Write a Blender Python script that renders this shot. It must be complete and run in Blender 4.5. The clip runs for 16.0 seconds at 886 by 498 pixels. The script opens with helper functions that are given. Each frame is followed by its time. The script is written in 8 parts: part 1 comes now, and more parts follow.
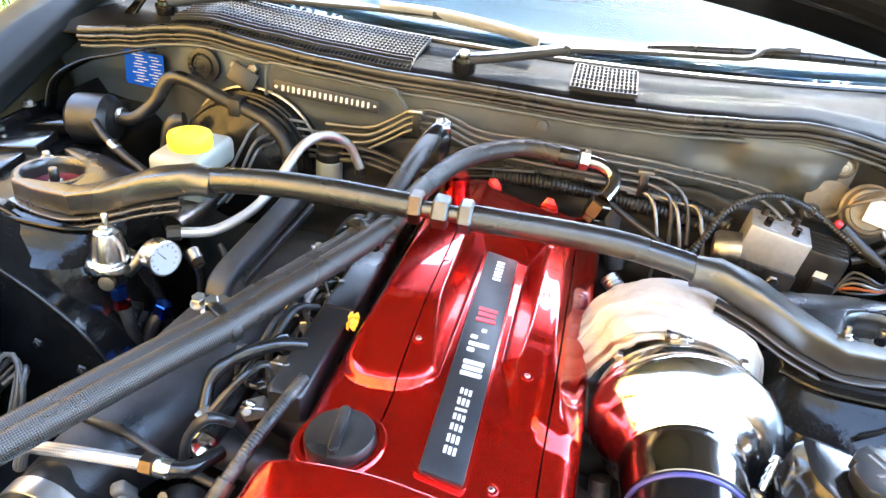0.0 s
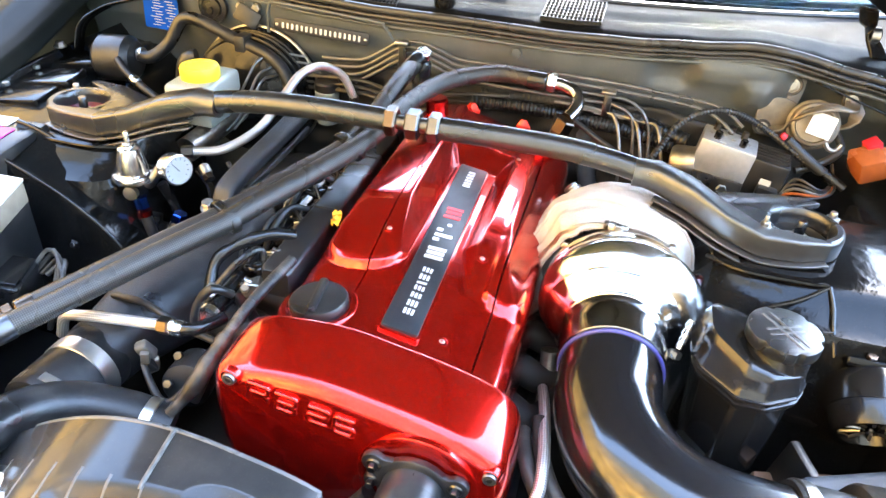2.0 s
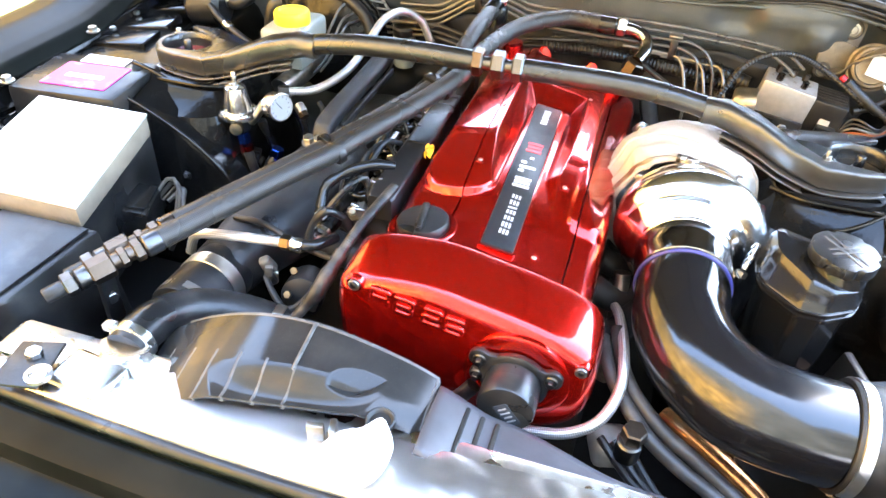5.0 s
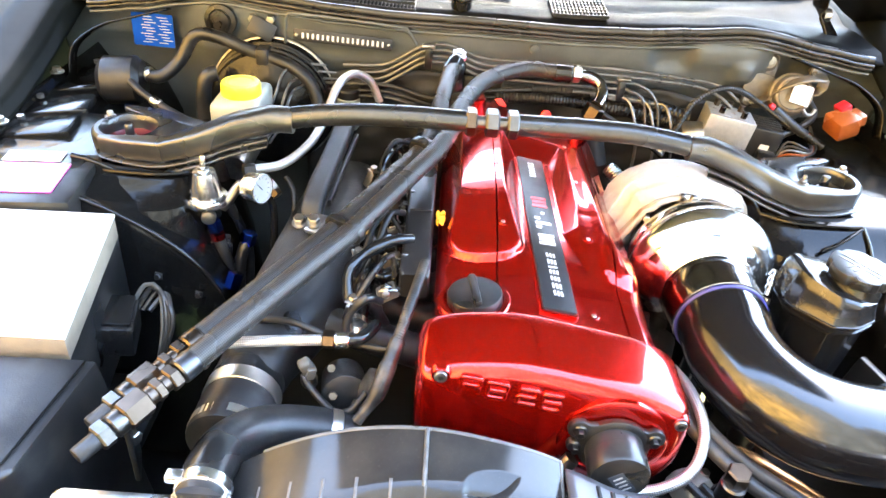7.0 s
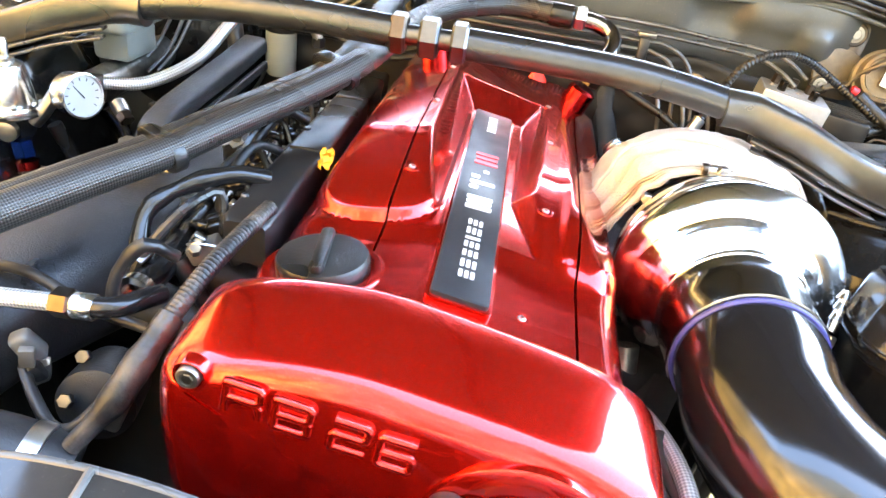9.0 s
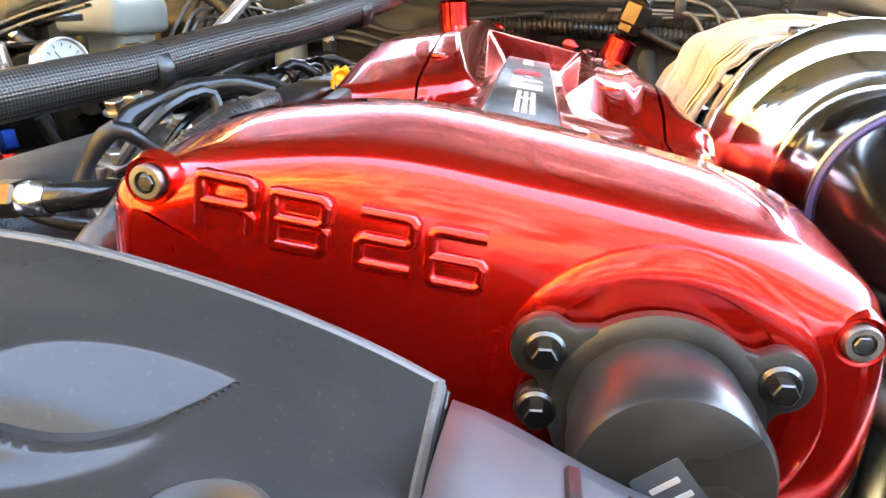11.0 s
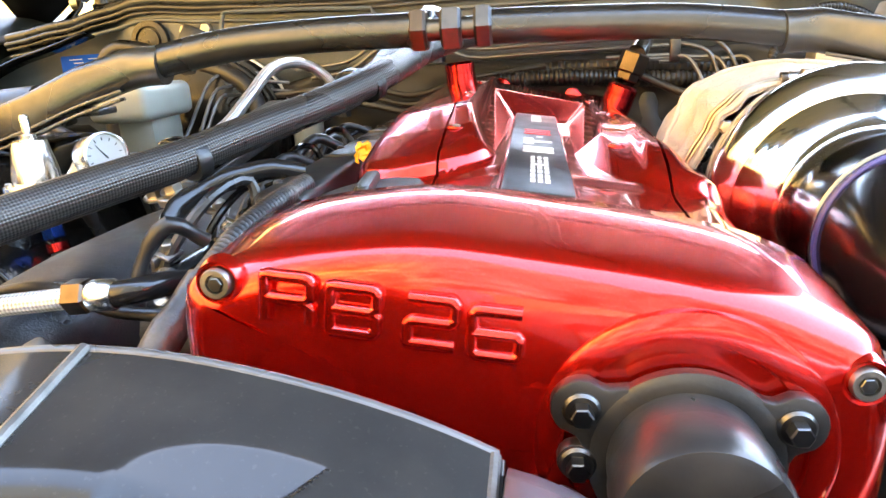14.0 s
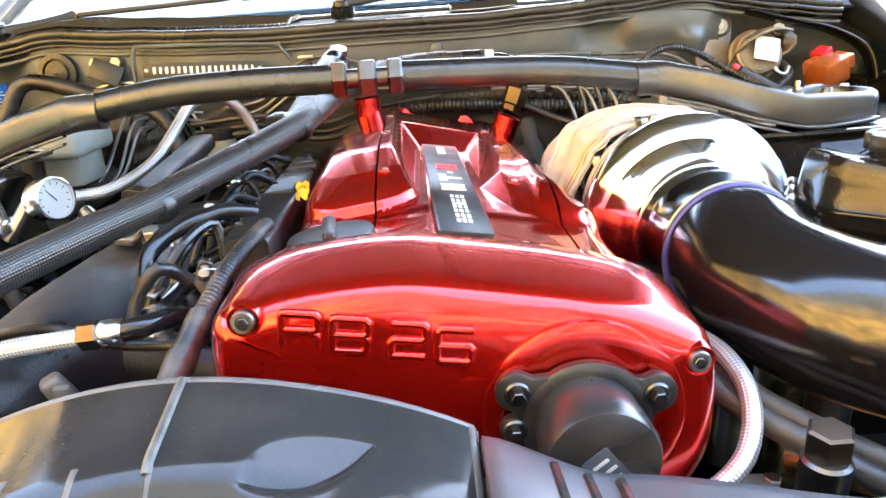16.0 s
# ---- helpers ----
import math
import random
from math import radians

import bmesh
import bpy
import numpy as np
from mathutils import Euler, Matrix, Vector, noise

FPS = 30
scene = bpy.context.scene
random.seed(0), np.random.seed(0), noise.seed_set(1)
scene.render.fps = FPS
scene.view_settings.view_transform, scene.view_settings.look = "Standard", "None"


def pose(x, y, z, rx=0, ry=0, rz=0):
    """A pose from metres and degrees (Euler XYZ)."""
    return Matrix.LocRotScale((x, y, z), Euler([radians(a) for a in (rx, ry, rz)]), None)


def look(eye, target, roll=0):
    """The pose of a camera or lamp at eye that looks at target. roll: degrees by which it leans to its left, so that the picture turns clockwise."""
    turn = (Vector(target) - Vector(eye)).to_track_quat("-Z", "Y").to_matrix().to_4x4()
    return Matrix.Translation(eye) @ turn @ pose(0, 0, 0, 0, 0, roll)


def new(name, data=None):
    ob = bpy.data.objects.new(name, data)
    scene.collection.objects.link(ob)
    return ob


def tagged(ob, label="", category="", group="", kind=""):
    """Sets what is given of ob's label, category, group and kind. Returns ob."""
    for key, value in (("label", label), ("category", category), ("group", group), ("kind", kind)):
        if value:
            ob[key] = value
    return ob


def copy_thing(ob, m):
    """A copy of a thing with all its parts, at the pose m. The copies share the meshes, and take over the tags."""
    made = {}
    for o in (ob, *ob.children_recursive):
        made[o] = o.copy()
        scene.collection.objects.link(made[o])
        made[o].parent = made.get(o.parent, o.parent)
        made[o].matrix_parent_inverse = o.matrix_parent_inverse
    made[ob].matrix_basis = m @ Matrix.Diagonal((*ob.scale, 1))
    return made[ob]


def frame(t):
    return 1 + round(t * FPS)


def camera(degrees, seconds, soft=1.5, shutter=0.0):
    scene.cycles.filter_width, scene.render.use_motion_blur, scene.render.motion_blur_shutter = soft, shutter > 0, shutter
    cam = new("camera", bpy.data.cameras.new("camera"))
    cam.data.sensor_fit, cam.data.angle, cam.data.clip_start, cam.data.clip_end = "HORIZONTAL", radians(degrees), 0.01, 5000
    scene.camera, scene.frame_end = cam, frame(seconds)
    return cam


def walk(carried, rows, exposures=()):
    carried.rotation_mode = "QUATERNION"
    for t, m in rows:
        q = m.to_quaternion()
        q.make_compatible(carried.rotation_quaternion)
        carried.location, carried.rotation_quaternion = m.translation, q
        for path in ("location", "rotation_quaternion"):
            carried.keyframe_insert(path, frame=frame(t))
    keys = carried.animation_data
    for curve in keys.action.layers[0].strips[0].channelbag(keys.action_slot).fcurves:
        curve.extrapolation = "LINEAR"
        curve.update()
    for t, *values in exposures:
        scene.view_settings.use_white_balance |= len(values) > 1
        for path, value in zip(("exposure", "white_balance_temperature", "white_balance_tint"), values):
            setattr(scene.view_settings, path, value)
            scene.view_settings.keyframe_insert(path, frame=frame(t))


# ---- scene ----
cam = camera(63.5, 16.0)
PATH = [
    (0, (0.056, -0.607, 1.375), (-0.253, 1.083, 0.351), 6.0),
    (0.5, (0.05, -0.631, 1.38), (-0.205, 1.094, 0.4), 6.6),
    (1, (0.034, -0.694, 1.372), (-0.194, 1.048, 0.418), 7.1),
    (1.5, (0.068, -0.745, 1.376), (-0.199, 0.962, 0.368), 5.0),
    (2, (0.165, -0.728, 1.383), (-0.212, 0.887, 0.264), 3.9),
    (2.5, (0.294, -0.653, 1.392), (-0.367, 0.831, 0.226), 5.2),
    (3, (0.36, -0.637, 1.408), (-0.432, 0.776, 0.235), 4.4),
    (3.5, (0.366, -0.666, 1.409), (-0.349, 0.747, 0.186), 4.3),
    (4, (0.33, -0.711, 1.412), (-0.322, 0.723, 0.179), 5.1),
    (4.5, (0.215, -0.763, 1.399), (-0.202, 0.762, 0.174), 6.1),
    (5, (0.115, -0.844, 1.406), (-0.307, 0.679, 0.179), 3.1),
    (5.2, (0.093, -0.867, 1.418), (-0.401, 0.664, 0.23), -0.9),
    (7.3, (-0.169, -0.807, 1.393), (-0.058, 0.85, 0.279), 7.1),
    (7.5, (-0.148, -0.789, 1.371), (-0.035, 0.867, 0.255), 8.6),
    (8, (-0.08, -0.699, 1.312), (-0.091, 0.938, 0.163), 8.6),
    (8.2, (-0.042, -0.655, 1.279), (-0.13, 0.995, 0.152), 10.2),
    (10.3, (0.026, -0.555, 1.017), (-0.187, 1.262, 0.208), 3.4),
    (10.5, (0.021, -0.554, 1.0), (-0.222, 1.275, 0.228), 2.3),
    (11, (0.011, -0.54, 0.953), (-0.258, 1.331, 0.3), 0.4),
    (11.5, (0.014, -0.524, 0.952), (-0.265, 1.342, 0.288), -1.3),
    (12, (0.021, -0.512, 0.953), (-0.272, 1.338, 0.251), -2.4),
    (12.5, (0.013, -0.513, 0.962), (-0.286, 1.307, 0.189), -3.1),
    (13, (0.005, -0.526, 0.971), (-0.295, 1.256, 0.115), -2.8),
    (13.5, (-0.003, -0.549, 0.988), (-0.333, 1.287, 0.267), -2.4),
    (14, (0.006, -0.566, 0.98), (-0.304, 1.33, 0.422), -4.2),
    (14.5, (0.011, -0.579, 0.967), (-0.281, 1.334, 0.462), -5.5),
    (15, (0.014, -0.6, 0.98), (-0.256, 1.322, 0.498), -5.3),
    (15.5, (0.005, -0.633, 1.0), (-0.137, 1.295, 0.485), -4.3),
    (16, (-0.027, -0.67, 1.04), (0.002, 1.237, 0.438), -4.1),
]
walk(cam, [(t, look(eye, target, roll)) for t, eye, target, roll in PATH], [(0.0, 5.14, 6500, 7), (4.5, 5.20, 6850, 7), (8.5, 5.38, 6950, 7), (10.5, 5.12, 7300, 8), (12.0, 5.06, 7650, 9), (16.0, 4.97, 7000, 8)])

# ---- world, sun, exposure ----
SUN_EL, SUN_AZ = 57.0, 18.0     # degrees: height, and turn from the tail (+y) towards +x
world = bpy.data.worlds.new("sky")
scene.world = world
world.use_nodes = True
wn = world.node_tree.nodes
sky = wn.new("ShaderNodeTexSky")
sky.sky_type = "NISHITA"
sky.sun_disc = False
sky.sun_elevation = radians(SUN_EL)
sky.sun_rotation = radians(SUN_AZ)
sky.air_density, sky.dust_density = 1.0, 1.0
wn["Background"].inputs["Strength"].default_value = 0.14
world.node_tree.links.new(sky.outputs[0], wn["Background"].inputs["Color"])
sun = new("sun", bpy.data.lights.new("sun", "SUN"))
sun.data.energy, sun.data.angle, sun.data.color = 2.0, radians(0.6), (1.0, 0.92, 0.80)
sd = Vector((math.sin(radians(SUN_AZ)) * math.cos(radians(SUN_EL)), math.cos(radians(SUN_AZ)) * math.cos(radians(SUN_EL)), math.sin(radians(SUN_EL))))
sun.matrix_world = look(sd * 20, (0, 0, 0))


# ---- materials ----
def mat(name, base, rough=0.5, metal=0.0, coat=0.0, var=0.15, scale=40.0, bump=0.0, bscale=300.0, dirt=None, dirt_amt=0.0, spec=0.5, coat_rough=0.03, rvar=0.1, speck=0.0):
    """A node material: colour grain at two scales, uneven roughness, fine relief, and dirt blotches."""
    m = bpy.data.materials.new(name)
    m.use_nodes = True
    nt = m.node_tree
    N, L = nt.nodes, nt.links
    b = N["Principled BSDF"]
    tc = N.new("ShaderNodeTexCoord")
    n1 = N.new("ShaderNodeTexNoise")
    n1.inputs["Scale"].default_value, n1.inputs["Detail"].default_value = scale, 6
    L.new(tc.outputs["Object"], n1.inputs["Vector"])
    n2 = N.new("ShaderNodeTexNoise")
    n2.inputs["Scale"].default_value, n2.inputs["Detail"].default_value = scale * 0.17, 3
    L.new(tc.outputs["Object"], n2.inputs["Vector"])
    add = N.new("ShaderNodeMath")
    add.operation = "ADD"
    L.new(n1.outputs["Fac"], add.inputs[0])
    L.new(n2.outputs["Fac"], add.inputs[1])
    ramp = N.new("ShaderNodeMapRange")
    ramp.inputs["From Min"].default_value, ramp.inputs["From Max"].default_value = 0.7, 1.3
    ramp.inputs["To Min"].default_value, ramp.inputs["To Max"].default_value = 1 - var, 1 + var
    L.new(add.outputs[0], ramp.inputs["Value"])
    mul = N.new("ShaderNodeMix")
    mul.data_type, mul.blend_type = "RGBA", "MULTIPLY"
    mul.inputs[0].default_value = 1.0
    mul.inputs[6].default_value = (*base, 1)
    L.new(ramp.outputs[0], mul.inputs[7])
    col = mul.outputs[2]
    if dirt:
        n3 = N.new("ShaderNodeTexNoise")
        n3.inputs["Scale"].default_value, n3.inputs["Detail"].default_value = scale * 0.4, 8
        L.new(tc.outputs["Object"], n3.inputs["Vector"])
        r3 = N.new("ShaderNodeMapRange")
        r3.inputs["From Min"].default_value, r3.inputs["From Max"].default_value = 0.5, 0.75
        r3.inputs["To Min"].default_value, r3.inputs["To Max"].default_value = 0.0, dirt_amt
        L.new(n3.outputs["Fac"], r3.inputs["Value"])
        mx = N.new("ShaderNodeMix")
        mx.data_type = "RGBA"
        L.new(r3.outputs[0], mx.inputs[0])
        L.new(col, mx.inputs[6])
        mx.inputs[7].default_value = (*dirt, 1)
        col = mx.outputs[2]
    if speck:
        n5 = N.new("ShaderNodeTexNoise")
        n5.inputs["Scale"].default_value, n5.inputs["Detail"].default_value = 520, 4
        L.new(tc.outputs["Object"], n5.inputs["Vector"])
        r5 = N.new("ShaderNodeMapRange")
        r5.inputs["From Min"].default_value, r5.inputs["From Max"].default_value = 0.62, 0.72
        r5.inputs["To Min"].default_value, r5.inputs["To Max"].default_value = 0.0, speck
        L.new(n5.outputs["Fac"], r5.inputs["Value"])
        m5 = N.new("ShaderNodeMix")
        m5.data_type = "RGBA"
        L.new(r5.outputs[0], m5.inputs[0])
        L.new(col, m5.inputs[6])
        m5.inputs[7].default_value = (0.30, 0.27, 0.23, 1)
        col = m5.outputs[2]
    L.new(col, b.inputs["Base Color"])
    rr = N.new("ShaderNodeMapRange")
    rr.inputs["From Min"].default_value, rr.inputs["From Max"].default_value = 0.3, 0.7
    rr.inputs["To Min"].default_value, rr.inputs["To Max"].default_value = max(0.02, rough * (1 - rvar * 2)), min(1, rough * (1 + rvar * 2))
    L.new(n2.outputs["Fac"], rr.inputs["Value"])
    L.new(rr.outputs[0], b.inputs["Roughness"])
    b.inputs["Metallic"].default_value = metal
    b.inputs["Coat Weight"].default_value = coat
    b.inputs["Coat Roughness"].default_value = coat_rough
    b.inputs["Specular IOR Level"].default_value = spec
    if bump:
        n4 = N.new("ShaderNodeTexNoise")
        n4.inputs["Scale"].default_value, n4.inputs["Detail"].default_value = bscale, 4
        L.new(tc.outputs["Object"], n4.inputs["Vector"])
        bp = N.new("ShaderNodeBump")
        bp.inputs["Strength"].default_value, bp.inputs["Distance"].default_value = bump, 0.002
        L.new(n4.outputs["Fac"], bp.inputs["Height"])
        L.new(bp.outputs[0], b.inputs["Normal"])
    return m


def weave(name, dark, light, rough, metal, per_m=190.0, around=10.0, bump=0.6):
    """Braided sleeve: two crossing sets of threads, laid out by the hose's own length and girth."""
    m = mat(name, light, rough, metal, var=0.2, scale=90)
    nt = m.node_tree
    N, L = nt.nodes, nt.links
    b = N["Principled BSDF"]
    uv = N.new("ShaderNodeUVMap")
    sep = N.new("ShaderNodeSeparateXYZ")
    L.new(uv.outputs[0], sep.inputs[0])

    def op(kind, a, c):
        q = N.new("ShaderNodeMath")
        q.operation = kind
        for i, v in enumerate((a, c)):
            if isinstance(v, (int, float)):
                q.inputs[i].default_value = v
            elif v is not None:
                L.new(v, q.inputs[i])
        return q.outputs[0]
    u = op("MULTIPLY", sep.outputs[0], around * 2 * math.pi)
    v = op("MULTIPLY", sep.outputs[1], per_m * 2 * math.pi)
    a = op("SINE", op("ADD", u, v), None)
    c = op("SINE", op("SUBTRACT", u, v), None)
    w = op("MULTIPLY", a, c)
    h = op("ADD", op("MULTIPLY", w, 0.5), 0.5)
    mx = N.new("ShaderNodeMix")
    mx.data_type = "RGBA"
    L.new(h, mx.inputs[0])
    mx.inputs[6].default_value, mx.inputs[7].default_value = (*dark, 1), (*light, 1)
    L.new(mx.outputs[2], b.inputs["Base Color"])
    bp = N.new("ShaderNodeBump")
    bp.inputs["Strength"].default_value, bp.inputs["Distance"].default_value = bump, 0.0012
    L.new(h, bp.inputs["Height"])
    L.new(bp.outputs[0], b.inputs["Normal"])
    return m


RED = mat("candy_red_paint", (0.60, 0.010, 0.005), 0.20, 0.85, coat=1.0, var=0.06, scale=60, bump=0.015, bscale=900, coat_rough=0.008)
RED.node_tree.nodes["Principled BSDF"].inputs["Coat IOR"].default_value = 1.45
CHASSIS = mat("dark_chassis_paint", (0.0050, 0.0050, 0.0050), 0.15, 0.0, coat=0.07, var=0.4, scale=25, bump=0.5, bscale=45, dirt=(0.06, 0.055, 0.047), dirt_amt=0.08, coat_rough=0.05, spec=0.20, speck=0.04, rvar=0.3)
FIREW = mat("dusty_firewall_paint", (0.065, 0.075, 0.079), 0.36, 0.0, coat=0.18, speck=0.22, var=0.3, scale=20, bump=0.06, bscale=90, dirt=(0.11, 0.112, 0.105), dirt_amt=0.35, coat_rough=0.25)
BODY = mat("dark_body_paint", (0.005, 0.006, 0.0055), 0.35, 0.0, var=0.3, scale=30, dirt=(0.02, 0.019, 0.015), dirt_amt=0.3, spec=0.06)
HOODM = mat("matt_hood_underside", (0.003, 0.003, 0.0033), 0.6, 0.0, var=0.2, scale=20, spec=0.06)
COWL = mat("weathered_cowl_plastic", (0.0065, 0.0072, 0.0082), 0.50, 0.0, var=0.3, scale=30, bump=0.15, bscale=500, dirt=(0.016, 0.016, 0.016), dirt_amt=0.25, spec=0.02)
PIPES = mat("dull_pipe_coating", (0.15, 0.15, 0.15), 0.32, 0.6, var=0.3, scale=60, dirt=(0.13, 0.12, 0.10), dirt_amt=0.35)
PLASTIC = mat("black_plastic", (0.010, 0.010, 0.0105), 0.34, 0.0, var=0.25, scale=60, bump=0.12, bscale=500, dirt=(0.09, 0.082, 0.07), dirt_amt=0.3, rvar=0.22)
GLOSSPL = mat("glossy_black_plastic", (0.009, 0.009, 0.0095), 0.17, 0.0, var=0.2, scale=50, bump=0.03, bscale=300, dirt=(0.06, 0.05, 0.04), dirt_amt=0.2)
RUBBER = mat("black_rubber", (0.010, 0.010, 0.0105), 0.40, 0.0, var=0.3, scale=70, bump=0.14, bscale=350, dirt=(0.10, 0.09, 0.08), dirt_amt=0.38, rvar=0.25)
# lighter copy of the satin coating, with the arms' sheen in its colour
ARMM = mat("lighter_satin_black", (0.115, 0.112, 0.108), 0.30, 0.85, var=0.15, scale=60, bump=0.08, bscale=900)
SATIN = mat("satin_black_coating", (0.085, 0.085, 0.086), 0.27, 0.85, var=0.12, scale=70, bump=0.08, bscale=1200)
PIPE = mat("gloss_black_pipe", (0.006, 0.006, 0.007), 0.17, 0.0, coat=0.4, var=0.1, scale=30, spec=0.5, coat_rough=0.12)
PLENUM = mat("grey_black_casting", (0.017, 0.018, 0.020), 0.42, 0.1, var=0.35, scale=60, bump=0.35, bscale=700, dirt=(0.07, 0.066, 0.06), dirt_amt=0.45, rvar=0.25)
CHROME = mat("polished_chrome", (0.88, 0.87, 0.85), 0.17, 1.0, var=0.06, scale=40, rvar=0.4, bump=0.07, bscale=45)
# chrome toned down, so that its dark reflections sit in the colour
DKCHROME = mat("darkened_chrome", (0.30, 0.29, 0.285), 0.16, 1.0, var=0.1, scale=60)
DKSTEEL = mat("dark_oiled_steel", (0.12, 0.115, 0.11), 0.32, 1.0, var=0.25, scale=140, bump=0.1, bscale=700)
STRIPM = mat("dull_grey_seal", (0.030, 0.029, 0.028), 0.30, 0.0, var=0.3, scale=60, bump=0.05, bscale=300, dirt=(0.10, 0.09, 0.075), dirt_amt=0.35)
DIAL = mat("white_dial_face", (0.42, 0.42, 0.405), 0.4, var=0.03)
FPRM = mat("polished_alloy", (0.86, 0.85, 0.83), 0.20, 1.0, var=0.1, scale=100, bump=0.08, bscale=500)
CASTALU = mat("cast_aluminium", (0.46, 0.46, 0.455), 0.42, 0.6, var=0.12, scale=120, bump=0.15, bscale=600)
BOLTM = mat("dull_grey_bolt", (0.23, 0.22, 0.20), 0.42, 1.0, var=0.25, scale=140, bump=0.15, bscale=600)
NUTS = mat("grey_nickel_nut", (0.11, 0.11, 0.115), 0.30, 1.0, var=0.2, scale=100)
ALU = mat("machined_aluminium", (0.62, 0.61, 0.59), 0.28, 1.0, var=0.12, scale=120, bump=0.1, bscale=800)
ZINC = mat("dull_zinc_plate", (0.42, 0.395, 0.35), 0.36, 1.0, var=0.25, scale=90, bump=0.1, bscale=500, dirt=(0.2, 0.15, 0.10), dirt_amt=0.4)
STEEL = mat("worn_steel", (0.42, 0.40, 0.37), 0.35, 1.0, var=0.3, scale=120, bump=0.15, bscale=700, dirt=(0.12, 0.08, 0.05), dirt_amt=0.4)
NUTM = mat("bronze_tinted_nickel", (0.105, 0.080, 0.062), 0.30, 1.0, var=0.2, scale=100)
BLANKET = mat("woven_heat_blanket", (0.43, 0.405, 0.385), 0.85, 0.0, var=0.18, scale=45, bump=0.8, bscale=420, dirt=(0.36, 0.29, 0.23), dirt_amt=0.6)
NYLON = weave("black_nylon_braid", (0.006, 0.006, 0.006), (0.085, 0.079, 0.072), 0.28, 0.45, per_m=230, around=18, bump=0.35)
STEELBRAID = weave("steel_braid", (0.36, 0.35, 0.34), (0.92, 0.91, 0.89), 0.42, 0.8, per_m=200, around=7, bump=0.35)
WHITEPL = mat("milky_plastic", (0.29, 0.31, 0.27), 0.35, 0.0, var=0.1, scale=30, dirt=(0.4, 0.34, 0.22), dirt_amt=0.3)
YELLOW = mat("yellow_cap_plastic", (0.80, 0.62, 0.04), 0.38, 0.0, var=0.06, scale=60)
EDGEGREY = mat("pale_grey_edge", (0.075, 0.073, 0.07), 0.4, 0.0, var=0.4, scale=120, bump=0.2, bscale=500)
# pale grey puts the sky's reflection into the colour of one wiper blade
PALEBLADE = mat("sky_pale_rubber", (0.26, 0.26, 0.26), 0.30, 0.0, var=0.15, scale=40)
BLUEMET = mat("anodised_blue", (0.02, 0.08, 0.45), 0.22, 1.0, var=0.1, scale=90)
REDMET = mat("anodised_red", (0.62, 0.03, 0.03), 0.18, 1.0, var=0.1, scale=90)
PURPLE = mat("blue_violet_silicone", (0.05, 0.05, 0.22), 0.4, 0.0, var=0.1, scale=60)
WHITE = mat("white_print", (0.62, 0.62, 0.60), 0.5, var=0.05)
GREYPRINT = mat("silver_print", (0.60, 0.60, 0.60), 0.35, 0.3, var=0.05)
REDPRINT = mat("red_print", (0.55, 0.02, 0.03), 0.35, 0.2, var=0.05)
BADGE = mat("matt_black_badge", (0.022, 0.023, 0.026), 0.38, 0.2, var=0.15, scale=200, bump=0.1, bscale=1500)
BLUELAB = mat("blue_sticker", (0.006, 0.085, 0.50), 0.5, var=0.08, spec=0.08)
PINK = mat("magenta_sticker", (0.72, 0.03, 0.36), 0.35, var=0.12, scale=40, dirt=(0.80, 0.66, 0.74), dirt_amt=1.0)
BOXTOP = mat("brushed_pale_aluminium", (0.82, 0.80, 0.76), 0.40, 0.25, var=0.08, scale=25, bump=0.05, bscale=300)
BOXSIDE = mat("grey_brown_foam_edge", (0.27, 0.215, 0.155), 0.7, 0.0, var=0.2, scale=50, bump=0.3, bscale=500)
ORANGE = mat("amber_plastic", (0.28, 0.075, 0.02), 0.3, 0.0, var=0.15, scale=60)
LEAFM = mat("yellow_leaf", (0.75, 0.38, 0.03), 0.5, 0.0, var=0.2, scale=150)
GREYRUB = mat("grey_blue_rubber", (0.05, 0.06, 0.075), 0.5, 0.0, var=0.15, scale=80)
# near-black that puts deep shade into the colour of hidden parts
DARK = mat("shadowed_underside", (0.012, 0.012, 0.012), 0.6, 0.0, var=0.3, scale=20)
DASH = mat("dark_dashboard", (0.02, 0.02, 0.022), 0.6, 0.0, var=0.2, scale=10)
BLURB = mat("polished_support_panel", (0.50, 0.50, 0.51), 0.30, 1.0, var=0.2, scale=14, bump=0.45, bscale=16, dirt=(0.30, 0.28, 0.24), dirt_amt=0.55, rvar=0.3)

DUSTZINC = mat("tan_dusty_zinc", (0.19, 0.175, 0.15), 0.5, 0.4, var=0.3, scale=70, bump=0.2, bscale=300, dirt=(0.24, 0.15, 0.08), dirt_amt=0.6)

GLASS = bpy.data.materials.new("windscreen_glass")
GLASS.use_nodes = True
gb = GLASS.node_tree.nodes["Principled BSDF"]
gb.inputs["Base Color"].default_value = (0.75, 0.86, 0.84, 1)
gb.inputs["Roughness"].default_value = 0.01
gb.inputs["Transmission Weight"].default_value = 1.0
gb.inputs["IOR"].default_value = 1.24
# cyan tint puts the blue of the reflected sky into the glass
gb.inputs["Specular Tint"].default_value = (0.50, 0.88, 1.0, 1)


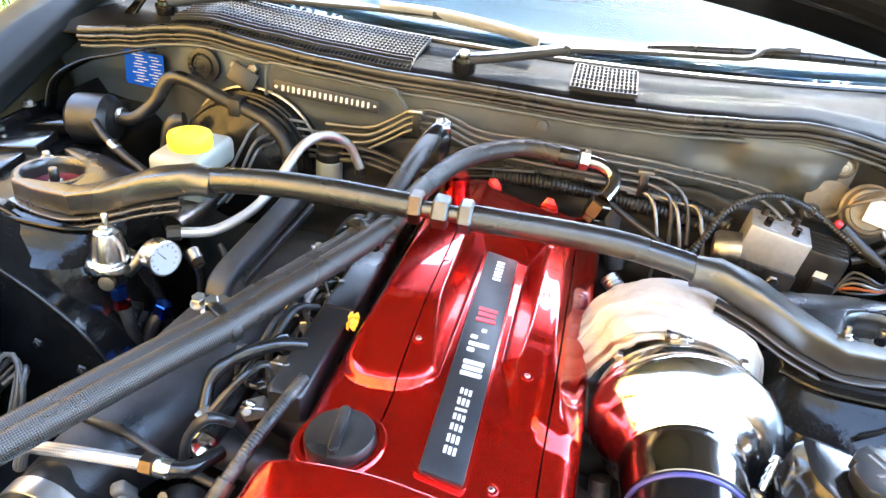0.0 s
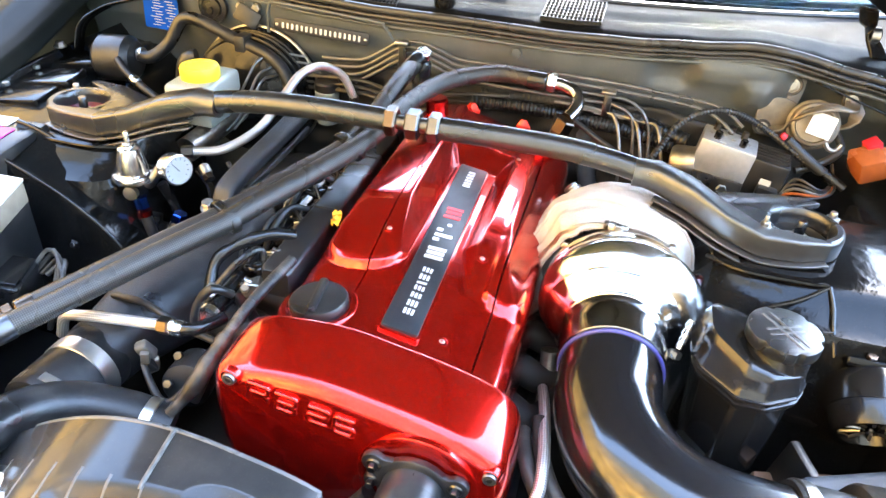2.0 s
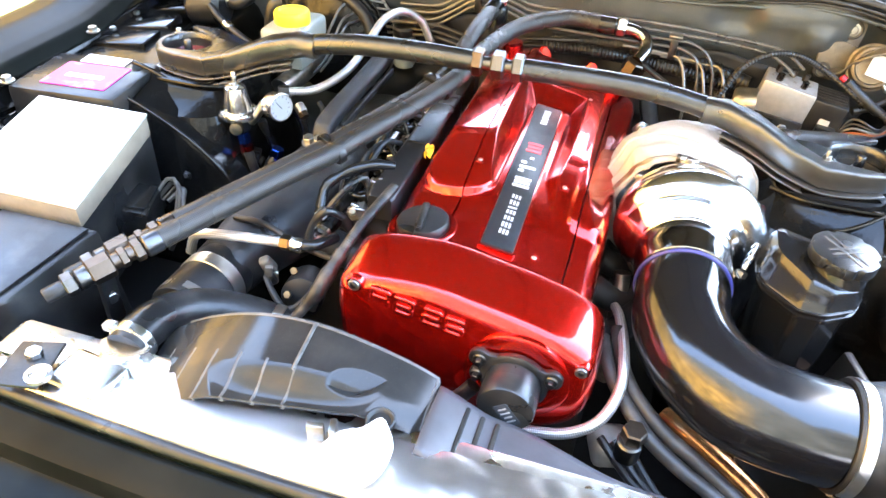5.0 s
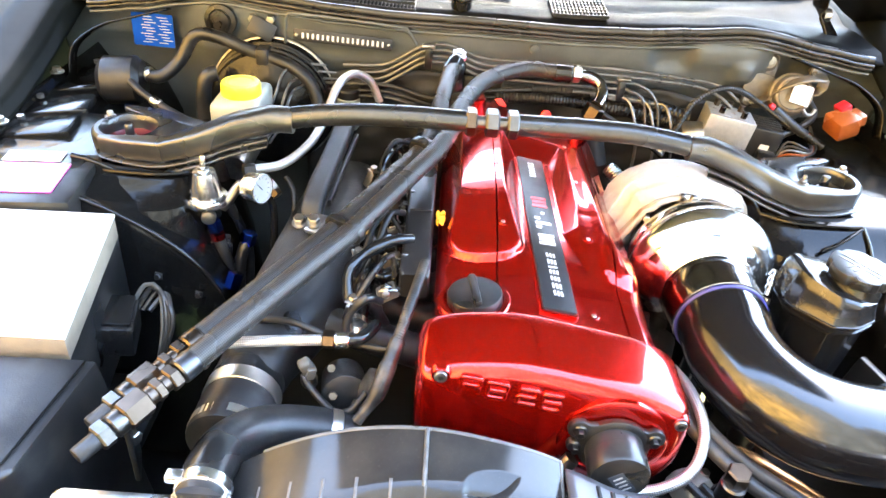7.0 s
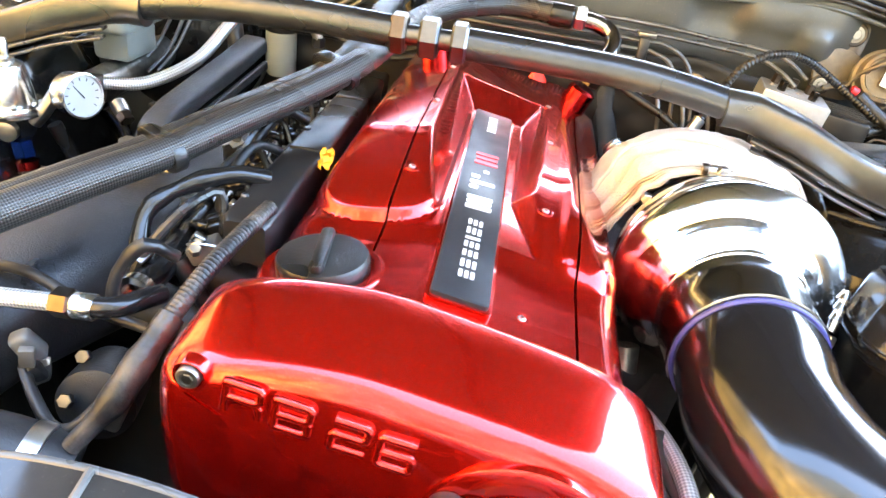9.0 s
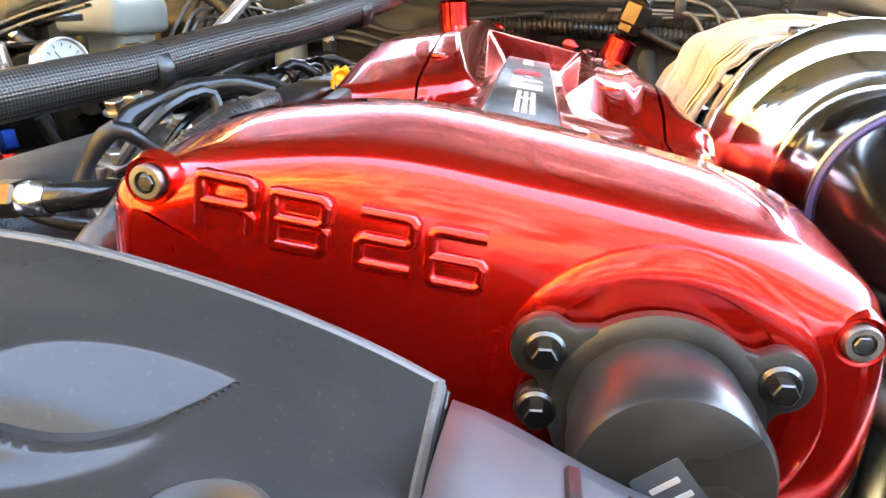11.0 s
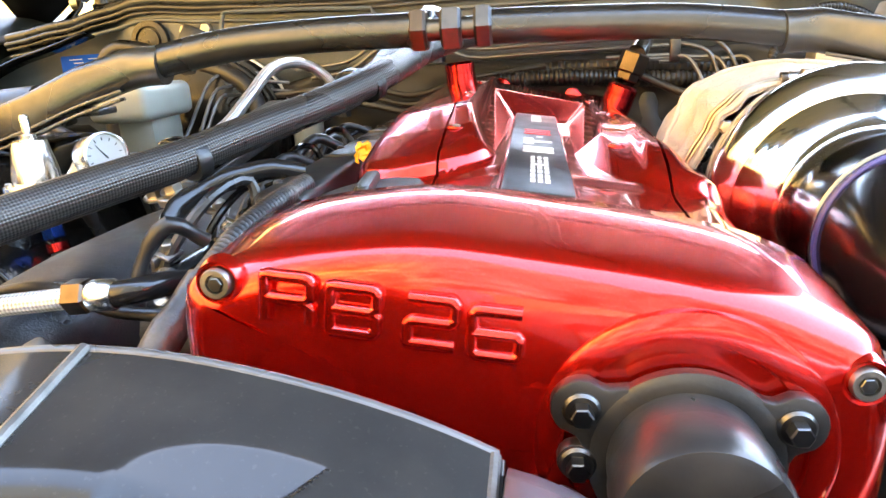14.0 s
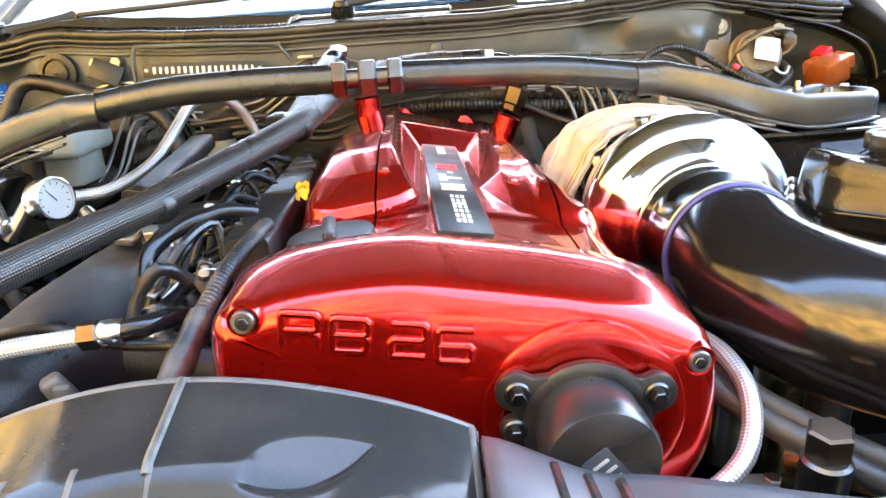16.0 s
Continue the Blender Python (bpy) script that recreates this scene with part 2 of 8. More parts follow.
# ---- mesh helpers ----
def link_mesh(name, verts, faces, material, parent=None, label="", smooth=True, uvs=None):
    me = bpy.data.meshes.new(name)
    me.from_pydata([tuple(v) for v in verts], [], faces)
    me.validate()
    if uvs is not None:
        layer = me.uv_layers.new(name="UVMap")
        for lp in me.loops:
            layer.data[lp.index].uv = uvs[lp.vertex_index]
    me.materials.append(material)
    if smooth:
        me.polygons.foreach_set("use_smooth", [True] * len(me.polygons))
        me.set_sharp_from_angle(angle=radians(38))
    ob = new(name, me)
    ob.parent = parent
    if label:
        tagged(ob, label)
    return ob


def part(name, bm, material, parent=None, label="", smooth=True):
    """Links a bmesh as one mesh object under a thing or a part."""
    bmesh.ops.recalc_face_normals(bm, faces=bm.faces)
    me = bpy.data.meshes.new(name)
    bm.to_mesh(me)
    bm.free()
    me.materials.append(material)
    if smooth:
        me.polygons.foreach_set("use_smooth", [True] * len(me.polygons))
        me.set_sharp_from_angle(angle=radians(38))
    ob = new(name, me)
    ob.parent = parent
    if label:
        tagged(ob, label)
    return ob


def thing(name, label, category, group="", kind=""):
    """An Empty that parents the parts of one thing."""
    return tagged(new(name), label, category, group, kind)


def axis_m(p, d, up=(0, 0, 1)):
    """A frame at p whose z axis runs along d."""
    z = Vector(d).normalized()
    u = Vector(up)
    if abs(z.dot(u)) > 0.98:
        u = Vector((0, 1, 0))
    x = u.cross(z).normalized()
    y = z.cross(x)
    m = Matrix.Identity(4)
    for i in range(3):
        m[i][0], m[i][1], m[i][2], m[i][3] = x[i], y[i], z[i], p[i]
    return m


def smooth_path(pts, step=0.008):
    """Catmull-Rom through the points, in steps of about that many metres."""
    P = [Vector(p) for p in pts]
    if len(P) == 2:
        n = max(2, int((P[1] - P[0]).length / step))
        return [P[0].lerp(P[1], i / n) for i in range(n + 1)]
    P = [2 * P[0] - P[1]] + P + [2 * P[-1] - P[-2]]
    out = []
    for i in range(1, len(P) - 2):
        n = max(2, int((P[i + 1] - P[i]).length / step))
        for k in range(n):
            t = k / n
            a, b, c, d = P[i - 1:i + 3]
            out.append(0.5 * (2 * b + (c - a) * t + (2 * a - 5 * b + 4 * c - d) * t * t + (3 * b - a - 3 * c + d) * t ** 3))
    out.append(P[-2])
    return out


def tube(name, pts, r, material, parent=None, label="", sides=14, step=0.008, ribs=0.0, pitch=0.006, flat=1.0, jitter=0.0):
    """A round hose or pipe along a smooth path; r is a radius or a list of radii along it; ribs: corrugation depth."""
    path = smooth_path(pts, min(step, pitch / 3) if ribs else step)
    rs = r if isinstance(r, (list, tuple)) else [r]
    verts, faces, uvs = [], [], []
    t0 = (path[1] - path[0]).normalized()
    nx = t0.orthogonal().normalized()
    run = 0.0
    for i, p in enumerate(path):
        t = (path[min(i + 1, len(path) - 1)] - path[max(i - 1, 0)]).normalized()
        nx = (nx - t * nx.dot(t)).normalized()
        ny = t.cross(nx)
        if i:
            run += (p - path[i - 1]).length
        f = i / (len(path) - 1) * (len(rs) - 1)
        k = min(int(f), len(rs) - 2) if len(rs) > 1 else 0
        rad = rs[0] if len(rs) == 1 else rs[k] + (rs[k + 1] - rs[k]) * (f - k)
        if ribs:
            rad += ribs * math.sin(run / pitch * 2 * math.pi)
        if jitter:
            rad *= 1 + jitter * noise.noise(p * 60)
        for s in range(sides + 1):
            a = 2 * math.pi * s / sides
            verts.append(p + nx * rad * math.cos(a) + ny * rad * math.sin(a) * flat)
            uvs.append((s / sides, run))
    w = sides + 1
    for i in range(len(path) - 1):
        for s in range(sides):
            faces.append((i * w + s, i * w + s + 1, (i + 1) * w + s + 1, (i + 1) * w + s))
    faces.append(tuple(range(sides - 1, -1, -1)))
    faces.append(tuple((len(path) - 1) * w + s for s in range(sides)))
    return link_mesh(name, verts, faces, material, parent, label, uvs=uvs)


def lathe(name, p, d, profile, material, parent=None, label="", sides=32, up=(0, 0, 1)):
    """Turns (radius, height) pairs round the axis d at p."""
    m = axis_m(p, d, up)
    verts, faces = [], []
    for r, h in profile:
        for s in range(sides):
            a = 2 * math.pi * s / sides
            verts.append(m @ Vector((r * math.cos(a), r * math.sin(a), h)))
    for i in range(len(profile) - 1):
        for s in range(sides):
            n = (s + 1) % sides
            faces.append((i * sides + s, i * sides + n, (i + 1) * sides + n, (i + 1) * sides + s))
    if profile[0][0] > 1e-5:
        faces.append(tuple(range(sides - 1, -1, -1)))
    if profile[-1][0] > 1e-5:
        faces.append(tuple((len(profile) - 1) * sides + s for s in range(sides)))
    return link_mesh(name, verts, faces, material, parent, label)


def hexnut(name, p, d, r, h, material, parent=None, label="", hole=0.0):
    """A chamfered six-sided nut, bolt head or fitting, centred on p."""
    prof = [(r * 0.86, -h / 2), (r, -h / 2 + r * 0.12), (r, h / 2 - r * 0.12), (r * 0.86, h / 2)]
    if hole:
        prof += [(hole, h / 2), (hole, h / 2 - h * 0.4)]
    return lathe(name, p, d, prof, material, parent, label, sides=6)


def box(name, p, size, material, parent=None, label="", bevel=0.004, rot=(0, 0, 0), seg=2, taper=1.0):
    """A bevelled block centred on p; taper scales its top."""
    bm = bmesh.new()
    bmesh.ops.create_cube(bm, size=1.0)
    for v in bm.verts:
        k = taper if v.co.z > 0 else 1.0
        v.co = Vector((v.co.x * size[0] * k, v.co.y * size[1] * k, v.co.z * size[2]))
    if bevel:
        bmesh.ops.bevel(bm, geom=list(bm.edges), offset=min(bevel, min(size) * 0.45), segments=seg, profile=0.5, affect="EDGES")
    bm.transform(pose(*p, *rot))
    return part(name, bm, material, parent, label)


def prism(name, outline, z0, z1, material, parent=None, label="", bevel=0.003, m=None, seg=2):
    """Extrudes an outline of (x, y) pairs from z0 to z1, bevels it and lays it by the matrix m."""
    bm = bmesh.new()
    vs = [bm.verts.new((x, y, z0)) for x, y in outline]
    f = bm.faces.new(vs)
    ex = bmesh.ops.extrude_face_region(bm, geom=[f])
    for v in ex["geom"]:
        if isinstance(v, bmesh.types.BMVert):
            v.co.z = z1
    bmesh.ops.recalc_face_normals(bm, faces=bm.faces)
    if bevel:
        bmesh.ops.bevel(bm, geom=list(bm.edges), offset=bevel, segments=seg, profile=0.5, affect="EDGES")
    if m is not None:
        bm.transform(m)
    return part(name, bm, material, parent, label)


def loft(name, rings, material, parent=None, label="", cap=True, closed=True):
    """Joins rings of equally many points."""
    n = len(rings[0])
    verts = [v for r in rings for v in r]
    faces = []
    for i in range(len(rings) - 1):
        for s in range(n if closed else n - 1):
            k = (s + 1) % n
            faces.append((i * n + s, i * n + k, (i + 1) * n + k, (i + 1) * n + s))
    if cap:
        faces.append(tuple(range(n - 1, -1, -1)))
        faces.append(tuple((len(rings) - 1) * n + s for s in range(n)))
    bm = bmesh.new()
    bv = [bm.verts.new(v) for v in verts]
    for f in faces:
        bm.faces.new([bv[i] for i in f])
    return part(name, bm, material, parent, label)


def sheet(name, fn, us, vs, material, parent=None, label="", thick=0.002):
    """A surface fn(u, v) with a thickness below it."""
    verts, faces = [], []
    nu, nv = len(us), len(vs)
    for u in us:
        for v in vs:
            verts.append(Vector(fn(u, v)))
    for i in range(nu - 1):
        for j in range(nv - 1):
            faces.append((i * nv + j, (i + 1) * nv + j, (i + 1) * nv + j + 1, i * nv + j + 1))
    ob = link_mesh(name, verts, faces, material, parent, label)
    if thick:
        md = ob.modifiers.new("thickness", "SOLIDIFY")
        md.thickness, md.offset = thick, -1
    return ob


def lin(a, b, n):
    return [a + (b - a) * i / (n - 1) for i in range(n)]


def step01(x):
    x = min(1.0, max(0.0, x))
    return x * x * (3 - 2 * x)


def rrect(w, h, r, n=4):
    """A rounded rectangle's outline."""
    out = []
    for cx, cy, a0 in ((w / 2 - r, h / 2 - r, 0), (-w / 2 + r, h / 2 - r, 90), (-w / 2 + r, -h / 2 + r, 180), (w / 2 - r, -h / 2 + r, 270)):
        for i in range(n + 1):
            a = radians(a0 + 90 * i / n)
            out.append((cx + r * math.cos(a), cy + r * math.sin(a)))
    return out


def resample(outline, n):
    """A closed outline as n evenly spaced points on a smooth curve."""
    P = smooth_path([(x, y, 0) for x, y in outline] + [(outline[0][0], outline[0][1], 0)], 0.004)
    d = [0.0]
    for a, b in zip(P, P[1:]):
        d.append(d[-1] + (b - a).length)
    out, k = [], 0
    for i in range(n):
        t = d[-1] * i / n
        while d[k + 1] < t:
            k += 1
        f = (t - d[k]) / max(1e-9, d[k + 1] - d[k])
        q = P[k].lerp(P[k + 1], f)
        out.append((q.x, q.y))
    return out


CX = -0.09                       # the car's middle line
V = Vector


# ---- ground and distance ----
def ground_material():
    m = mat("dry_grass_and_dirt", (0.20, 0.17, 0.10), 0.95, var=0.4, scale=9, bump=0.8, bscale=60)
    nt = m.node_tree
    N, L = nt.nodes, nt.links
    tc = N.new("ShaderNodeTexCoord")
    n = N.new("ShaderNodeTexNoise")
    n.inputs["Scale"].default_value, n.inputs["Detail"].default_value = 0.9, 8
    L.new(tc.outputs["Object"], n.inputs["Vector"])
    cr = N.new("ShaderNodeValToRGB")
    cr.color_ramp.elements[0].position, cr.color_ramp.elements[0].color = 0.40, (0.05, 0.085, 0.02, 1)
    cr.color_ramp.elements[1].position, cr.color_ramp.elements[1].color = 0.62, (0.24, 0.19, 0.12, 1)
    L.new(n.outputs["Fac"], cr.inputs[0])
    # grass on the driver's side, pale dirt on the other
    sx = N.new("ShaderNodeSeparateXYZ")
    L.new(tc.outputs["Object"], sx.inputs[0])
    mr = N.new("ShaderNodeMapRange")
    mr.inputs["From Min"].default_value, mr.inputs["From Max"].default_value = -2.0, 1.5
    mr.inputs["To Min"].default_value, mr.inputs["To Max"].default_value = -0.22, 0.14
    L.new(sx.outputs[0], mr.inputs["Value"])
    ad = N.new("ShaderNodeMath")
    L.new(n.outputs["Fac"], ad.inputs[0])
    L.new(mr.outputs[0], ad.inputs[1])
    L.new(ad.outputs[0], cr.inputs[0])
    L.new(cr.outputs[0], N["Principled BSDF"].inputs["Base Color"])
    return m


GROUND = ground_material()
link_mesh("ground", [(-300, -300, 0), (300, -300, 0), (300, 300, 0), (-300, 300, 0)], [(0, 1, 2, 3)], GROUND)
tagged(bpy.data.objects["ground"], "dry grass and pale dirt round the parked car", "ground", kind="structure")


def grass():
    """Short uneven blades on the lawn beside the car."""
    rnd = random.Random(4)
    verts, faces = [], []
    for _ in range(9000):
        x, y = rnd.uniform(-5.6, -2.6), rnd.uniform(2.4, 6.5)
        h, w, a = rnd.uniform(0.05, 0.14), rnd.uniform(0.004, 0.008), rnd.uniform(0, 6.3)
        dx, dy = math.cos(a), math.sin(a)
        lean = rnd.uniform(0.1, 0.6) * h
        k = len(verts)
        verts += [(x - dy * w, y + dx * w, 0), (x + dy * w, y - dx * w, 0), (x + dx * lean * 0.4 + dy * w * 0.7, y + dy * lean * 0.4 - dx * w * 0.7, h * 0.6), (x + dx * lean * 0.4 - dy * w * 0.7, y + dy * lean * 0.4 + dx * w * 0.7, h * 0.6), (x + dx * lean, y + dy * lean, h)]
        faces += [(k, k + 1, k + 2, k + 3), (k + 3, k + 2, k + 4)]
    m = mat("grass_blade", (0.10, 0.15, 0.03), 0.6, var=0.4, scale=3)
    tagged(link_mesh("grass", verts, faces, m, smooth=False), "sunlit green grass beside the car", "grass", kind="stuff")


grass()


def backdrop():
    """A far ring of trees with an uneven top and an added faint glow."""
    m = mat("far_glowing_foliage", (0.10, 0.11, 0.03), 0.9, var=0.5, scale=0.7)
    nt = m.node_tree
    N, L = nt.nodes, nt.links
    tc = N.new("ShaderNodeTexCoord")
    n = N.new("ShaderNodeTexNoise")
    n.inputs["Scale"].default_value, n.inputs["Detail"].default_value = 0.7, 10
    L.new(tc.outputs["Object"], n.inputs["Vector"])
    cr = N.new("ShaderNodeValToRGB")
    cr.color_ramp.elements[0].position, cr.color_ramp.elements[0].color = 0.40, (0.030, 0.034, 0.026, 1)
    cr.color_ramp.elements[1].position, cr.color_ramp.elements[1].color = 0.66, (0.36, 0.335, 0.28, 1)
    L.new(n.outputs["Fac"], cr.inputs[0])
    # orange trees low before the driver's side; elsewhere and above toned duller for reflections
    sx = N.new("ShaderNodeSeparateXYZ")
    L.new(tc.outputs["Object"], sx.inputs[0])
    mr = N.new("ShaderNodeMapRange")
    mr.inputs["From Min"].default_value, mr.inputs["From Max"].default_value = -7.5, -1.0
    L.new(sx.outputs[0], mr.inputs["Value"])
    hue = N.new("ShaderNodeMix")
    hue.data_type, hue.blend_type = "RGBA", "MULTIPLY"
    hue.inputs[0].default_value = 1.0
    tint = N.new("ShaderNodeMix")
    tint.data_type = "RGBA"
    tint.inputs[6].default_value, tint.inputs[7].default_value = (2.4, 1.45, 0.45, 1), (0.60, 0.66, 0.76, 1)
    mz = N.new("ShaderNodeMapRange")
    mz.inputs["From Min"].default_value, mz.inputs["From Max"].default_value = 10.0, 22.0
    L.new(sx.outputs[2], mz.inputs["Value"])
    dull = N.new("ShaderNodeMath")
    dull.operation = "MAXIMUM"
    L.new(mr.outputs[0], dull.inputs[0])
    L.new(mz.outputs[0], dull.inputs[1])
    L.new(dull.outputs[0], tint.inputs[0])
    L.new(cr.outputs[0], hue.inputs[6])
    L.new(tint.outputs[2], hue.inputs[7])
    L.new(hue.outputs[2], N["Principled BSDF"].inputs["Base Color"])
    # the foliage glows in its own colour to brighten what the engine mirrors
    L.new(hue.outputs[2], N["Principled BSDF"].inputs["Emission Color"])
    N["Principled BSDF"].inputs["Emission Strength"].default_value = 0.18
    verts, faces, n_s = [], [], 1800
    for i in range(n_s):
        a = 2 * math.pi * i / n_s
        c, s = math.cos(a), math.sin(a)
        front = step01((-s - 0.1) / 0.7)
        left = step01((-c - 0.3) / 0.5)
        r = 38 - 21 * front - 14 * left * (1 - front) + 2 * noise.noise(V((c * 3, s * 3, 5)))
        h = 6.0 + 34.0 * front * (1 - 0.65 * step01((c - 0.15) / 0.4)) + 12.0 * left * (1 - front) + 2.6 * noise.noise(V((c * 6, s * 6, 1))) + 1.8 * noise.noise(V((c * 30, s * 30, 2))) + 0.9 * noise.noise(V((c * 120, s * 120, 3))) + 0.5 * noise.noise(V((c * 400, s * 400, 3)))
        verts += [(r * c, r * s, -0.5), (r * c * 1.03, r * s * 1.03, h)]
    for i in range(n_s):
        j = (i + 1) % n_s
        faces.append((2 * i, 2 * j, 2 * j + 1, 2 * i + 1))
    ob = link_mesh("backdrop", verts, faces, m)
    tagged(ob, "far belt of faintly glowing autumn trees round the lot", "trees", kind="structure")


backdrop()

# ---- car body ----
car = thing("car_body", "dark-painted car body with an open engine bay", "car")


def fw_y(x):
    """The firewall's place along the car at x."""
    d = abs(x - CX)
    return 0.405 + 0.012 * step01((d - 0.25) / 0.2) + 0.05 * step01((d - 0.48) / 0.10)


STRIP = [(0, 1.040), (0.15, 1.039), (0.26, 1.043), (0.36, 1.049), (0.46, 1.057), (0.52, 1.049), (0.58, 1.036), (0.69, 1.022), (0.80, 1.005)]


def strip_z(x):
    """Height of the firewall's sealed upper edge at x."""
    d = abs(x - CX)
    for (a, p), (c, q) in zip(STRIP, STRIP[1:]):
        if d <= c:
            return p + (q - p) * step01((d - a) / (c - a))
    return STRIP[-1][1]


def firewall():
    def f(x, w):
        top = strip_z(x) - 0.002
        z = 0.45 + w * (top - 0.45)
        y = fw_y(x) + 0.02 * step01((1.0 - z) / 0.1) * step01((z - 0.5) / 0.2)
        # pressed channels, a raised field on the passenger side and two round swages
        y -= 0.006 * math.exp(-((z - 0.955) / 0.012) ** 2) + 0.004 * noise.noise(V((x * 7, z * 7, 0)))
        y -= 0.010 * math.exp(-((x - 0.33) / 0.055) ** 4 - ((z - 1.015) / 0.020) ** 4)
        y += 0.012 * math.exp(-((x - 0.245) / 0.035) ** 4 - ((z - 1.005) / 0.022) ** 4)
        y -= 0.014 * math.exp(-((x - 0.375) / 0.022) ** 4 - ((z - 0.985) / 0.018) ** 4)
        return (x, y, z)
    sheet("firewall", f, lin(-0.86, 0.68, 180), lin(0, 1, 80), FIREW, car, "dusty dark grey pressed steel firewall", thick=0.01)
    # stamped panel round the chassis plate
    pts = [(-0.195, 0.388, 0.985), (-0.22, 0.388, 1.022), (-0.24, 0.388, 1.028), (-0.40, 0.388, 1.036), (-0.425, 0.388, 1.03), (-0.43, 0.388, 0.985)]
    tube("pressed_rib", pts, 0.003, FIREW, car, sides=8)


firewall()


def dark_backing():
    """Quilted matt black sheet added on the lower firewall for the shade behind the engine."""
    def f(x, z):
        top = 0.950 - 0.02 * step01((abs(x + 0.02) - 0.25) / 0.15)
        return (x, 0.396 + 0.003 * noise.noise(V((x * 14, z * 14, 3))) + 0.004 * math.sin(x * 60) * math.sin(z * 60), 0.50 + (top - 0.50) * z)
    sheet("dark_backing", f, lin(-0.40, 0.38, 90), lin(0, 1, 50), DARK, car, "matt black sheet for the shade behind the engine", thick=0.006)


dark_backing()


def cowl_z(x, w):
    return strip_z(x) + 0.001 + 0.010 * step01(w / 0.12) + 0.006 * w


def cowl():
    def top(x, w):
        d = (x - CX) / 0.72
        y0 = 0.412 + 0.03 * max(0, abs(d) - 0.7)
        y1 = 0.56 + 0.16 * d * d
        z = cowl_z(x, w) * (1 - w) + w * 1.058
        return (x, y0 + (y1 - y0) * w, z - 0.006 * math.exp(-((w - 0.55) / 0.12) ** 2) * step01(abs(x - 0.06) / 0.1))
    sheet("cowl_panel", top, lin(-0.84, 0.66, 90), lin(0, 1, 30), COWL, car, "dusty black plastic cowl panel", thick=0.004)
    # seal, its lip, and the folded edge of the firewall below
    for nm, dz, dy, r, mtl in (("weather_strip", 0.005, 0.002, 0.0065, STRIPM), ("seal_lip", -0.004, -0.005, 0.0035, STRIPM), ("seal_bead", -0.011, -0.003, 0.0024, STRIPM), ("flange", -0.021, 0.002, 0.003, FIREW)):
        pts = [(x, min(fw_y(x), 0.425) - 0.004 + dy, strip_z(x) + dz) for x in lin(-0.775, 0.60, 40)]
        tube(nm, pts, r, mtl, car, sides=12, step=0.012)
    for s in (-1, 1):
        x = CX + s * 0.69
        pts = smooth_path([(x - s * 0.15, 0.412, strip_z(x - s * 0.15) - 0.024), (x - s * 0.09, 0.408, 1.004), (x - s * 0.035, 0.395, 0.988), (x, 0.365, 0.960), (x + s * 0.005, 0.345, 0.915)], 0.008)
        sheet("corner_brace", lambda u, v: pts[int(u)] + V((0, -0.024 * v, 0.006 * v)), list(range(len(pts))), [0.0, 0.5, 1.0], CHASSIS, car, thick=0.003)


cowl()


GRILLEM = mat("grey_grille_plastic", (0.016, 0.017, 0.018), 0.45, 0.0, var=0.25, scale=40, bump=0.1, bscale=500, spec=0.2)


def cowl_grille(name, x0, x1, w0, w1, nx, ny):
    """A raised grid of slats over dark slots."""
    th = thing(name, "black plastic air intake grille in the cowl", "grille", "cowl grilles")
    def P(x, w, up=0.0):
        return V((x, 0.412 + 0.150 * w, strip_z(x) + 0.012 - 0.012 * step01((0.16 - w) / 0.16) + 0.010 * w + 0.004 + up))
    verts, faces = [], []
    def bar(a, b, hw, hh):
        t = (b - a).normalized()
        s = t.cross(V((0, 0, 1))).normalized() * hw
        k = len(verts)
        u = V((0, 0, hh))
        for p in (a, b):
            verts.extend([p - s, p + s, p + s + u, p - s + u])
        faces.extend([(k, k + 1, k + 2, k + 3), (k + 7, k + 6, k + 5, k + 4)] + [(k + i, k + 4 + i, k + 4 + (i + 1) % 4, k + (i + 1) % 4) for i in range(4)])
    for i in range(nx + 1):
        x = x0 + (x1 - x0) * i / nx
        for a, b in zip(lin(w0, w1, 4), lin(w0, w1, 4)[1:]):
            bar(P(x, a), P(x, b), 0.0011, 0.004)
    for j in range(ny + 1):
        w = w0 + (w1 - w0) * j / ny
        xs = lin(x0, x1, 12)
        for a, b in zip(xs, xs[1:]):
            bar(P(a, w), P(b, w), 0.0012, 0.005)
    tagged(link_mesh("slat_grid", verts, faces, GRILLEM, th, smooth=False), kind="stuff")
    # dark sheet under the slats stands for the shade in the slots
    sheet("slot_shade", lambda x, w: P(x, w, -0.0015), lin(x0, x1, 14), lin(w0, w1, 4), DARK, th, "dark slots", thick=0.001)


cowl_grille("cowl_grille", -0.61, -0.212, 0.05, 0.92, 62, 11)
cowl_grille("cowl_grille", 0.028, 0.124, 0.14, 0.80, 15, 7)


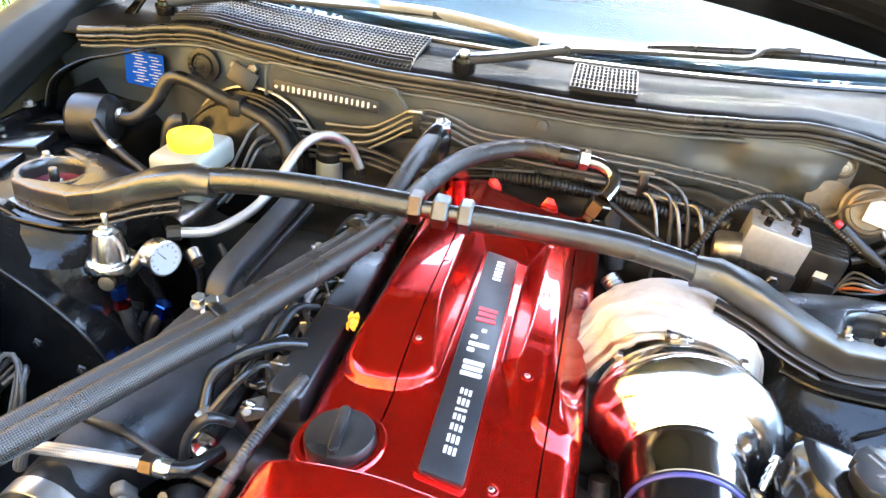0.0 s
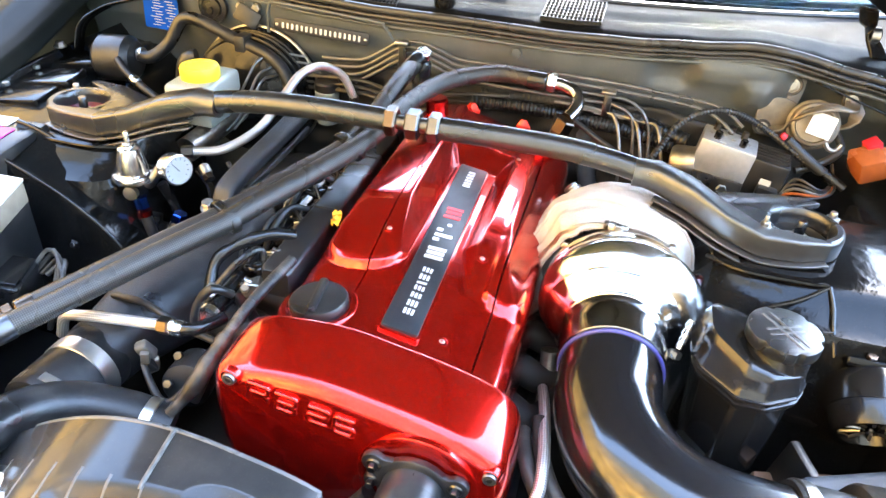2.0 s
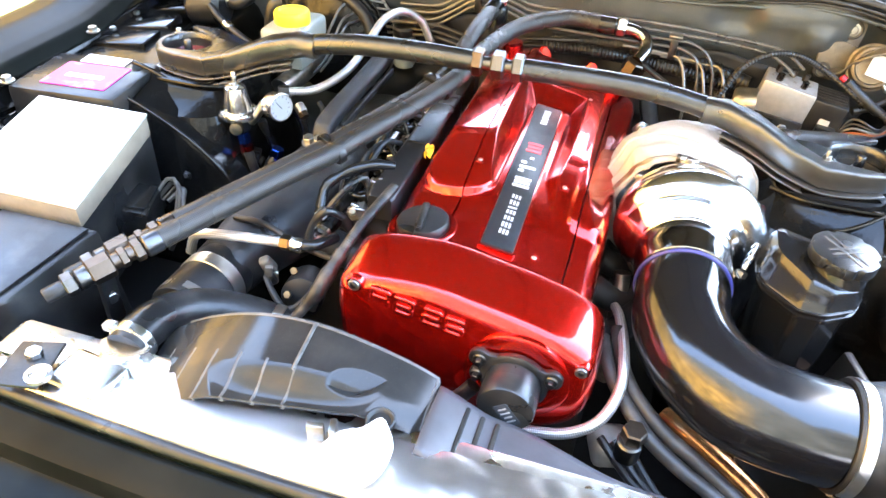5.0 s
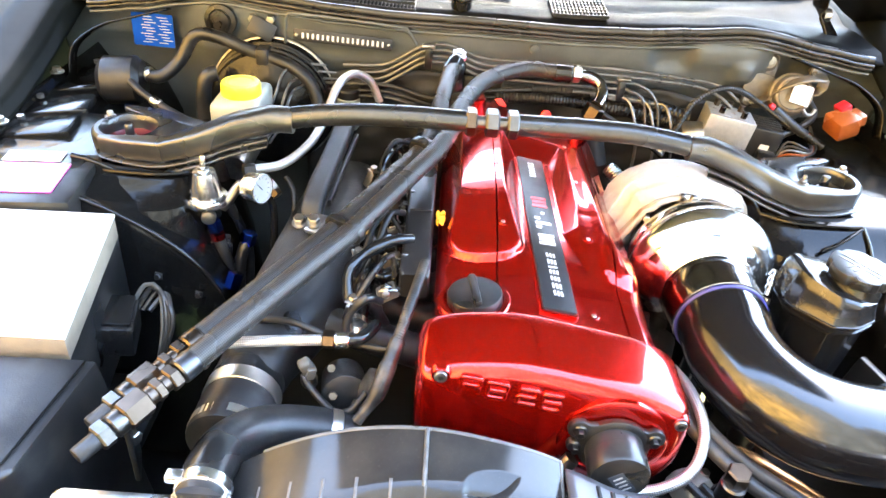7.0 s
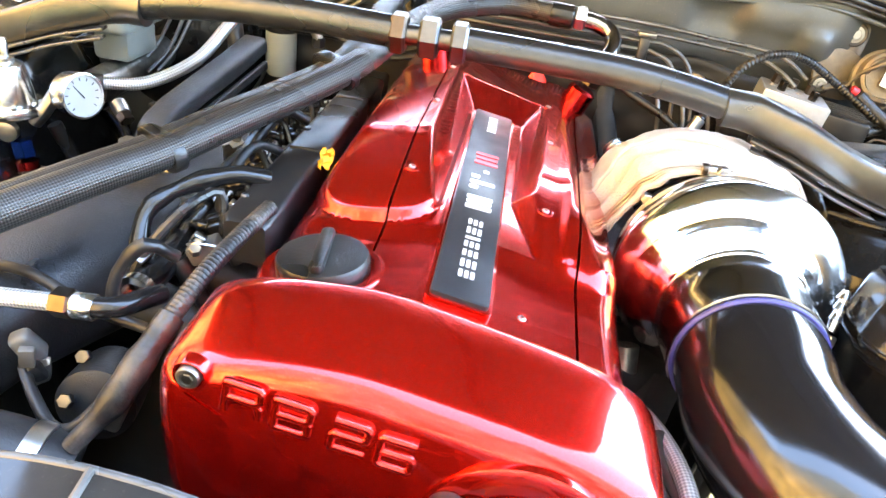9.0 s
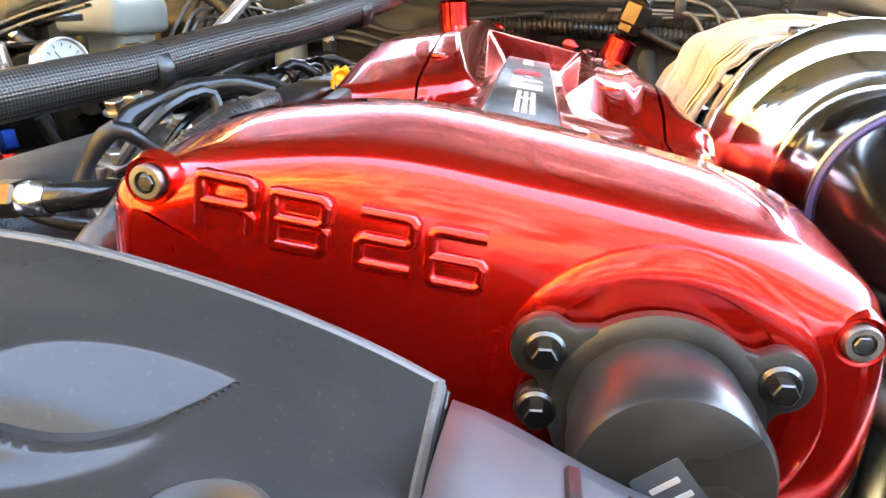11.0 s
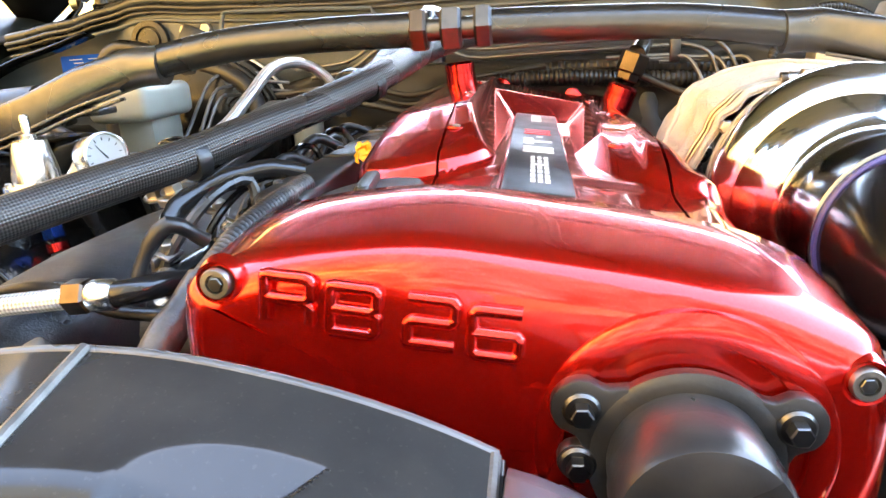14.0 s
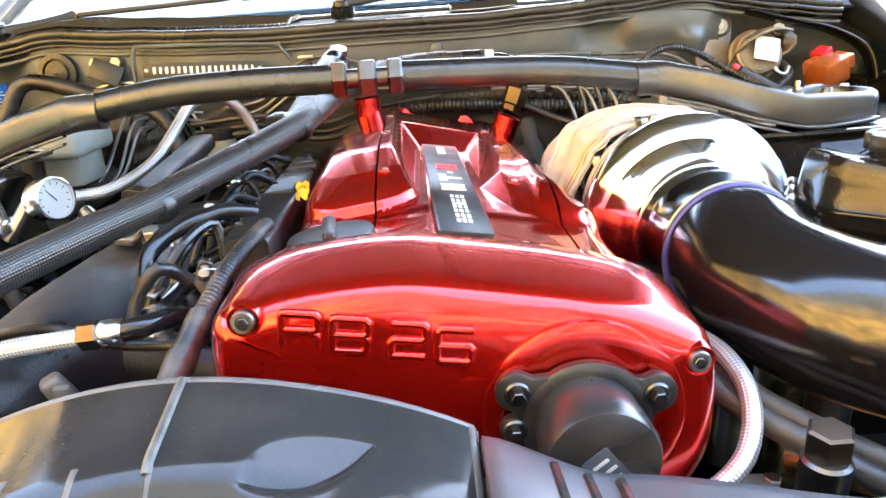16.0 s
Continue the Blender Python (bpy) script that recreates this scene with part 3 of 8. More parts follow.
def windscreen():
    th = thing("windscreen", "sloping windscreen reflecting a bright sky", "windscreen")
    def f(x, w):
        d = (x - CX) / 0.72
        return (x * (1 - 0.08 * w) , 0.565 + 0.16 * d * d + 0.75 * w + 0.05 * w * d * d, 1.060 + 0.44 * w)
    g = sheet("glass", f, lin(-0.82, 0.64, 40), lin(0, 0.62, 14), GLASS, th, thick=0.005)
    g.visible_shadow = False
    pts = [f(x, 0.0) for x in lin(-0.82, 0.64, 20)]
    tube("lower_seal", [(a, b - 0.004, c) for a, b, c in pts], 0.006, RUBBER, th, sides=8, step=0.02)
    def roof(x, w):
        d = (x - CX) / 0.72
        e = f(x, 0.62)
        return (e[0] * (1 - 0.06 * w), e[1] + 0.9 * w * (1 - 0.12 * d * d), e[2] + 0.030 * math.sin(w * 2.2) - 0.02 * d * d * w + 0.004)
    sheet("roof_panel", roof, lin(-0.82, 0.64, 20), lin(0, 1, 12), BODY, car, "dark painted roof", thick=0.004)
    for x in (-0.82, 0.64):
        tube("windscreen_pillar", [V(f(x, w)) for w in lin(-0.02, 0.62, 8)], 0.022, BODY, car, sides=12, step=0.05)
        sheet("cabin_side", lambda y, w: (x, y, 0.55 + (min(1.05 + 0.587 * max(0.0, y - 0.73), 1.345) - 0.55) * w), lin(0.70, 2.0, 20), lin(0, 1, 10), BODY, car, "plain dark side of the cabin", thick=0.02)
    sheet("cabin_back", lambda x, w: (x, 2.0, 0.55 + 0.80 * w), lin(-0.82, 0.64, 8), lin(0, 1, 8), BODY, car, "plain dark back of the cabin", thick=0.02)
    dash = thing("dashboard", "dark dashboard top behind the windscreen", "dashboard")
    def dtop(x, w):
        d = (x - CX) / 0.72
        return (x, 0.60 + 0.16 * d * d + 0.6 * w, 1.035 - 0.01 * w)
    sheet("top_panel", dtop, lin(-0.80, 0.62, 12), lin(0, 1, 6), DASH, dash, thick=0.02)
    # unseen dark sheets added to keep the sky from showing through the glass
    sheet("sky_blocker", lambda x, w: (x, 1.18 + 0.30 * math.sin(w * 3.0), 0.9 + 0.44 * w), lin(-0.80, 0.62, 6), lin(0, 1, 8), DASH, dash, thick=0.02)
    for x in (-0.80, 0.62):
        sheet("side_blocker", lambda y, w: (x, y, 0.95 + (min(1.06 + 0.585 * (y - 0.72), 1.33) - 0.95) * w), lin(0.74, 1.45, 8), lin(0, 1, 4), DASH, dash, thick=0.01)


windscreen()


def hood():
    th = thing("hood", "dark open hood propped up over the engine bay", "hood")
    ang = radians(45)
    def f(x, w):
        d = (x - CX) / 0.75
        s = 1.23 * w
        z0 = 1.2027 - 0.120 * d * d - 0.045 * step01((abs(d) - 0.76) / 0.22)
        y0 = 0.52 + 0.05 * d * d
        return (x, y0 - s * math.cos(ang), z0 + s * math.sin(ang) + 0.02 * math.sin(w * math.pi) * (1 - d * d))
    sheet("panel", f, lin(-0.845, 0.665, 40), lin(0, 1, 20), HOODM, th, thick=0.012)
    sheet("liner", lambda x, w: V(f(x, 0.06 + 0.88 * w)) + V((0, -0.014, -0.014)), lin(-0.74, 0.56, 20), lin(0, 1, 12), DARK, th, "matt black felt liner", thick=0.004)
    for w0, w1, a, b in ((0.05, 0.95, -0.7, -0.25), (0.05, 0.95, 0.07, 0.52), (0.08, 0.08, -0.7, 0.52), (0.92, 0.92, -0.7, 0.52)):
        pts = [V(f(a + (b - a) * t, w0 + (w1 - w0) * t)) + V((0, -0.012, -0.012)) for t in lin(0, 1, 10)]
        tube("stiffener", pts, 0.018, HOODM, th, sides=8, step=0.03)


hood()


def fender_side(s):
    """One side's fender, apron and strut tower; s: -1 or 1 side of the car."""
    def X(d):
        return CX + s * d
    # fender: rolls from the inner lip over the top and down the outside
    prof = [(0.70, 0.915), (0.715, 0.935), (0.735, 0.945), (0.78, 0.955), (0.83, 0.95), (0.87, 0.925), (0.89, 0.87), (0.90, 0.7), (0.89, 0.35)]
    def ff(v, k):
        i = min(int(k * (len(prof) - 1)), len(prof) - 2)
        t = k * (len(prof) - 1) - i
        d = prof[i][0] + (prof[i + 1][0] - prof[i][0]) * t
        z = prof[i][1] + (prof[i + 1][1] - prof[i][1]) * t
        fr = step01((-0.35 - v) / 0.45)
        return (X(d - 0.06 * fr), v, z - 0.10 * fr + 0.12 * step01((v - 0.1) / 0.5) * (1 if k < 0.8 else 0.3))
    sheet("fender", ff, lin(-0.75, 1.3, 36), lin(0, 1, 33), BODY, car, thick=0.004)
    # apron shelf and its step
    def ap(v, k):
        q = [(0.715, 0.925), (0.70, 0.895), (0.63, 0.885), (0.60, 0.86), (0.575, 0.80), (0.56, 0.62), (0.55, 0.42)]
        i = min(int(k * (len(q) - 1)), len(q) - 2)
        t = k * (len(q) - 1) - i
        d = q[i][0] + (q[i + 1][0] - q[i][0]) * t
        z = q[i][1] + (q[i + 1][1] - q[i][1]) * t
        z += 0.004 * noise.noise(V((v * 9, d * 20, s)))
        fr = step01((-0.35 - v) / 0.45)
        # the shelf narrows and drops in front of the tower
        nar = step01((0.03 - v) / 0.05)
        d += nar * (0.06 if d < 0.69 else 0.0) * step01((0.70 - d) / 0.05)
        return (X(d - 0.05 * fr), v, z - 0.05 * fr * (1 - k) - 0.012 * nar * (1 if z < 0.92 else 0))
    sheet("inner_apron", ap, lin(-0.6, 0.5, 60), lin(0, 1, 37), CHASSIS, car, "glossy dark painted inner fender apron", thick=0.004)
    # strut tower: broad flat top, sloping front with a ledge
    rings = []
    for z, di, do, yf, yr in ((0.909, 0.425, 0.690, 0.045, 0.205), (0.906, 0.412, 0.703, 0.034, 0.216), (0.898, 0.404, 0.710, 0.027, 0.224), (0.878, 0.398, 0.712, 0.004, 0.232), (0.873, 0.394, 0.712, -0.010, 0.236), (0.860, 0.390, 0.712, -0.016, 0.240), (0.72, 0.365, 0.712, -0.035, 0.265), (0.45, 0.345, 0.712, -0.06, 0.30)):
        ring = []
        for i in range(56):
            a = 2 * math.pi * i / 56
            ca, sa = math.cos(a), math.sin(a)
            u, w = math.copysign(abs(ca) ** 0.42, ca), math.copysign(abs(sa) ** 0.42, sa)
            ring.append(V((X((di + do) / 2 + (do - di) / 2 * u), (yf + yr) / 2 + (yr - yf) / 2 * w, z + 0.0015 * noise.noise(V((u * 3, w * 3, s))))))
        rings.append(ring)
    loft("strut_tower", rings, CHASSIS, car, "glossy dark painted strut tower")


fender_side(-1)
fender_side(1)


def bay_bottom():
    # near-black sheets added to close the bay where only shade is visible
    box("closing_sheet", (0.52, -0.26, 0.60), (0.34, 0.50, 0.02), DARK, car, "dark sheet closing the gap below the lamp housing")
    box("closing_sheet", (0.665, -0.26, 0.74), (0.02, 0.50, 0.28), DARK, car, "dark sheet closing the gap behind the fender")
    box("closing_sheet", (-0.70, -0.30, 0.60), (0.34, 0.50, 0.02), DARK, car, "dark sheet closing the gap below the duct box")
    box("closing_sheet", (0.50, -0.47, 0.68), (0.36, 0.02, 0.18), DARK, car, "dark sheet closing the gap behind the bumper")
    box("floor_sheet", (CX, 0.0, 0.40), (1.5, 1.1, 0.02), DARK, car, "dark sheet closing the bay below")


bay_bottom()


def core_support():
    """Front cross member, polished panel over the radiator, and the nose behind the grille."""
    def fy(x):
        d = (x - CX)
        return -0.500 + 0.03 * (d / 0.6) ** 2
    def f(x, w):
        prof = [(0.062, 0.828), (0.055, 0.843), (0.02, 0.847), (-0.006, 0.845), (-0.012, 0.841), (-0.014, 0.832)]
        i = min(int(w * 5), 4)
        t = w * 5 - i
        a, b = prof[i], prof[i + 1]
        dy = a[0] + (b[0] - a[0]) * t
        if dy > 0:
            dy *= 1 - 0.85 * step01((-0.27 - x) / 0.06)
        return (x, fy(x) + dy, a[1] + (b[1] - a[1]) * t + 0.002 * noise.noise(V((x * 18, w * 3, 0))) + 0.0035 * noise.noise(V((x * 60, dy * 60, 3))) * step01((x + 0.05) / 0.1))
    sheet("radiator_panel", f, lin(-0.46, 0.46, 150), lin(0, 1, 26), BLURB, car, "polished metal panel along the core support", thick=0.003)
    def g(x, w):
        prof = [(-0.020, 0.818), (-0.05, 0.80), (-0.055, 0.775), (-0.12, 0.765), (-0.17, 0.74), (-0.20, 0.66), (-0.21, 0.45)]
        i = min(int(w * 6), 5)
        t = w * 6 - i
        a, b = prof[i], prof[i + 1]
        return (x, fy(x) + a[0] + (b[0] - a[0]) * t, a[1] + (b[1] - a[1]) * t)
    sheet("front_bumper", g, lin(-0.88, 0.70, 50), lin(0, 1, 30), BODY, car, thick=0.004)
    pts = [(x, fy(x) - 0.026, 0.822) for x in lin(-0.66, 0.50, 12)]
    tube("front_seal", [(a, b + 0.008, c + 0.012) for a, b, c in pts], 0.007, RUBBER, car, sides=10, step=0.02)


core_support()

# ---- engine ----
engine = thing("engine", "engine with candy red cam and timing covers", "engine")
TL = 0.105                       # slope of the covers to the exhaust side


def deck(x):
    return 0.899 - (0.19 * (x + 0.03) if x > -0.03 else 0.125 * (-0.03 - x))


RAMP = [(0.0, 0.0), (0.006, 0.0088), (0.014, 0.0132), (0.058, 0.0246), (0.110, 0.0350), (0.124, 0.0365), (0.20, 0.0378), (0.28, 0.0390), (0.50, 0.0415)]


def ramp(t):
    """Height of the intake-side hump at a run t behind its front foot."""
    if t <= 0:
        return 0.0
    for (a, p), (c, q) in zip(RAMP, RAMP[1:]):
        if t <= c:
            return p + (q - p) * (t - a) / (c - a)
    return RAMP[-1][1]


def soft_min(vals, k):
    """The least of the values, with a rounded changeover of about k."""
    m = min(vals)
    return m - k * math.log(sum(math.exp(-(v - m) / k) for v in vals))


def cover_h(x, y):
    """Height of the cam covers' skin at (x, y)."""
    h = 0.0
    # intake-side hump: round foot, sloping front face, crisp edge to a level top, steep flanks
    fr = y + 0.094 - 0.055 * (1 - math.sqrt(max(0.0, 1 - min(1.0, abs(x + 0.086) / 0.0545) ** 2.6)))
    h += max(0.0, soft_min([ramp(fr), 1.75 * (x + 0.1415), 1.45 * (-0.0335 - x)], 0.0013))
    # exhaust-side hump: a ridge whose front is cut by a sloping face
    lf = 0.022 + 0.034 * min(1.0, max(0.0, (-0.010 - y) / 0.11))
    t = min(1.0, max(0.0, (y + 0.092) / 0.112))
    face = 0.0208 * (1 - (1 - t) ** 1.8) + 0.02 * max(0.0, (y - 0.02) / 0.1)
    h += max(0.0, soft_min([face, 0.95 * (x - lf), 0.62 * (0.1005 - x) * 0.92 + 0.006, 0.0230], 0.0011)) * step01((0.106 - x) / 0.022)
    # outer bulge along the exhaust edge, with a rounded bowl at its front
    fr = y + 0.110 - 18 * (x - 0.088) ** 2
    h += 0.010 * step01(fr / 0.022) * step01((x - 0.060) / 0.014) * (1 - step01((y - 0.05) / 0.15)) * (1 - 0.55 * step01((y + 0.06) / 0.06))
    # the pocket between the humps closes with a slanting wall up to a level rear deck
    if y > 0.193 and -0.062 < x < 0.062:
        lid = (0.9138 - 0.23 * x - deck(x)) * min(1.0, (y - 0.193) / 0.040)
        k = 0.0014
        h = k * math.log(math.exp(h / k) + math.exp(lid / k)) if lid > 0.001 else h
    # dish behind the filler and the drop to the sides
    h -= 0.003 * step01((-0.09 - y) / 0.03)
    e = 0.022
    for dd in (x + 0.147, 0.118 - x):
        if dd < e:
            k = 1 - max(0.0, dd) / e
            h -= e * (1 - math.sqrt(max(0.0, 1 - k * k)))
    if y > 0.325:
        k = min(1.0, (y - 0.325) / 0.025)
        h -= 0.025 * (1 - math.sqrt(max(0.0, 1 - k * k)))
    return h


def cam_cover(name, x0, x1, nx, left_wall, right_wall, label):
    xs = lin(x0, x1, nx)
    ys = lin(-0.222, 0.35, 300)
    def P(x, y):
        return V((x, y, deck(x) + cover_h(x, y)))
    verts, faces = [], []
    cols = []
    for x in xs:
        cols.append([P(x, y) for y in ys])
    def wall(col, d):
        return [V((p.x + d[0], p.y, p.z + d[1])) for p in col]
    pre = [wall(cols[0], (-0.002, -0.085)), wall(cols[0], (-0.001, -0.012))] if left_wall else [wall(cols[0], (0.0, -0.02)), wall(cols[0], (0, -0.002))]
    post = [wall(cols[-1], (0.001, -0.012)), wall(cols[-1], (0.004, -0.085))] if right_wall else [wall(cols[-1], (0, -0.002)), wall(cols[-1], (0, -0.02))]
    cols = pre + cols + post
    n = len(ys)
    for c in cols:
        verts += c
    for i in range(len(cols) - 1):
        for j in range(n - 1):
            faces.append((i * n + j, (i + 1) * n + j, (i + 1) * n + j + 1, i * n + j + 1))
    # rear wall
    k = len(verts)
    for c in cols:
        verts.append(V((c[-1].x, c[-1].y, 0.80)))
    for i in range(len(cols) - 1):
        faces.append((i * n + n - 1, (i + 1) * n + n - 1, k + i + 1, k + i))
    return link_mesh(name, verts, faces, RED, engine, label)


cam_cover("cam_cover", -0.147, -0.0725, 60, True, False, "candy red intake cam cover")
cam_cover("coil_cover", -0.0705, 0.0795, 120, False, False, "candy red centre cover with two humps")
cam_cover("cam_cover", 0.0815, 0.118, 30, False, True, "candy red exhaust cam cover")

TIMING = [(-0.161, 0.80), (-0.163, 0.855), (-0.156, 0.890), (-0.128, 0.904), (-0.09, 0.910), (-0.045, 0.911), (0.005, 0.903), (0.06, 0.892), (0.103, 0.879), (0.131, 0.859), (0.141, 0.822), (0.136, 0.77), (0.108, 0.735), (0.05, 0.712), (-0.02, 0.705), (-0.10, 0.715), (-0.145, 0.75)]


def timing_cover():
    base = resample(TIMING, 120)
    cx, cz = -0.01, 0.81
    def ring(y, ins, drop=0.0):
        """The outline at y, drawn in by ins all round and by drop along the top."""
        out = []
        n = len(base)
        for i, (x, z) in enumerate(base):
            a, b = base[i - 1], base[(i + 1) % n]
            t = V((b[0] - a[0], b[1] - a[1])).normalized()
            nrm = V((-t.y, t.x))
            if nrm.dot(V((cx - x, cz - z))) < 0:
                nrm = -nrm
            q = ins + drop * step01((-nrm.y - 0.40) / 0.55)
            out.append(V((x + nrm.x * q, y, z + nrm.y * q)))
        return out
    rings = [ring(-0.212, 0.006), ring(-0.2135, 0.001), ring(-0.217, 0.0), ring(-0.235, 0.0, 0.0012), ring(-0.255, 0.0, 0.0034), ring(-0.272, 0.001, 0.0054)]
    for k in range(1, 9):
        a = radians(90 * k / 8)
        rings.append(ring(-0.276 - 0.021 * math.sin(a), 0.001 + 0.019 * (1 - math.cos(a)), 0.006))
    rings.append(ring(-0.2995, 0.04))
    rings.append([V((cx + (p.x - cx) * 0.05, -0.3, cz + (p.z - cz) * 0.05)) for p in rings[-1]])
    loft("timing_cover", rings, RED, engine, "candy red timing belt cover with raised marks")


timing_cover()


def raised_marks():
    """The engine code cast in relief on the timing cover, in rounded strokes."""
    strokes = {
        "R": [[(-1, -1), (-1, 1), (0.8, 1), (1, 0.8), (1, 0.2), (0.8, 0), (-1, 0)], [(0.55, 0), (1, -0.3), (1, -1)]],
        "B": [[(-1, -1), (-1, 1), (0.8, 1), (1, 0.8), (1, 0.2), (0.8, 0), (-1, 0)], [(0.8, 0), (1, -0.2), (1, -0.8), (0.8, -1), (-1, -1)]],
        "2": [[(-1, 1), (0.8, 1), (1, 0.8), (1, 0.2), (0.8, 0), (-0.8, 0), (-1, -0.2), (-1, -1), (1, -1)]],
        "6": [[(1, 1), (-0.8, 1), (-1, 0.8), (-1, -0.8), (-0.8, -1), (0.8, -1), (1, -0.8), (1, -0.2), (0.8, 0), (-1, 0)]],
    }
    for i, ch in enumerate("RB26"):
        x = (-0.1045, -0.0768, -0.0445, -0.0185)[i]
        z = 0.8818 - 0.0056 * i
        m = pose(x, -0.2985, z, 90, 8, 0)
        mark = None
        for line in strokes[ch]:
            pts = [m @ V((a * 0.0098, q * 0.0098, 0.0002)) for a, q in line]
            dense = []
            for p, q in zip(pts, pts[1:]):
                dense += [p.lerp(q, k / 4) for k in range(4)]
            mark = tube("raised_mark", dense + [pts[-1]], 0.0029, RED, engine if mark is None else mark, sides=12, step=0.002, flat=1.0)


raised_marks()


def screw_at(p, r=0.006, d=(0, 0, 1), material=ALU, name="screw", parent=None):
    lathe(name, p, d, [(r, 0), (r, r * 0.45), (r * 0.8, r * 0.65), (r * 0.5, r * 0.65), (r * 0.45, r * 0.3), (0.0001, r * 0.3)], material, parent, sides=14)


NRM = V((TL, 0, 1)).normalized()
NRM_L = V((-0.10, 0, 1)).normalized()
for sx, sy in ((-0.064, -0.036), (-0.066, 0.104), (0.052, 0.110), (0.0515, -0.033), (-0.066, 0.225), (0.048, 0.225), (0.041, -0.173)):
    lathe("screw_seat", (sx, sy, deck(sx) + cover_h(sx, sy) - 0.001), NRM, [(0.0072, 0), (0.0070, 0.0008), (0.0062, 0.0012), (0.0050, 0.0002)], RED, engine, sides=18)
    screw_at((sx, sy, deck(sx) + cover_h(sx, sy) - 0.0010), 0.0032, NRM, STEEL, parent=engine)
for sx, sz in ((-0.1355, 0.8885), (0.123, 0.842)):
    lathe("bolt_boss", (sx, -0.290, sz), (0, -1, 0.04), [(0.0112, 0), (0.0100, 0.0060), (0.0092, 0.0074), (0.0080, 0.0072), (0.0076, 0.004)], RED, engine, sides=32)
    lathe("bolt_head", (sx, -0.292, sz), (0, -1, 0.04), [(0.0068, 0), (0.0068, 0.0068), (0.0061, 0.0078), (0.0042, 0.0078), (0.0037, 0.0056), (0.0001, 0.0056)], BOLTM, engine, "dull socket bolt", sides=28)
    hexnut("bolt_socket", (sx, -0.2990, sz), (0, -1, 0.04), 0.0034, 0.0016, DKSTEEL, engine)


def badge():
    """Long matt badge with plain raised shapes in silver and red."""
    x0, x1, y0, y1 = -0.0222, 0.0182, -0.187, 0.190
    b = thing("badge_plate", "long matt black badge plate with silver and red raised shapes", "badge")
    def P(u, v, up=0.0):
        x = x0 + (x1 - x0) * u - 0.0080 * v
        y = y0 + (y1 - y0) * v
        return V((x, y, 0.9022 - 0.16 * (x + 0.0255) + up))
    m = Matrix.Identity(4)
    c = [P(0, 0), P(1, 0), P(1, 1), P(0, 1)]
    ex, ey = (c[1] - c[0]).normalized(), (c[3] - c[0]).normalized()
    ez = ex.cross(ey).normalized()
    for i in range(3):
        m[i][0], m[i][1], m[i][2], m[i][3] = ex[i], ey[i], ez[i], c[0][i]
    W, H = (c[1] - c[0]).length, (c[3] - c[0]).length
    pl = prism("plate", [(W / 2 + a, H / 2 + q) for a, q in rrect(W, H, 0.003, 3)], -0.008, 0.0, BADGE, b, bevel=0.001, m=m)
    prism("recess_frame", [(W / 2 + a, H / 2 + q) for a, q in rrect(W + 0.006, H + 0.006, 0.004, 3)], -0.009, -0.0035, RED, b, bevel=0.001, m=m)
    def mark(u, v, w, h, material, lean=0.12):
        """A plain slanted raised bar."""
        prism("raised_shape", [(u * W + a, v * H + q + a * lean) for a, q in rrect(w, h, min(w, h) * 0.22, 3)], -0.0004, 0.0007, material, pl, bevel=0, m=m)
    for i, w in enumerate((0.0092, 0.0100, 0.0084, 0.0080, 0.0036, 0.0096, 0.0084)):
        v = (0.082, 0.120, 0.159, 0.195, 0.222, 0.252, 0.290)[i]
        for dx in (-0.0044, 0.0, 0.0044) if w > 0.005 else (0.0,):
            mark(0.53 + dx / W, v, 0.0030 if w > 0.005 else 0.0118, w, GREYPRINT)
    for v, w, mtl in ((0.362, 0.0225, GREYPRINT), (0.386, 0.0215, GREYPRINT), (0.410, 0.0225, GREYPRINT), (0.462, 0.0080, GREYPRINT), (0.492, 0.0225, GREYPRINT), (0.522, 0.0080, GREYPRINT), (0.612, 0.0225, REDPRINT), (0.640, 0.0205, REDPRINT), (0.666, 0.0225, REDPRINT)):
        mark(0.52 if w > 0.01 else 0.34, v, w, 0.0066, mtl)
    mark(0.56, 0.562, 0.0055, 0.0055, GREYPRINT)
    for i in range(6):
        mark(0.50, 0.845 + i * 0.021, 0.0100, 0.0046, GREYPRINT)


badge()


def oil_cap():
    c = thing("oil_filler_cap", "black ribbed plastic oil filler cap", "cap")
    p = V((-0.099, -0.167, deck(-0.099) - 0.004))
    lathe("filler_neck", p + V((0, 0, -0.008)), NRM_L, [(0.046, 0), (0.045, 0.008), (0.041, 0.012), (0.036, 0.012), (0.034, 0.006)], RED, engine, sides=40)
    lathe("cap_body", p, NRM_L, [(0.030, -0.004), (0.0315, 0.0), (0.0325, 0.002), (0.0325, 0.011), (0.031, 0.0135), (0.027, 0.0145), (0.0001, 0.0145)], PLASTIC, c, sides=48)
    prism("grip_bar", rrect(0.010, 0.058, 0.004, 3), -0.001, 0.006, PLASTIC, c, bevel=0.0025, m=axis_m(p + NRM_L * 0.0145, NRM_L, (1, 0, 0)) @ pose(0, 0, 0, 0, 0, 97))


oil_cap()


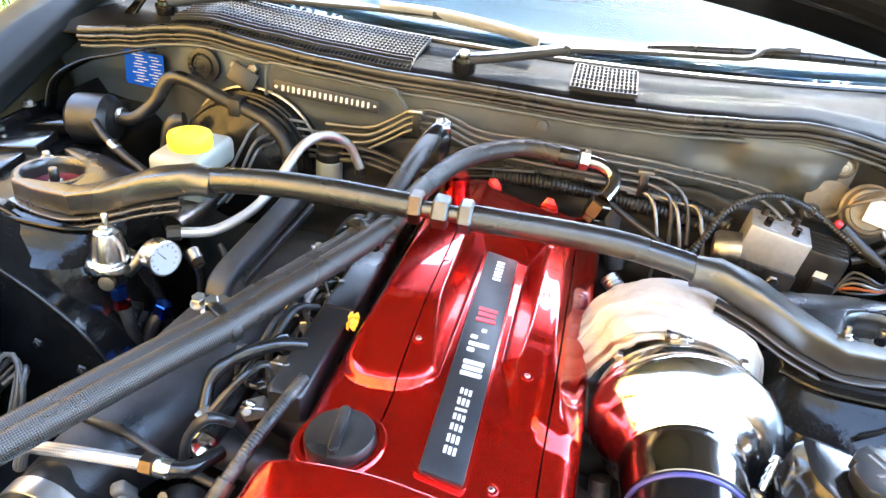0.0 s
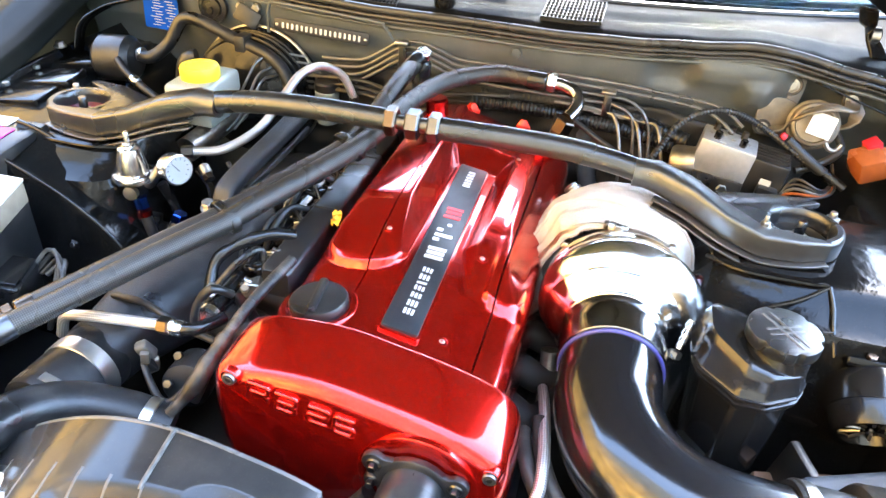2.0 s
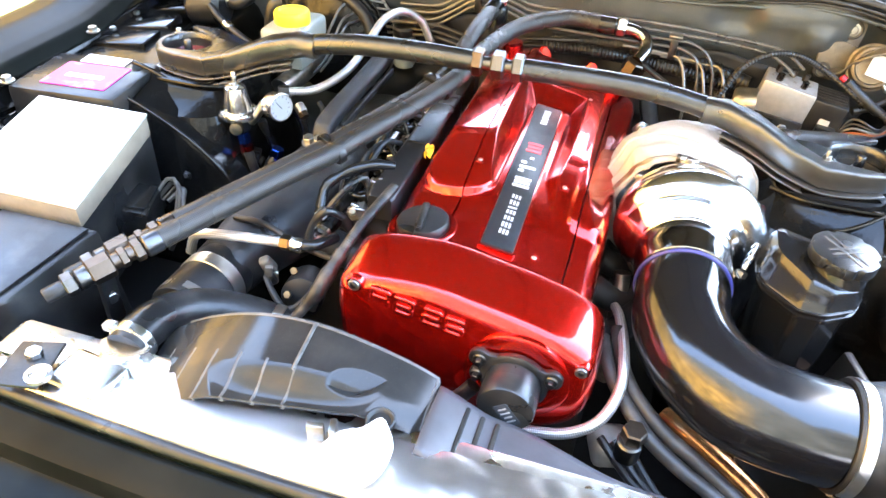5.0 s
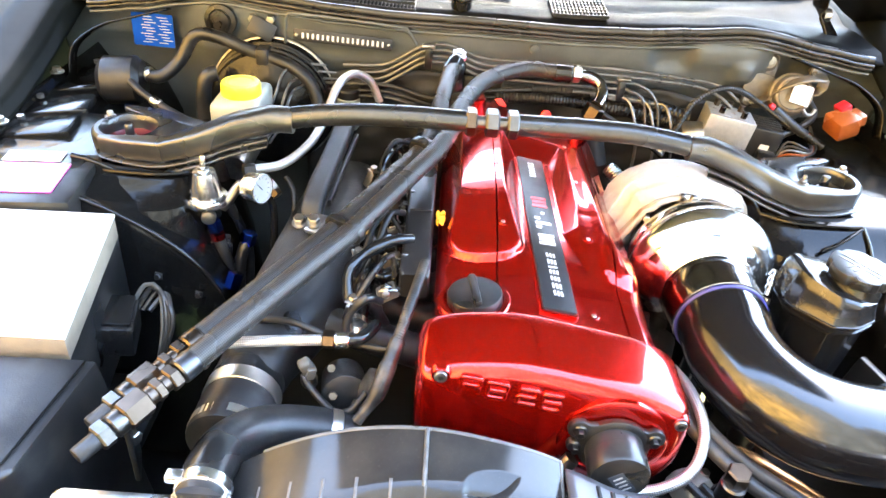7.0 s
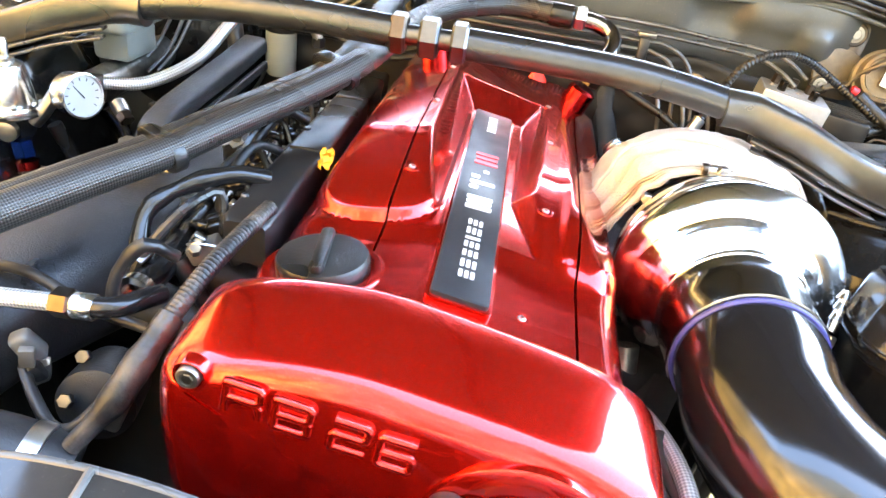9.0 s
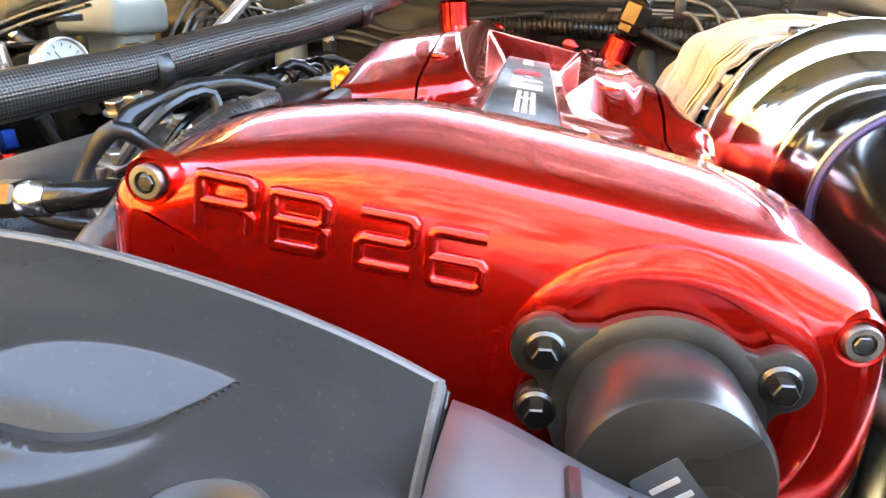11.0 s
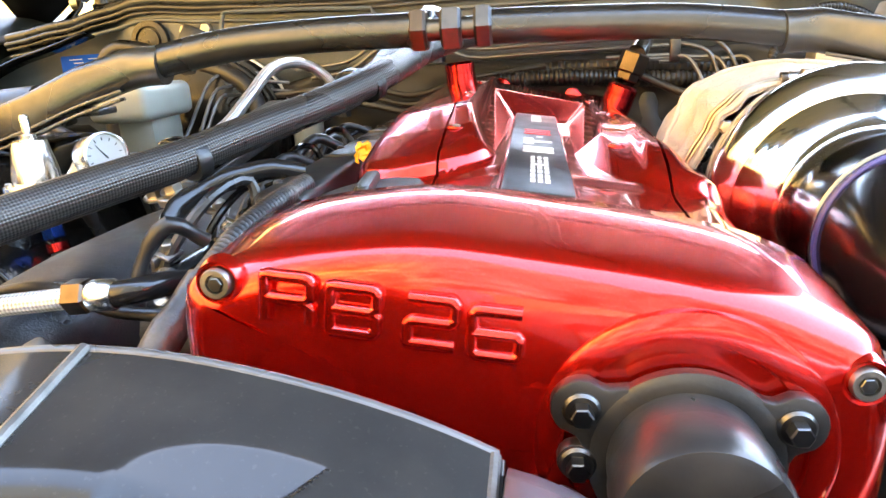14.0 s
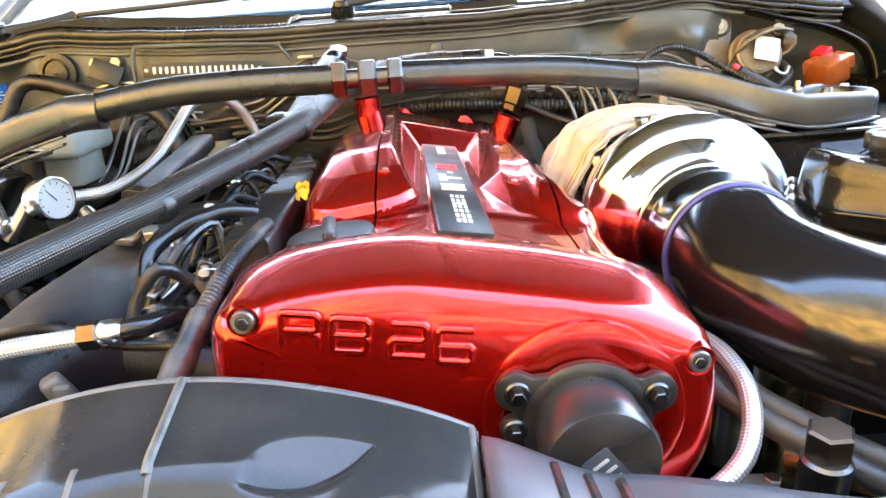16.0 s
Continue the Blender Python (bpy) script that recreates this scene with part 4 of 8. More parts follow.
def engine_lower():
    box("cylinder_head", (-0.012, 0.06, 0.76), (0.25, 0.56, 0.12), PLENUM, engine, "dark cast cylinder head", bevel=0.01)
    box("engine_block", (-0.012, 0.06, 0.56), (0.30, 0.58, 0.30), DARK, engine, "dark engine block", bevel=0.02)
    for sx, sy, sz, ax in ((-0.0985, 0.292, 0.948, (-0.06, 0.0, 1)), (0.0860, 0.292, 0.9105, (0.42, 0.0, 1))):
        lathe("breather_port", V((sx, sy, sz)) - V(ax).normalized() * 0.04, ax, [(0.0185, 0.0), (0.0182, 0.010), (0.0178, 0.014), (0.0175, 0.034), (0.0168, 0.0345), (0.0168, 0.0365), (0.0175, 0.037), (0.0175, 0.044), (0.014, 0.047)], REDMET, engine, "bright red anodised breather port", sides=28)
    for lx, ly, lz in ((-0.0535, 0.354, 0.893), (0.0325, 0.357, 0.876)):
        prism("lifting_lug", [(-0.016, 0), (0.016, 0), (0.013, 0.024), (0.004, 0.036), (-0.006, 0.036), (-0.014, 0.022)], 0, 0.010, RED, engine, bevel=0.002, m=pose(lx, ly, lz, 74, 0, 0))
        lathe("lug_bolt", (lx - 0.001, ly - 0.004, lz + 0.016), (0, -1, 0.28), [(0.0062, 0), (0.0058, 0.003), (0.003, 0.0035), (0.0001, 0.0035)], NUTM, engine, sides=12)


engine_lower()


SENSORM = mat("grey_brown_sensor_case", (0.019, 0.0185, 0.018), 0.28, 0.1, var=0.3, scale=60, bump=0.08, bscale=300, dirt=(0.09, 0.085, 0.075), dirt_amt=0.3)


def cam_sensor():
    c = thing("cam_angle_sensor", "black round cam angle sensor on the timing cover", "sensor")
    p = V((0.0545, -0.300, 0.814))
    d = V((0, -1, 0))
    lathe("mount_ring", p, d, [(0.060, -0.004), (0.060, 0.0008), (0.058, 0.002), (0.048, 0.002), (0.047, 0.0)], RED, c, "red raised ring", sides=56)
    lathe("flange", p, d, [(0.0375, 0.002), (0.0385, 0.004), (0.0385, 0.009), (0.036, 0.0105), (0.0315, 0.0105)], PLASTIC, c, sides=48)
    for bx, bz, r in ((0.0145, 0.837, 0.0125), (0.0945, 0.830, 0.0125), (0.0125, 0.813, 0.0085)):
        q = V((bx - p.x, bz - p.z, 0))
        u = q.normalized()
        n = V((-u.y, u.x, 0))
        root = u * 0.030
        out = [root + n * 0.020, q + n * r * 0.95 - u * 0.004] + [q + (u * math.cos(a) + n * math.sin(a)) * r for a in lin(1.3, -1.3, 9)] + [q - n * r * 0.95 - u * 0.004, root - n * 0.020]
        prism("ear", [(v.x, v.y) for v in out], 0.002, 0.0095, PLASTIC, c, bevel=0.0014, m=axis_m(p, d))
    lathe("sensor_body", p, d, [(0.031, 0.008), (0.031, 0.022), (0.0305, 0.025), (0.0318, 0.0255), (0.0318, 0.046), (0.0302, 0.0495), (0.026, 0.0505), (0.0001, 0.0505)], SENSORM, c, sides=56)
    for bx, bz in ((0.0145, 0.837), (0.0945, 0.830), (0.0125, 0.813)):
        bolt = lathe("bolt", (bx, -0.309, bz), d, [(0.0076, 0), (0.0076, 0.0014), (0.0064, 0.0026), (0.0042, 0.0026)], DKSTEEL, c, sides=20)
        hexnut("hex", (bx, -0.3140, bz), d, 0.0047, 0.007, NUTS, bolt)
    lab = prism("maker_label", rrect(0.017, 0.031, 0.001, 2), 0, 0.0004, GREYRUB, c, "small grey printed label", bevel=0, m=axis_m(p + d * 0.0506, d) @ pose(0.003, -0.006, 0, 0, 0, 38))
    for k in range(4):
        prism("print_bar", rrect(0.012 - 0.002 * (k % 2), 0.002, 0.0003, 1), 0.0004, 0.0007, GREYPRINT, lab, bevel=0, m=axis_m(p + d * 0.0506, d) @ pose(0.003, -0.006, 0, 0, 0, 38) @ pose(0, -0.009 + k * 0.006, 0))
    tube("connector", [(0.012, -0.315, 0.80), (0.002, -0.318, 0.785), (-0.01, -0.315, 0.765)], 0.009, STEEL, c)


cam_sensor()


def strap(name, pts, w, h, material, parent, label=""):
    """A flat bar along a smooth path, its width kept level."""
    path = smooth_path(pts, 0.008)
    rings = []
    sec = rrect(w, h, min(w, h) * 0.3, 3)
    for i, p in enumerate(path):
        t = (path[min(i + 1, len(path) - 1)] - path[max(i - 1, 0)]).normalized()
        sx = t.cross(V((0, 0, 1)))
        sx = sx.normalized() if sx.length > 0.05 else V((1, 0, 0))
        up = sx.cross(t).normalized()
        rings.append([p + sx * a + up * b for a, b in sec])
    return loft(name, rings, material, parent, label)


# ---- strut brace ----
def strut_bar():
    b = thing("strut_brace", "satin black strut tower brace with steel jam nuts", "strut brace")
    zc = 0.990
    tube("tube", [(-0.376, 0.096, 0.9762), (-0.34, 0.097, 0.9835), (-0.28, 0.099, 0.9905), (-0.20, 0.103, 0.9925), (-0.118, 0.1065, 0.991)], 0.0155, SATIN, b, sides=24)
    tube("tube", [(-0.050, 0.110, 0.9895), (0.0, 0.116, 0.988), (0.06, 0.123, 0.9855), (0.125, 0.129, 0.9815), (0.19, 0.131, 0.9725), (0.224, 0.128, 0.9665)], 0.0155, SATIN, b, sides=24)
    tube("threaded_rod", [(-0.12, 0.1065, zc), (-0.045, 0.110, zc)], 0.010, DKSTEEL, b, sides=16)
    for x, mtl in ((-0.1115, NUTM), (-0.0815, NUTS), (-0.0525, NUTS)):
        hexnut("jam_nut", (x, 0.1085, zc), (1, 0.035, 0), 0.0205, 0.016 if x != -0.0815 else 0.019, mtl, b)
    for s in (-1, 1):
        ring_c = V((CX + s * 0.510, 0.113 if s < 0 else 0.120, 0.926))
        xj = -0.376 if s < 0 else 0.224
        zj = 0.9762 if s < 0 else 0.9665
        yj = 0.096 if s < 0 else 0.128
        # arm: round sleeve that turns into a folded box beam passing in front of the tower hole
        rings, low = [], []
        xe = ring_c.x + s * 0.028
        for t, yf, yr, zt, zb, pw in ((-0.07, -0.0185, 0.0185, 0.0185, -0.0185, 2), (0.0, -0.0185, 0.0185, 0.0185, -0.0185, 2), (0.06, -0.0195, 0.0195, 0.019, -0.019, 3), (0.25, -0.022, 0.022, 0.0185, -0.0195, 4), (0.45, -0.024, 0.018, 0.0160, -0.018, 7), (0.65, -0.021, 0.010, 0.0145, -0.017, 7), (0.85, -0.017, 0.006, 0.0140, -0.015, 7), (1.0, -0.006, 0.004, 0.0125, -0.013, 5)):
            q = step01(min(1.0, max(0.0, t) / 0.72))
            x = xj + (xe - xj) * t
            yc = yj + (ring_c.y - 0.036 - yj) * q
            zc2 = zj + (0.9275 - zj) * q
            ring = []
            for i in range(28):
                a = 2 * math.pi * i / 28
                ca, sa = math.cos(a), math.sin(a)
                u, w = math.copysign(abs(ca) ** (2 / pw), ca), math.copysign(abs(sa) ** (2 / pw), sa)
                ring.append(V((x, yc + (yf + yr) / 2 + (yr - yf) / 2 * u, zc2 + (zt + zb) / 2 + (zt - zb) / 2 * w)))
            rings.append(ring)
            if t >= 0:
                low.append(V((x, yc + yf, zc2 + zb)))
        loft("arm", rings, ARMM, b)
        for dz, dy in ((0.0, -0.003), (-0.008, -0.007)):
            strap("folded_flange", [p + V((0, dy, dz)) for p in low[1:]], 0.014, 0.003, ARMM, b)
        # ring round the tower hole, with a rolled lip
        verts, faces = [], []
        n = 56
        prof = ((0.052, -0.014), (0.053, 0.006), (0.0515, 0.0115), (0.048, 0.0142), (0.042, 0.0142), (0.0395, 0.0115), (0.038, 0.004), (0.038, -0.014))
        for i in range(n):
            a = 2 * math.pi * i / n
            for r, z in prof:
                verts.append(ring_c + V((r * 0.97 * math.cos(a), r * 0.90 * math.sin(a), z)))
        m8 = len(prof)
        for i in range(n):
            j = (i + 1) % n
            for k in range(m8):
                q = (k + 1) % m8
                faces.append((i * m8 + k, j * m8 + k, j * m8 + q, i * m8 + q))
        link_mesh("ring_plate", verts, faces, SATIN, b)
        # flat gusset behind the hole, and the bolt tab
        tip = (ring_c.x + s * 0.024, ring_c.y + 0.070)
        out = [(xj + s * 0.05, yj + 0.016), (xj + s * 0.10, yj + 0.040), (tip[0] - s * 0.05, tip[1] - 0.004), (tip[0], tip[1]), (tip[0] + s * 0.006, tip[1] - 0.010), (ring_c.x + s * 0.005, ring_c.y + 0.046), (ring_c.x - s * 0.030, ring_c.y + 0.034), (ring_c.x - s * 0.046, ring_c.y - 0.005), (ring_c.x - s * 0.046, ring_c.y - 0.035), (xj + s * 0.05, yj - 0.016)]
        prism("gusset", out, 0.9335, 0.9405, SATIN, b, bevel=0.0015)
        tabc = (ring_c.x + s * 0.044, ring_c.y + 0.042)
        prism("bolt_tab", resample([(tabc[0] + 0.019 * math.cos(a), tabc[1] + 0.019 * math.sin(a)) for a in lin(0, 5.8, 14)], 30), 0.911, 0.921, SATIN, b, bevel=0.002)
        spots = [(V((tabc[0], tabc[1], 0.921)), 1.0)]
        if s > 0:
            spots.append((V((0.372, 0.092, 0.9405)), 0.6))
        for q, k in spots:
            nut = thing("strut_nut", "zinc-plated flange nut on the strut tower", "nut", "strut tower nuts")
            lathe("flange", q, (0, 0, 1), [(0.013 * k, 0), (0.0125 * k, 0.002), (0.009 * k, 0.003)], ZINC, nut, sides=20)
            hexnut("hex", q + V((0, 0, 0.008 * k)), (0, 0, 1), 0.0095 * k, 0.009 * k, ZINC, nut)
            lathe("stud", q + V((0, 0, 0.012 * k)), (0, 0, 1), [(0.0048 * k, 0), (0.0048 * k, 0.007), (0.004 * k, 0.008)], STEEL, nut, sides=12)
        top = thing("strut_mount", "rubber and steel strut top mount in the tower", "strut mount", "strut mounts")
        lathe("rubber_bush", ring_c + V((0, 0, -0.016)), (0, 0, 1), [(0.0375, 0.0), (0.037, 0.008), (0.034, 0.010), (0.031, 0.003), (0.0305, 0.0006)], PURPLERUB if s < 0 else RUBBER, top, sides=36)
        lathe("cup", ring_c + V((0, 0, -0.016)), (0, 0, 1), [(0.026, 0.0006), (0.024, 0.004), (0.014, 0.005), (0.012, 0.006)], ZINC if s > 0 else STEEL, top, sides=30)
        hexnut("shaft_nut", ring_c + V((0, 0, -0.006)), (0, 0, 1), 0.0105, 0.010, ZINC, top)
        lathe("shaft", ring_c + V((0, 0, -0.004)), (0, 0, 1), [(0.0062, 0), (0.0062, 0.019), (0.005, 0.021)], NUTS, top, sides=14)


PURPLERUB = mat("dark_red_polyurethane", (0.16, 0.015, 0.03), 0.35, 0.0, var=0.2, scale=80)
strut_bar()


# ---- braided hoses ----
def fitting(parent, p, d, r, mtl=STEEL, collar=RUBBER):
    """Hose end: socket, hexagon and neck along d from p."""
    d = V(d).normalized()
    lathe("socket", p, d, [(r * 1.12, 0), (r * 1.15, 0.003), (r * 1.15, 0.018), (r, 0.020)], collar, parent, sides=20)
    hexnut("hex", p + d * 0.027, d, r * 1.12, 0.012, mtl, parent)
    lathe("neck", p + d * 0.033, d, [(r * 0.75, 0), (r * 0.75, 0.008)], mtl, parent, sides=18)
    hexnut("hex", p + d * 0.045, d, r * 1.0, 0.010, mtl, parent)
    lathe("neck", p + d * 0.05, d, [(r * 0.8, 0), (r * 0.8, 0.008)], mtl, parent, sides=18)


HM = [(-0.158, 0.12, 0.950), (-0.203, 0.04, 0.930), (-0.225, 0.0, 0.923), (-0.248, -0.04, 0.915), (-0.271, -0.08, 0.907), (-0.297, -0.12, 0.901), (-0.348, -0.20, 0.888), (-0.403, -0.285, 0.873)]
HT = V(HM[-1]) - V(HM[-2])
HD = V((0.0107, -0.0076, 0.0040))
H1 = [(-0.140, 0.300, 1.000), (-0.150, 0.24, 0.985)] + [V(p) - HD for p in HM[:-1] + [V(HM[-2]) + HT * 0.66]]
H2 = [(0.045, 0.342, 0.988), (-0.02, 0.340, 0.990), (-0.085, 0.29, 0.984), (-0.122, 0.21, 0.972)] + [V(p) + HD for p in HM[:-1] + [V(HM[-2]) + HT * 0.95]]


def oil_hoses():
    a = thing("oil_line", "thick black nylon-braided oil line with bronze fittings", "hose", "braided oil lines")
    tube("hose", H1, 0.0135, NYLON, a, sides=20)
    fitting(a, V(H1[-1]), V(H1[-1]) - V(H1[-2]), 0.0125, NUTM, NUTM)
    lathe("elbow_block", (-0.133, 0.318, 0.985), (0, 0, 1), [(0.015, -0.03), (0.015, 0.012), (0.013, 0.016)], GLOSSPL, a, sides=20)
    tube("elbow", [(-0.133, 0.318, 0.985), (-0.133, 0.318, 1.003), (-0.137, 0.306, 1.006), (-0.146, 0.283, 0.996)], 0.0125, GLOSSPL, a)
    hexnut("hex", (-0.131, 0.316, 1.012), (0.2, -0.3, 1), 0.013, 0.012, ALU, a)
    b = thing("oil_line", "thick black nylon-braided oil line with bronze fittings", "hose", "braided oil lines")
    tube("hose", H2, 0.0135, NYLON, b, sides=20)
    fitting(b, V(H2[-1]), V(H2[-1]) - V(H2[-2]), 0.0125, NUTM, NUTS)
    d = V((1, -0.02, -0.03))
    lathe("socket", V(H2[0]) - V((0.012, 0, 0)), d, [(0.0145, 0), (0.015, 0.003), (0.015, 0.026), (0.013, 0.028)], GLOSSPL, b, sides=22)
    hexnut("hex", V(H2[0]) + V((0.024, 0, 0)), d, 0.015, 0.014, ALU, b)
    tube("elbow", [(0.066, 0.342, 0.987), (0.09, 0.342, 0.985), (0.110, 0.336, 0.976), (0.1135, 0.320, 0.963), (0.104, 0.302, 0.951)], 0.0105, DKCHROME, b, "dark chromed elbow", sides=18)
    hexnut("hex", (0.0985, 0.296, 0.9405), (0.4, 0.05, 1), 0.0165, 0.024, NUTM, b)
    hexnut("hex", (0.0925, 0.294, 0.926), (0.4, 0.02, 1), 0.0135, 0.010, NUTM, b)
    for k, (p, t) in enumerate((((-0.2645, -0.068, 0.9095), (-0.52, -0.84, -0.16)), ((-0.169, 0.10, 0.9455), (-0.5, -0.83, -0.28)))):
        c = thing("hose_separator", "black plastic clamp holding two oil lines", "clamp", "hose clamps")
        m = axis_m(p, t)
        prism("strap", resample([(-0.029, 0.0), (-0.024, 0.012), (-0.013, 0.0155), (0, 0.0145), (0.013, 0.0155), (0.024, 0.012), (0.029, 0.0), (0.024, -0.012), (0.013, -0.0155), (0, -0.0145), (-0.013, -0.0155), (-0.024, -0.012)], 44), -0.006, 0.006, PLASTIC, c, bevel=0.0015, m=m)


oil_hoses()


# ---- turbocharger ----
TC = V((0.217, 0.0, 0.846))      # middle of the compressor
TD = V((0.02, -1, -0.02)).normalized()


TURBOM = mat("mirror_polished_alloy", (0.86, 0.85, 0.83), 0.11, 1.0, var=0.06, scale=40, rvar=0.3, bump=0.05, bscale=40)


def turbo():
    t = thing("turbocharger", "large polished turbocharger compressor", "turbocharger")
    # turned cover: faint uneven rings left by the polishing
    edge = [(0.080, 0), (0.090, 0.005), (0.093, 0.016), (0.0925, 0.034), (0.089, 0.051), (0.082, 0.066), (0.073, 0.079), (0.0645, 0.088), (0.0620, 0.092), (0.060, 0.093)]
    turned = smooth_path([(r, h, 0) for r, h in edge], 0.0011)
    lathe("compressor_cover", TC - TD * 0.035, TD, [(p.x + 0.00016 * noise.noise(V((p.y * 260, 0, 0))) + 0.00007 * noise.noise(V((p.y * 700, 5, 0))), p.y) for p in turned], TURBOM, t, sides=96)
    lathe("inlet_neck", TC - TD * 0.035, TD, [(0.0605, 0.086), (0.0612, 0.088), (0.0605, 0.122), (0.0600, 0.124), (0.0600, 0.147), (0.058, 0.148)], DKCHROME, t, "mirror-polished inlet neck, its dark reflection in the colour", sides=72)
    # volute that grows round the cover and leaves downwards
    pts, rr = [], []
    for i in range(26):
        a = radians(200 - i * 11)
        R = 0.068
        m = axis_m(TC + TD * 0.005, TD)
        pts.append(m @ V((R * math.cos(a), R * math.sin(a), 0)))
        rr.append(0.026 + 0.014 * i / 25)
    tube("volute", pts, rr, CHROME, t, sides=24, step=0.012)
    tube("outlet", [pts[-1], V((0.285, 0.0, 0.80)), V((0.285, 0.0, 0.70)), V((0.27, -0.02, 0.58))], 0.036, CHROME, t, sides=24)
    lathe("backing_plate", TC - TD * 0.048, TD, [(0.084, 0), (0.086, 0.004), (0.086, 0.012), (0.08, 0.014)], STEEL, t, sides=60)
    for i in range(8):
        a = radians(i * 45 + 10)
        q = axis_m(TC - TD * 0.036, TD) @ V((0.089 * math.cos(a), 0.089 * math.sin(a), 0))
        hexnut("cover_bolt", q, TD, 0.006, 0.008, STEEL, t)
    w = thing("wastegate_fitting", "small steel vacuum fitting on the compressor", "fitting")
    tube("stem", [(0.2980, -0.0520, 0.8860), (0.2940, -0.0620, 0.8720), (0.2890, -0.0720, 0.8580)], [0.0034, 0.0046, 0.0046], ALU, w, sides=12)
    for t in (0.15, 0.4, 0.65):
        q = V((0.2980, -0.0520, 0.8860)).lerp(V((0.2890, -0.0720, 0.8580)), t)
        lathe("barb", q, (0.009, 0.020, 0.028), [(0.0058, -0.003), (0.0040, 0.003)], ALU, w, sides=14)
    hexnut("hex", (0.2865, -0.0755, 0.8520), (-0.25, -0.5, -1), 0.0075, 0.009, ZINC, w)
    tube("spring_clip", [(0.2810, -0.0760, 0.8560), (0.2850, -0.0840, 0.8520), (0.2920, -0.0800, 0.8480), (0.2900, -0.0720, 0.8520)], 0.0012, ALU, w, sides=6)


turbo()


def blanket():
    """Quilted heat blanket round the turbine, with folds, thick sewn seams and a tie wire."""
    b = thing("turbo_blanket", "off-white woven heat blanket wrapped round the turbine", "heat blanket")
    m = axis_m(V((0.202, 0.100, 0.846)), V((0.02, -1, 0.0)).normalized())
    prof = [(0.045, -0.088), (0.070, -0.084), (0.088, -0.066), (0.098, -0.04), (0.105, -0.01), (0.106, 0.015), (0.101, 0.040), (0.094, 0.056), (0.084, 0.062)]
    def seam(a):
        return 0.022 + 0.007 * math.sin(2 * a + 0.6) + 0.004 * math.sin(5 * a + 1)
    def P(a, t, up=0.0):
        """A point of the skin at the turn a and the run t from back to front."""
        i = min(int(t * 8), 7)
        rr = prof[i][0] + (prof[i + 1][0] - prof[i][0]) * (t * 8 - i)
        h = prof[i][1] + (prof[i + 1][1] - prof[i][1]) * (t * 8 - i)
        ca, sa = math.cos(a), math.sin(a)
        d = V((ca, sa, h * 12))
        r = rr * (1 + 0.08 * noise.noise(d * 1.6) + 0.024 * noise.noise(V((ca * 3.5, sa * 3.5, h * 60))) + 0.009 * noise.noise(V((ca * 9, sa * 9, h * 130))) + 0.006 * noise.noise(d * 9))
        # gathered folds towards the mouth, a raised hem along the seam and a dip before it
        r += 0.0016 * math.sin(a * 11 + 5 * noise.noise(V((ca * 2, sa * 2, 3)))) * step01((h - 0.012) / 0.04)
        r += 0.0040 * math.exp(-((h - seam(a)) / 0.0045) ** 2) - 0.0028 * math.exp(-((h - seam(a) - 0.012) / 0.006) ** 2)
        r += 0.0010 * abs(noise.noise(V((ca * 6 + h * 30, sa * 6, h * 45)))) * 2 - 0.001
        w = m @ V(((r + up) * ca, (r + up) * sa, h + 0.004 * noise.noise(d * 2.5)))
        if w.z > 0.925:
            w.z = 0.925 + (w.z - 0.925) * 0.55
        return w
    n, rows = 240, 110
    verts = [P(2 * math.pi * k / n, i / (rows - 1)) for i in range(rows) for k in range(n)]
    faces = [(i * n + k, i * n + (k + 1) % n, (i + 1) * n + (k + 1) % n, (i + 1) * n + k) for i in range(rows - 1) for k in range(n)]
    link_mesh("wrap", verts, faces, BLANKET, b)
    def run_at(a):
        h = seam(a)
        return (5 + (h - 0.015) / 0.025) / 8 if h > 0.015 else (4 + (h + 0.01) / 0.025) / 8
    for off, r in ((0.0, 0.0021),):
        tube("stitched_seam", [P(2 * math.pi * k / 90, min(0.99, run_at(2 * math.pi * k / 90) + off), 0.0012) for k in range(91)], r, BLANKET, b, sides=8, jitter=0.35)
    tube("front_hem", [P(2 * math.pi * k / 90, 0.965, 0.0008) for k in range(91)], 0.0030, BLANKET, b, sides=8, jitter=0.3)
    for off in (0.0, 0.0030):
        tube("tie_wire", [P(radians(98 + 8 * i), 0.935, 0.0025 + off) for i in range(14)], 0.0015, ZINC, b, "twin-strand steel tie wire", sides=8)
    ends = [P(radians(q), 0.935, 0.0045) for q in (100, 82)]
    ax = ends[1] - ends[0]
    cr = lathe("crimp", ends[0], ax, [(0.0030, -0.004), (0.0052, -0.003), (0.0052, 0.003), (0.0060, 0.0035), (0.0060, 0.012), (0.0048, 0.0125), (0.0044, 0.024), (0.0026, 0.026)], ALU, b, "bright crimped wire end", sides=18)
    lathe("collar", ends[0] - ax.normalized() * 0.003, ax, [(0.0056, 0), (0.0058, 0.001), (0.0058, 0.004), (0.0054, 0.005)], NUTM, cr, "copper-coloured collar", sides=18)
    a = thing("wastegate_actuator", "dark red-brown actuator can beside the heat blanket", "actuator")
    lathe("can", (0.300, 0.052, 0.872), (0.5, -0.5, -0.8), [(0.0001, -0.004), (0.012, -0.003), (0.017, 0.002), (0.018, 0.018), (0.016, 0.030), (0.012, 0.034), (0.0001, 0.034)], ACTM, a, sides=28)
    hexnut("end_nut", (0.319, 0.033, 0.842), (0.5, -0.5, -0.8), 0.007, 0.010, DKSTEEL, a)


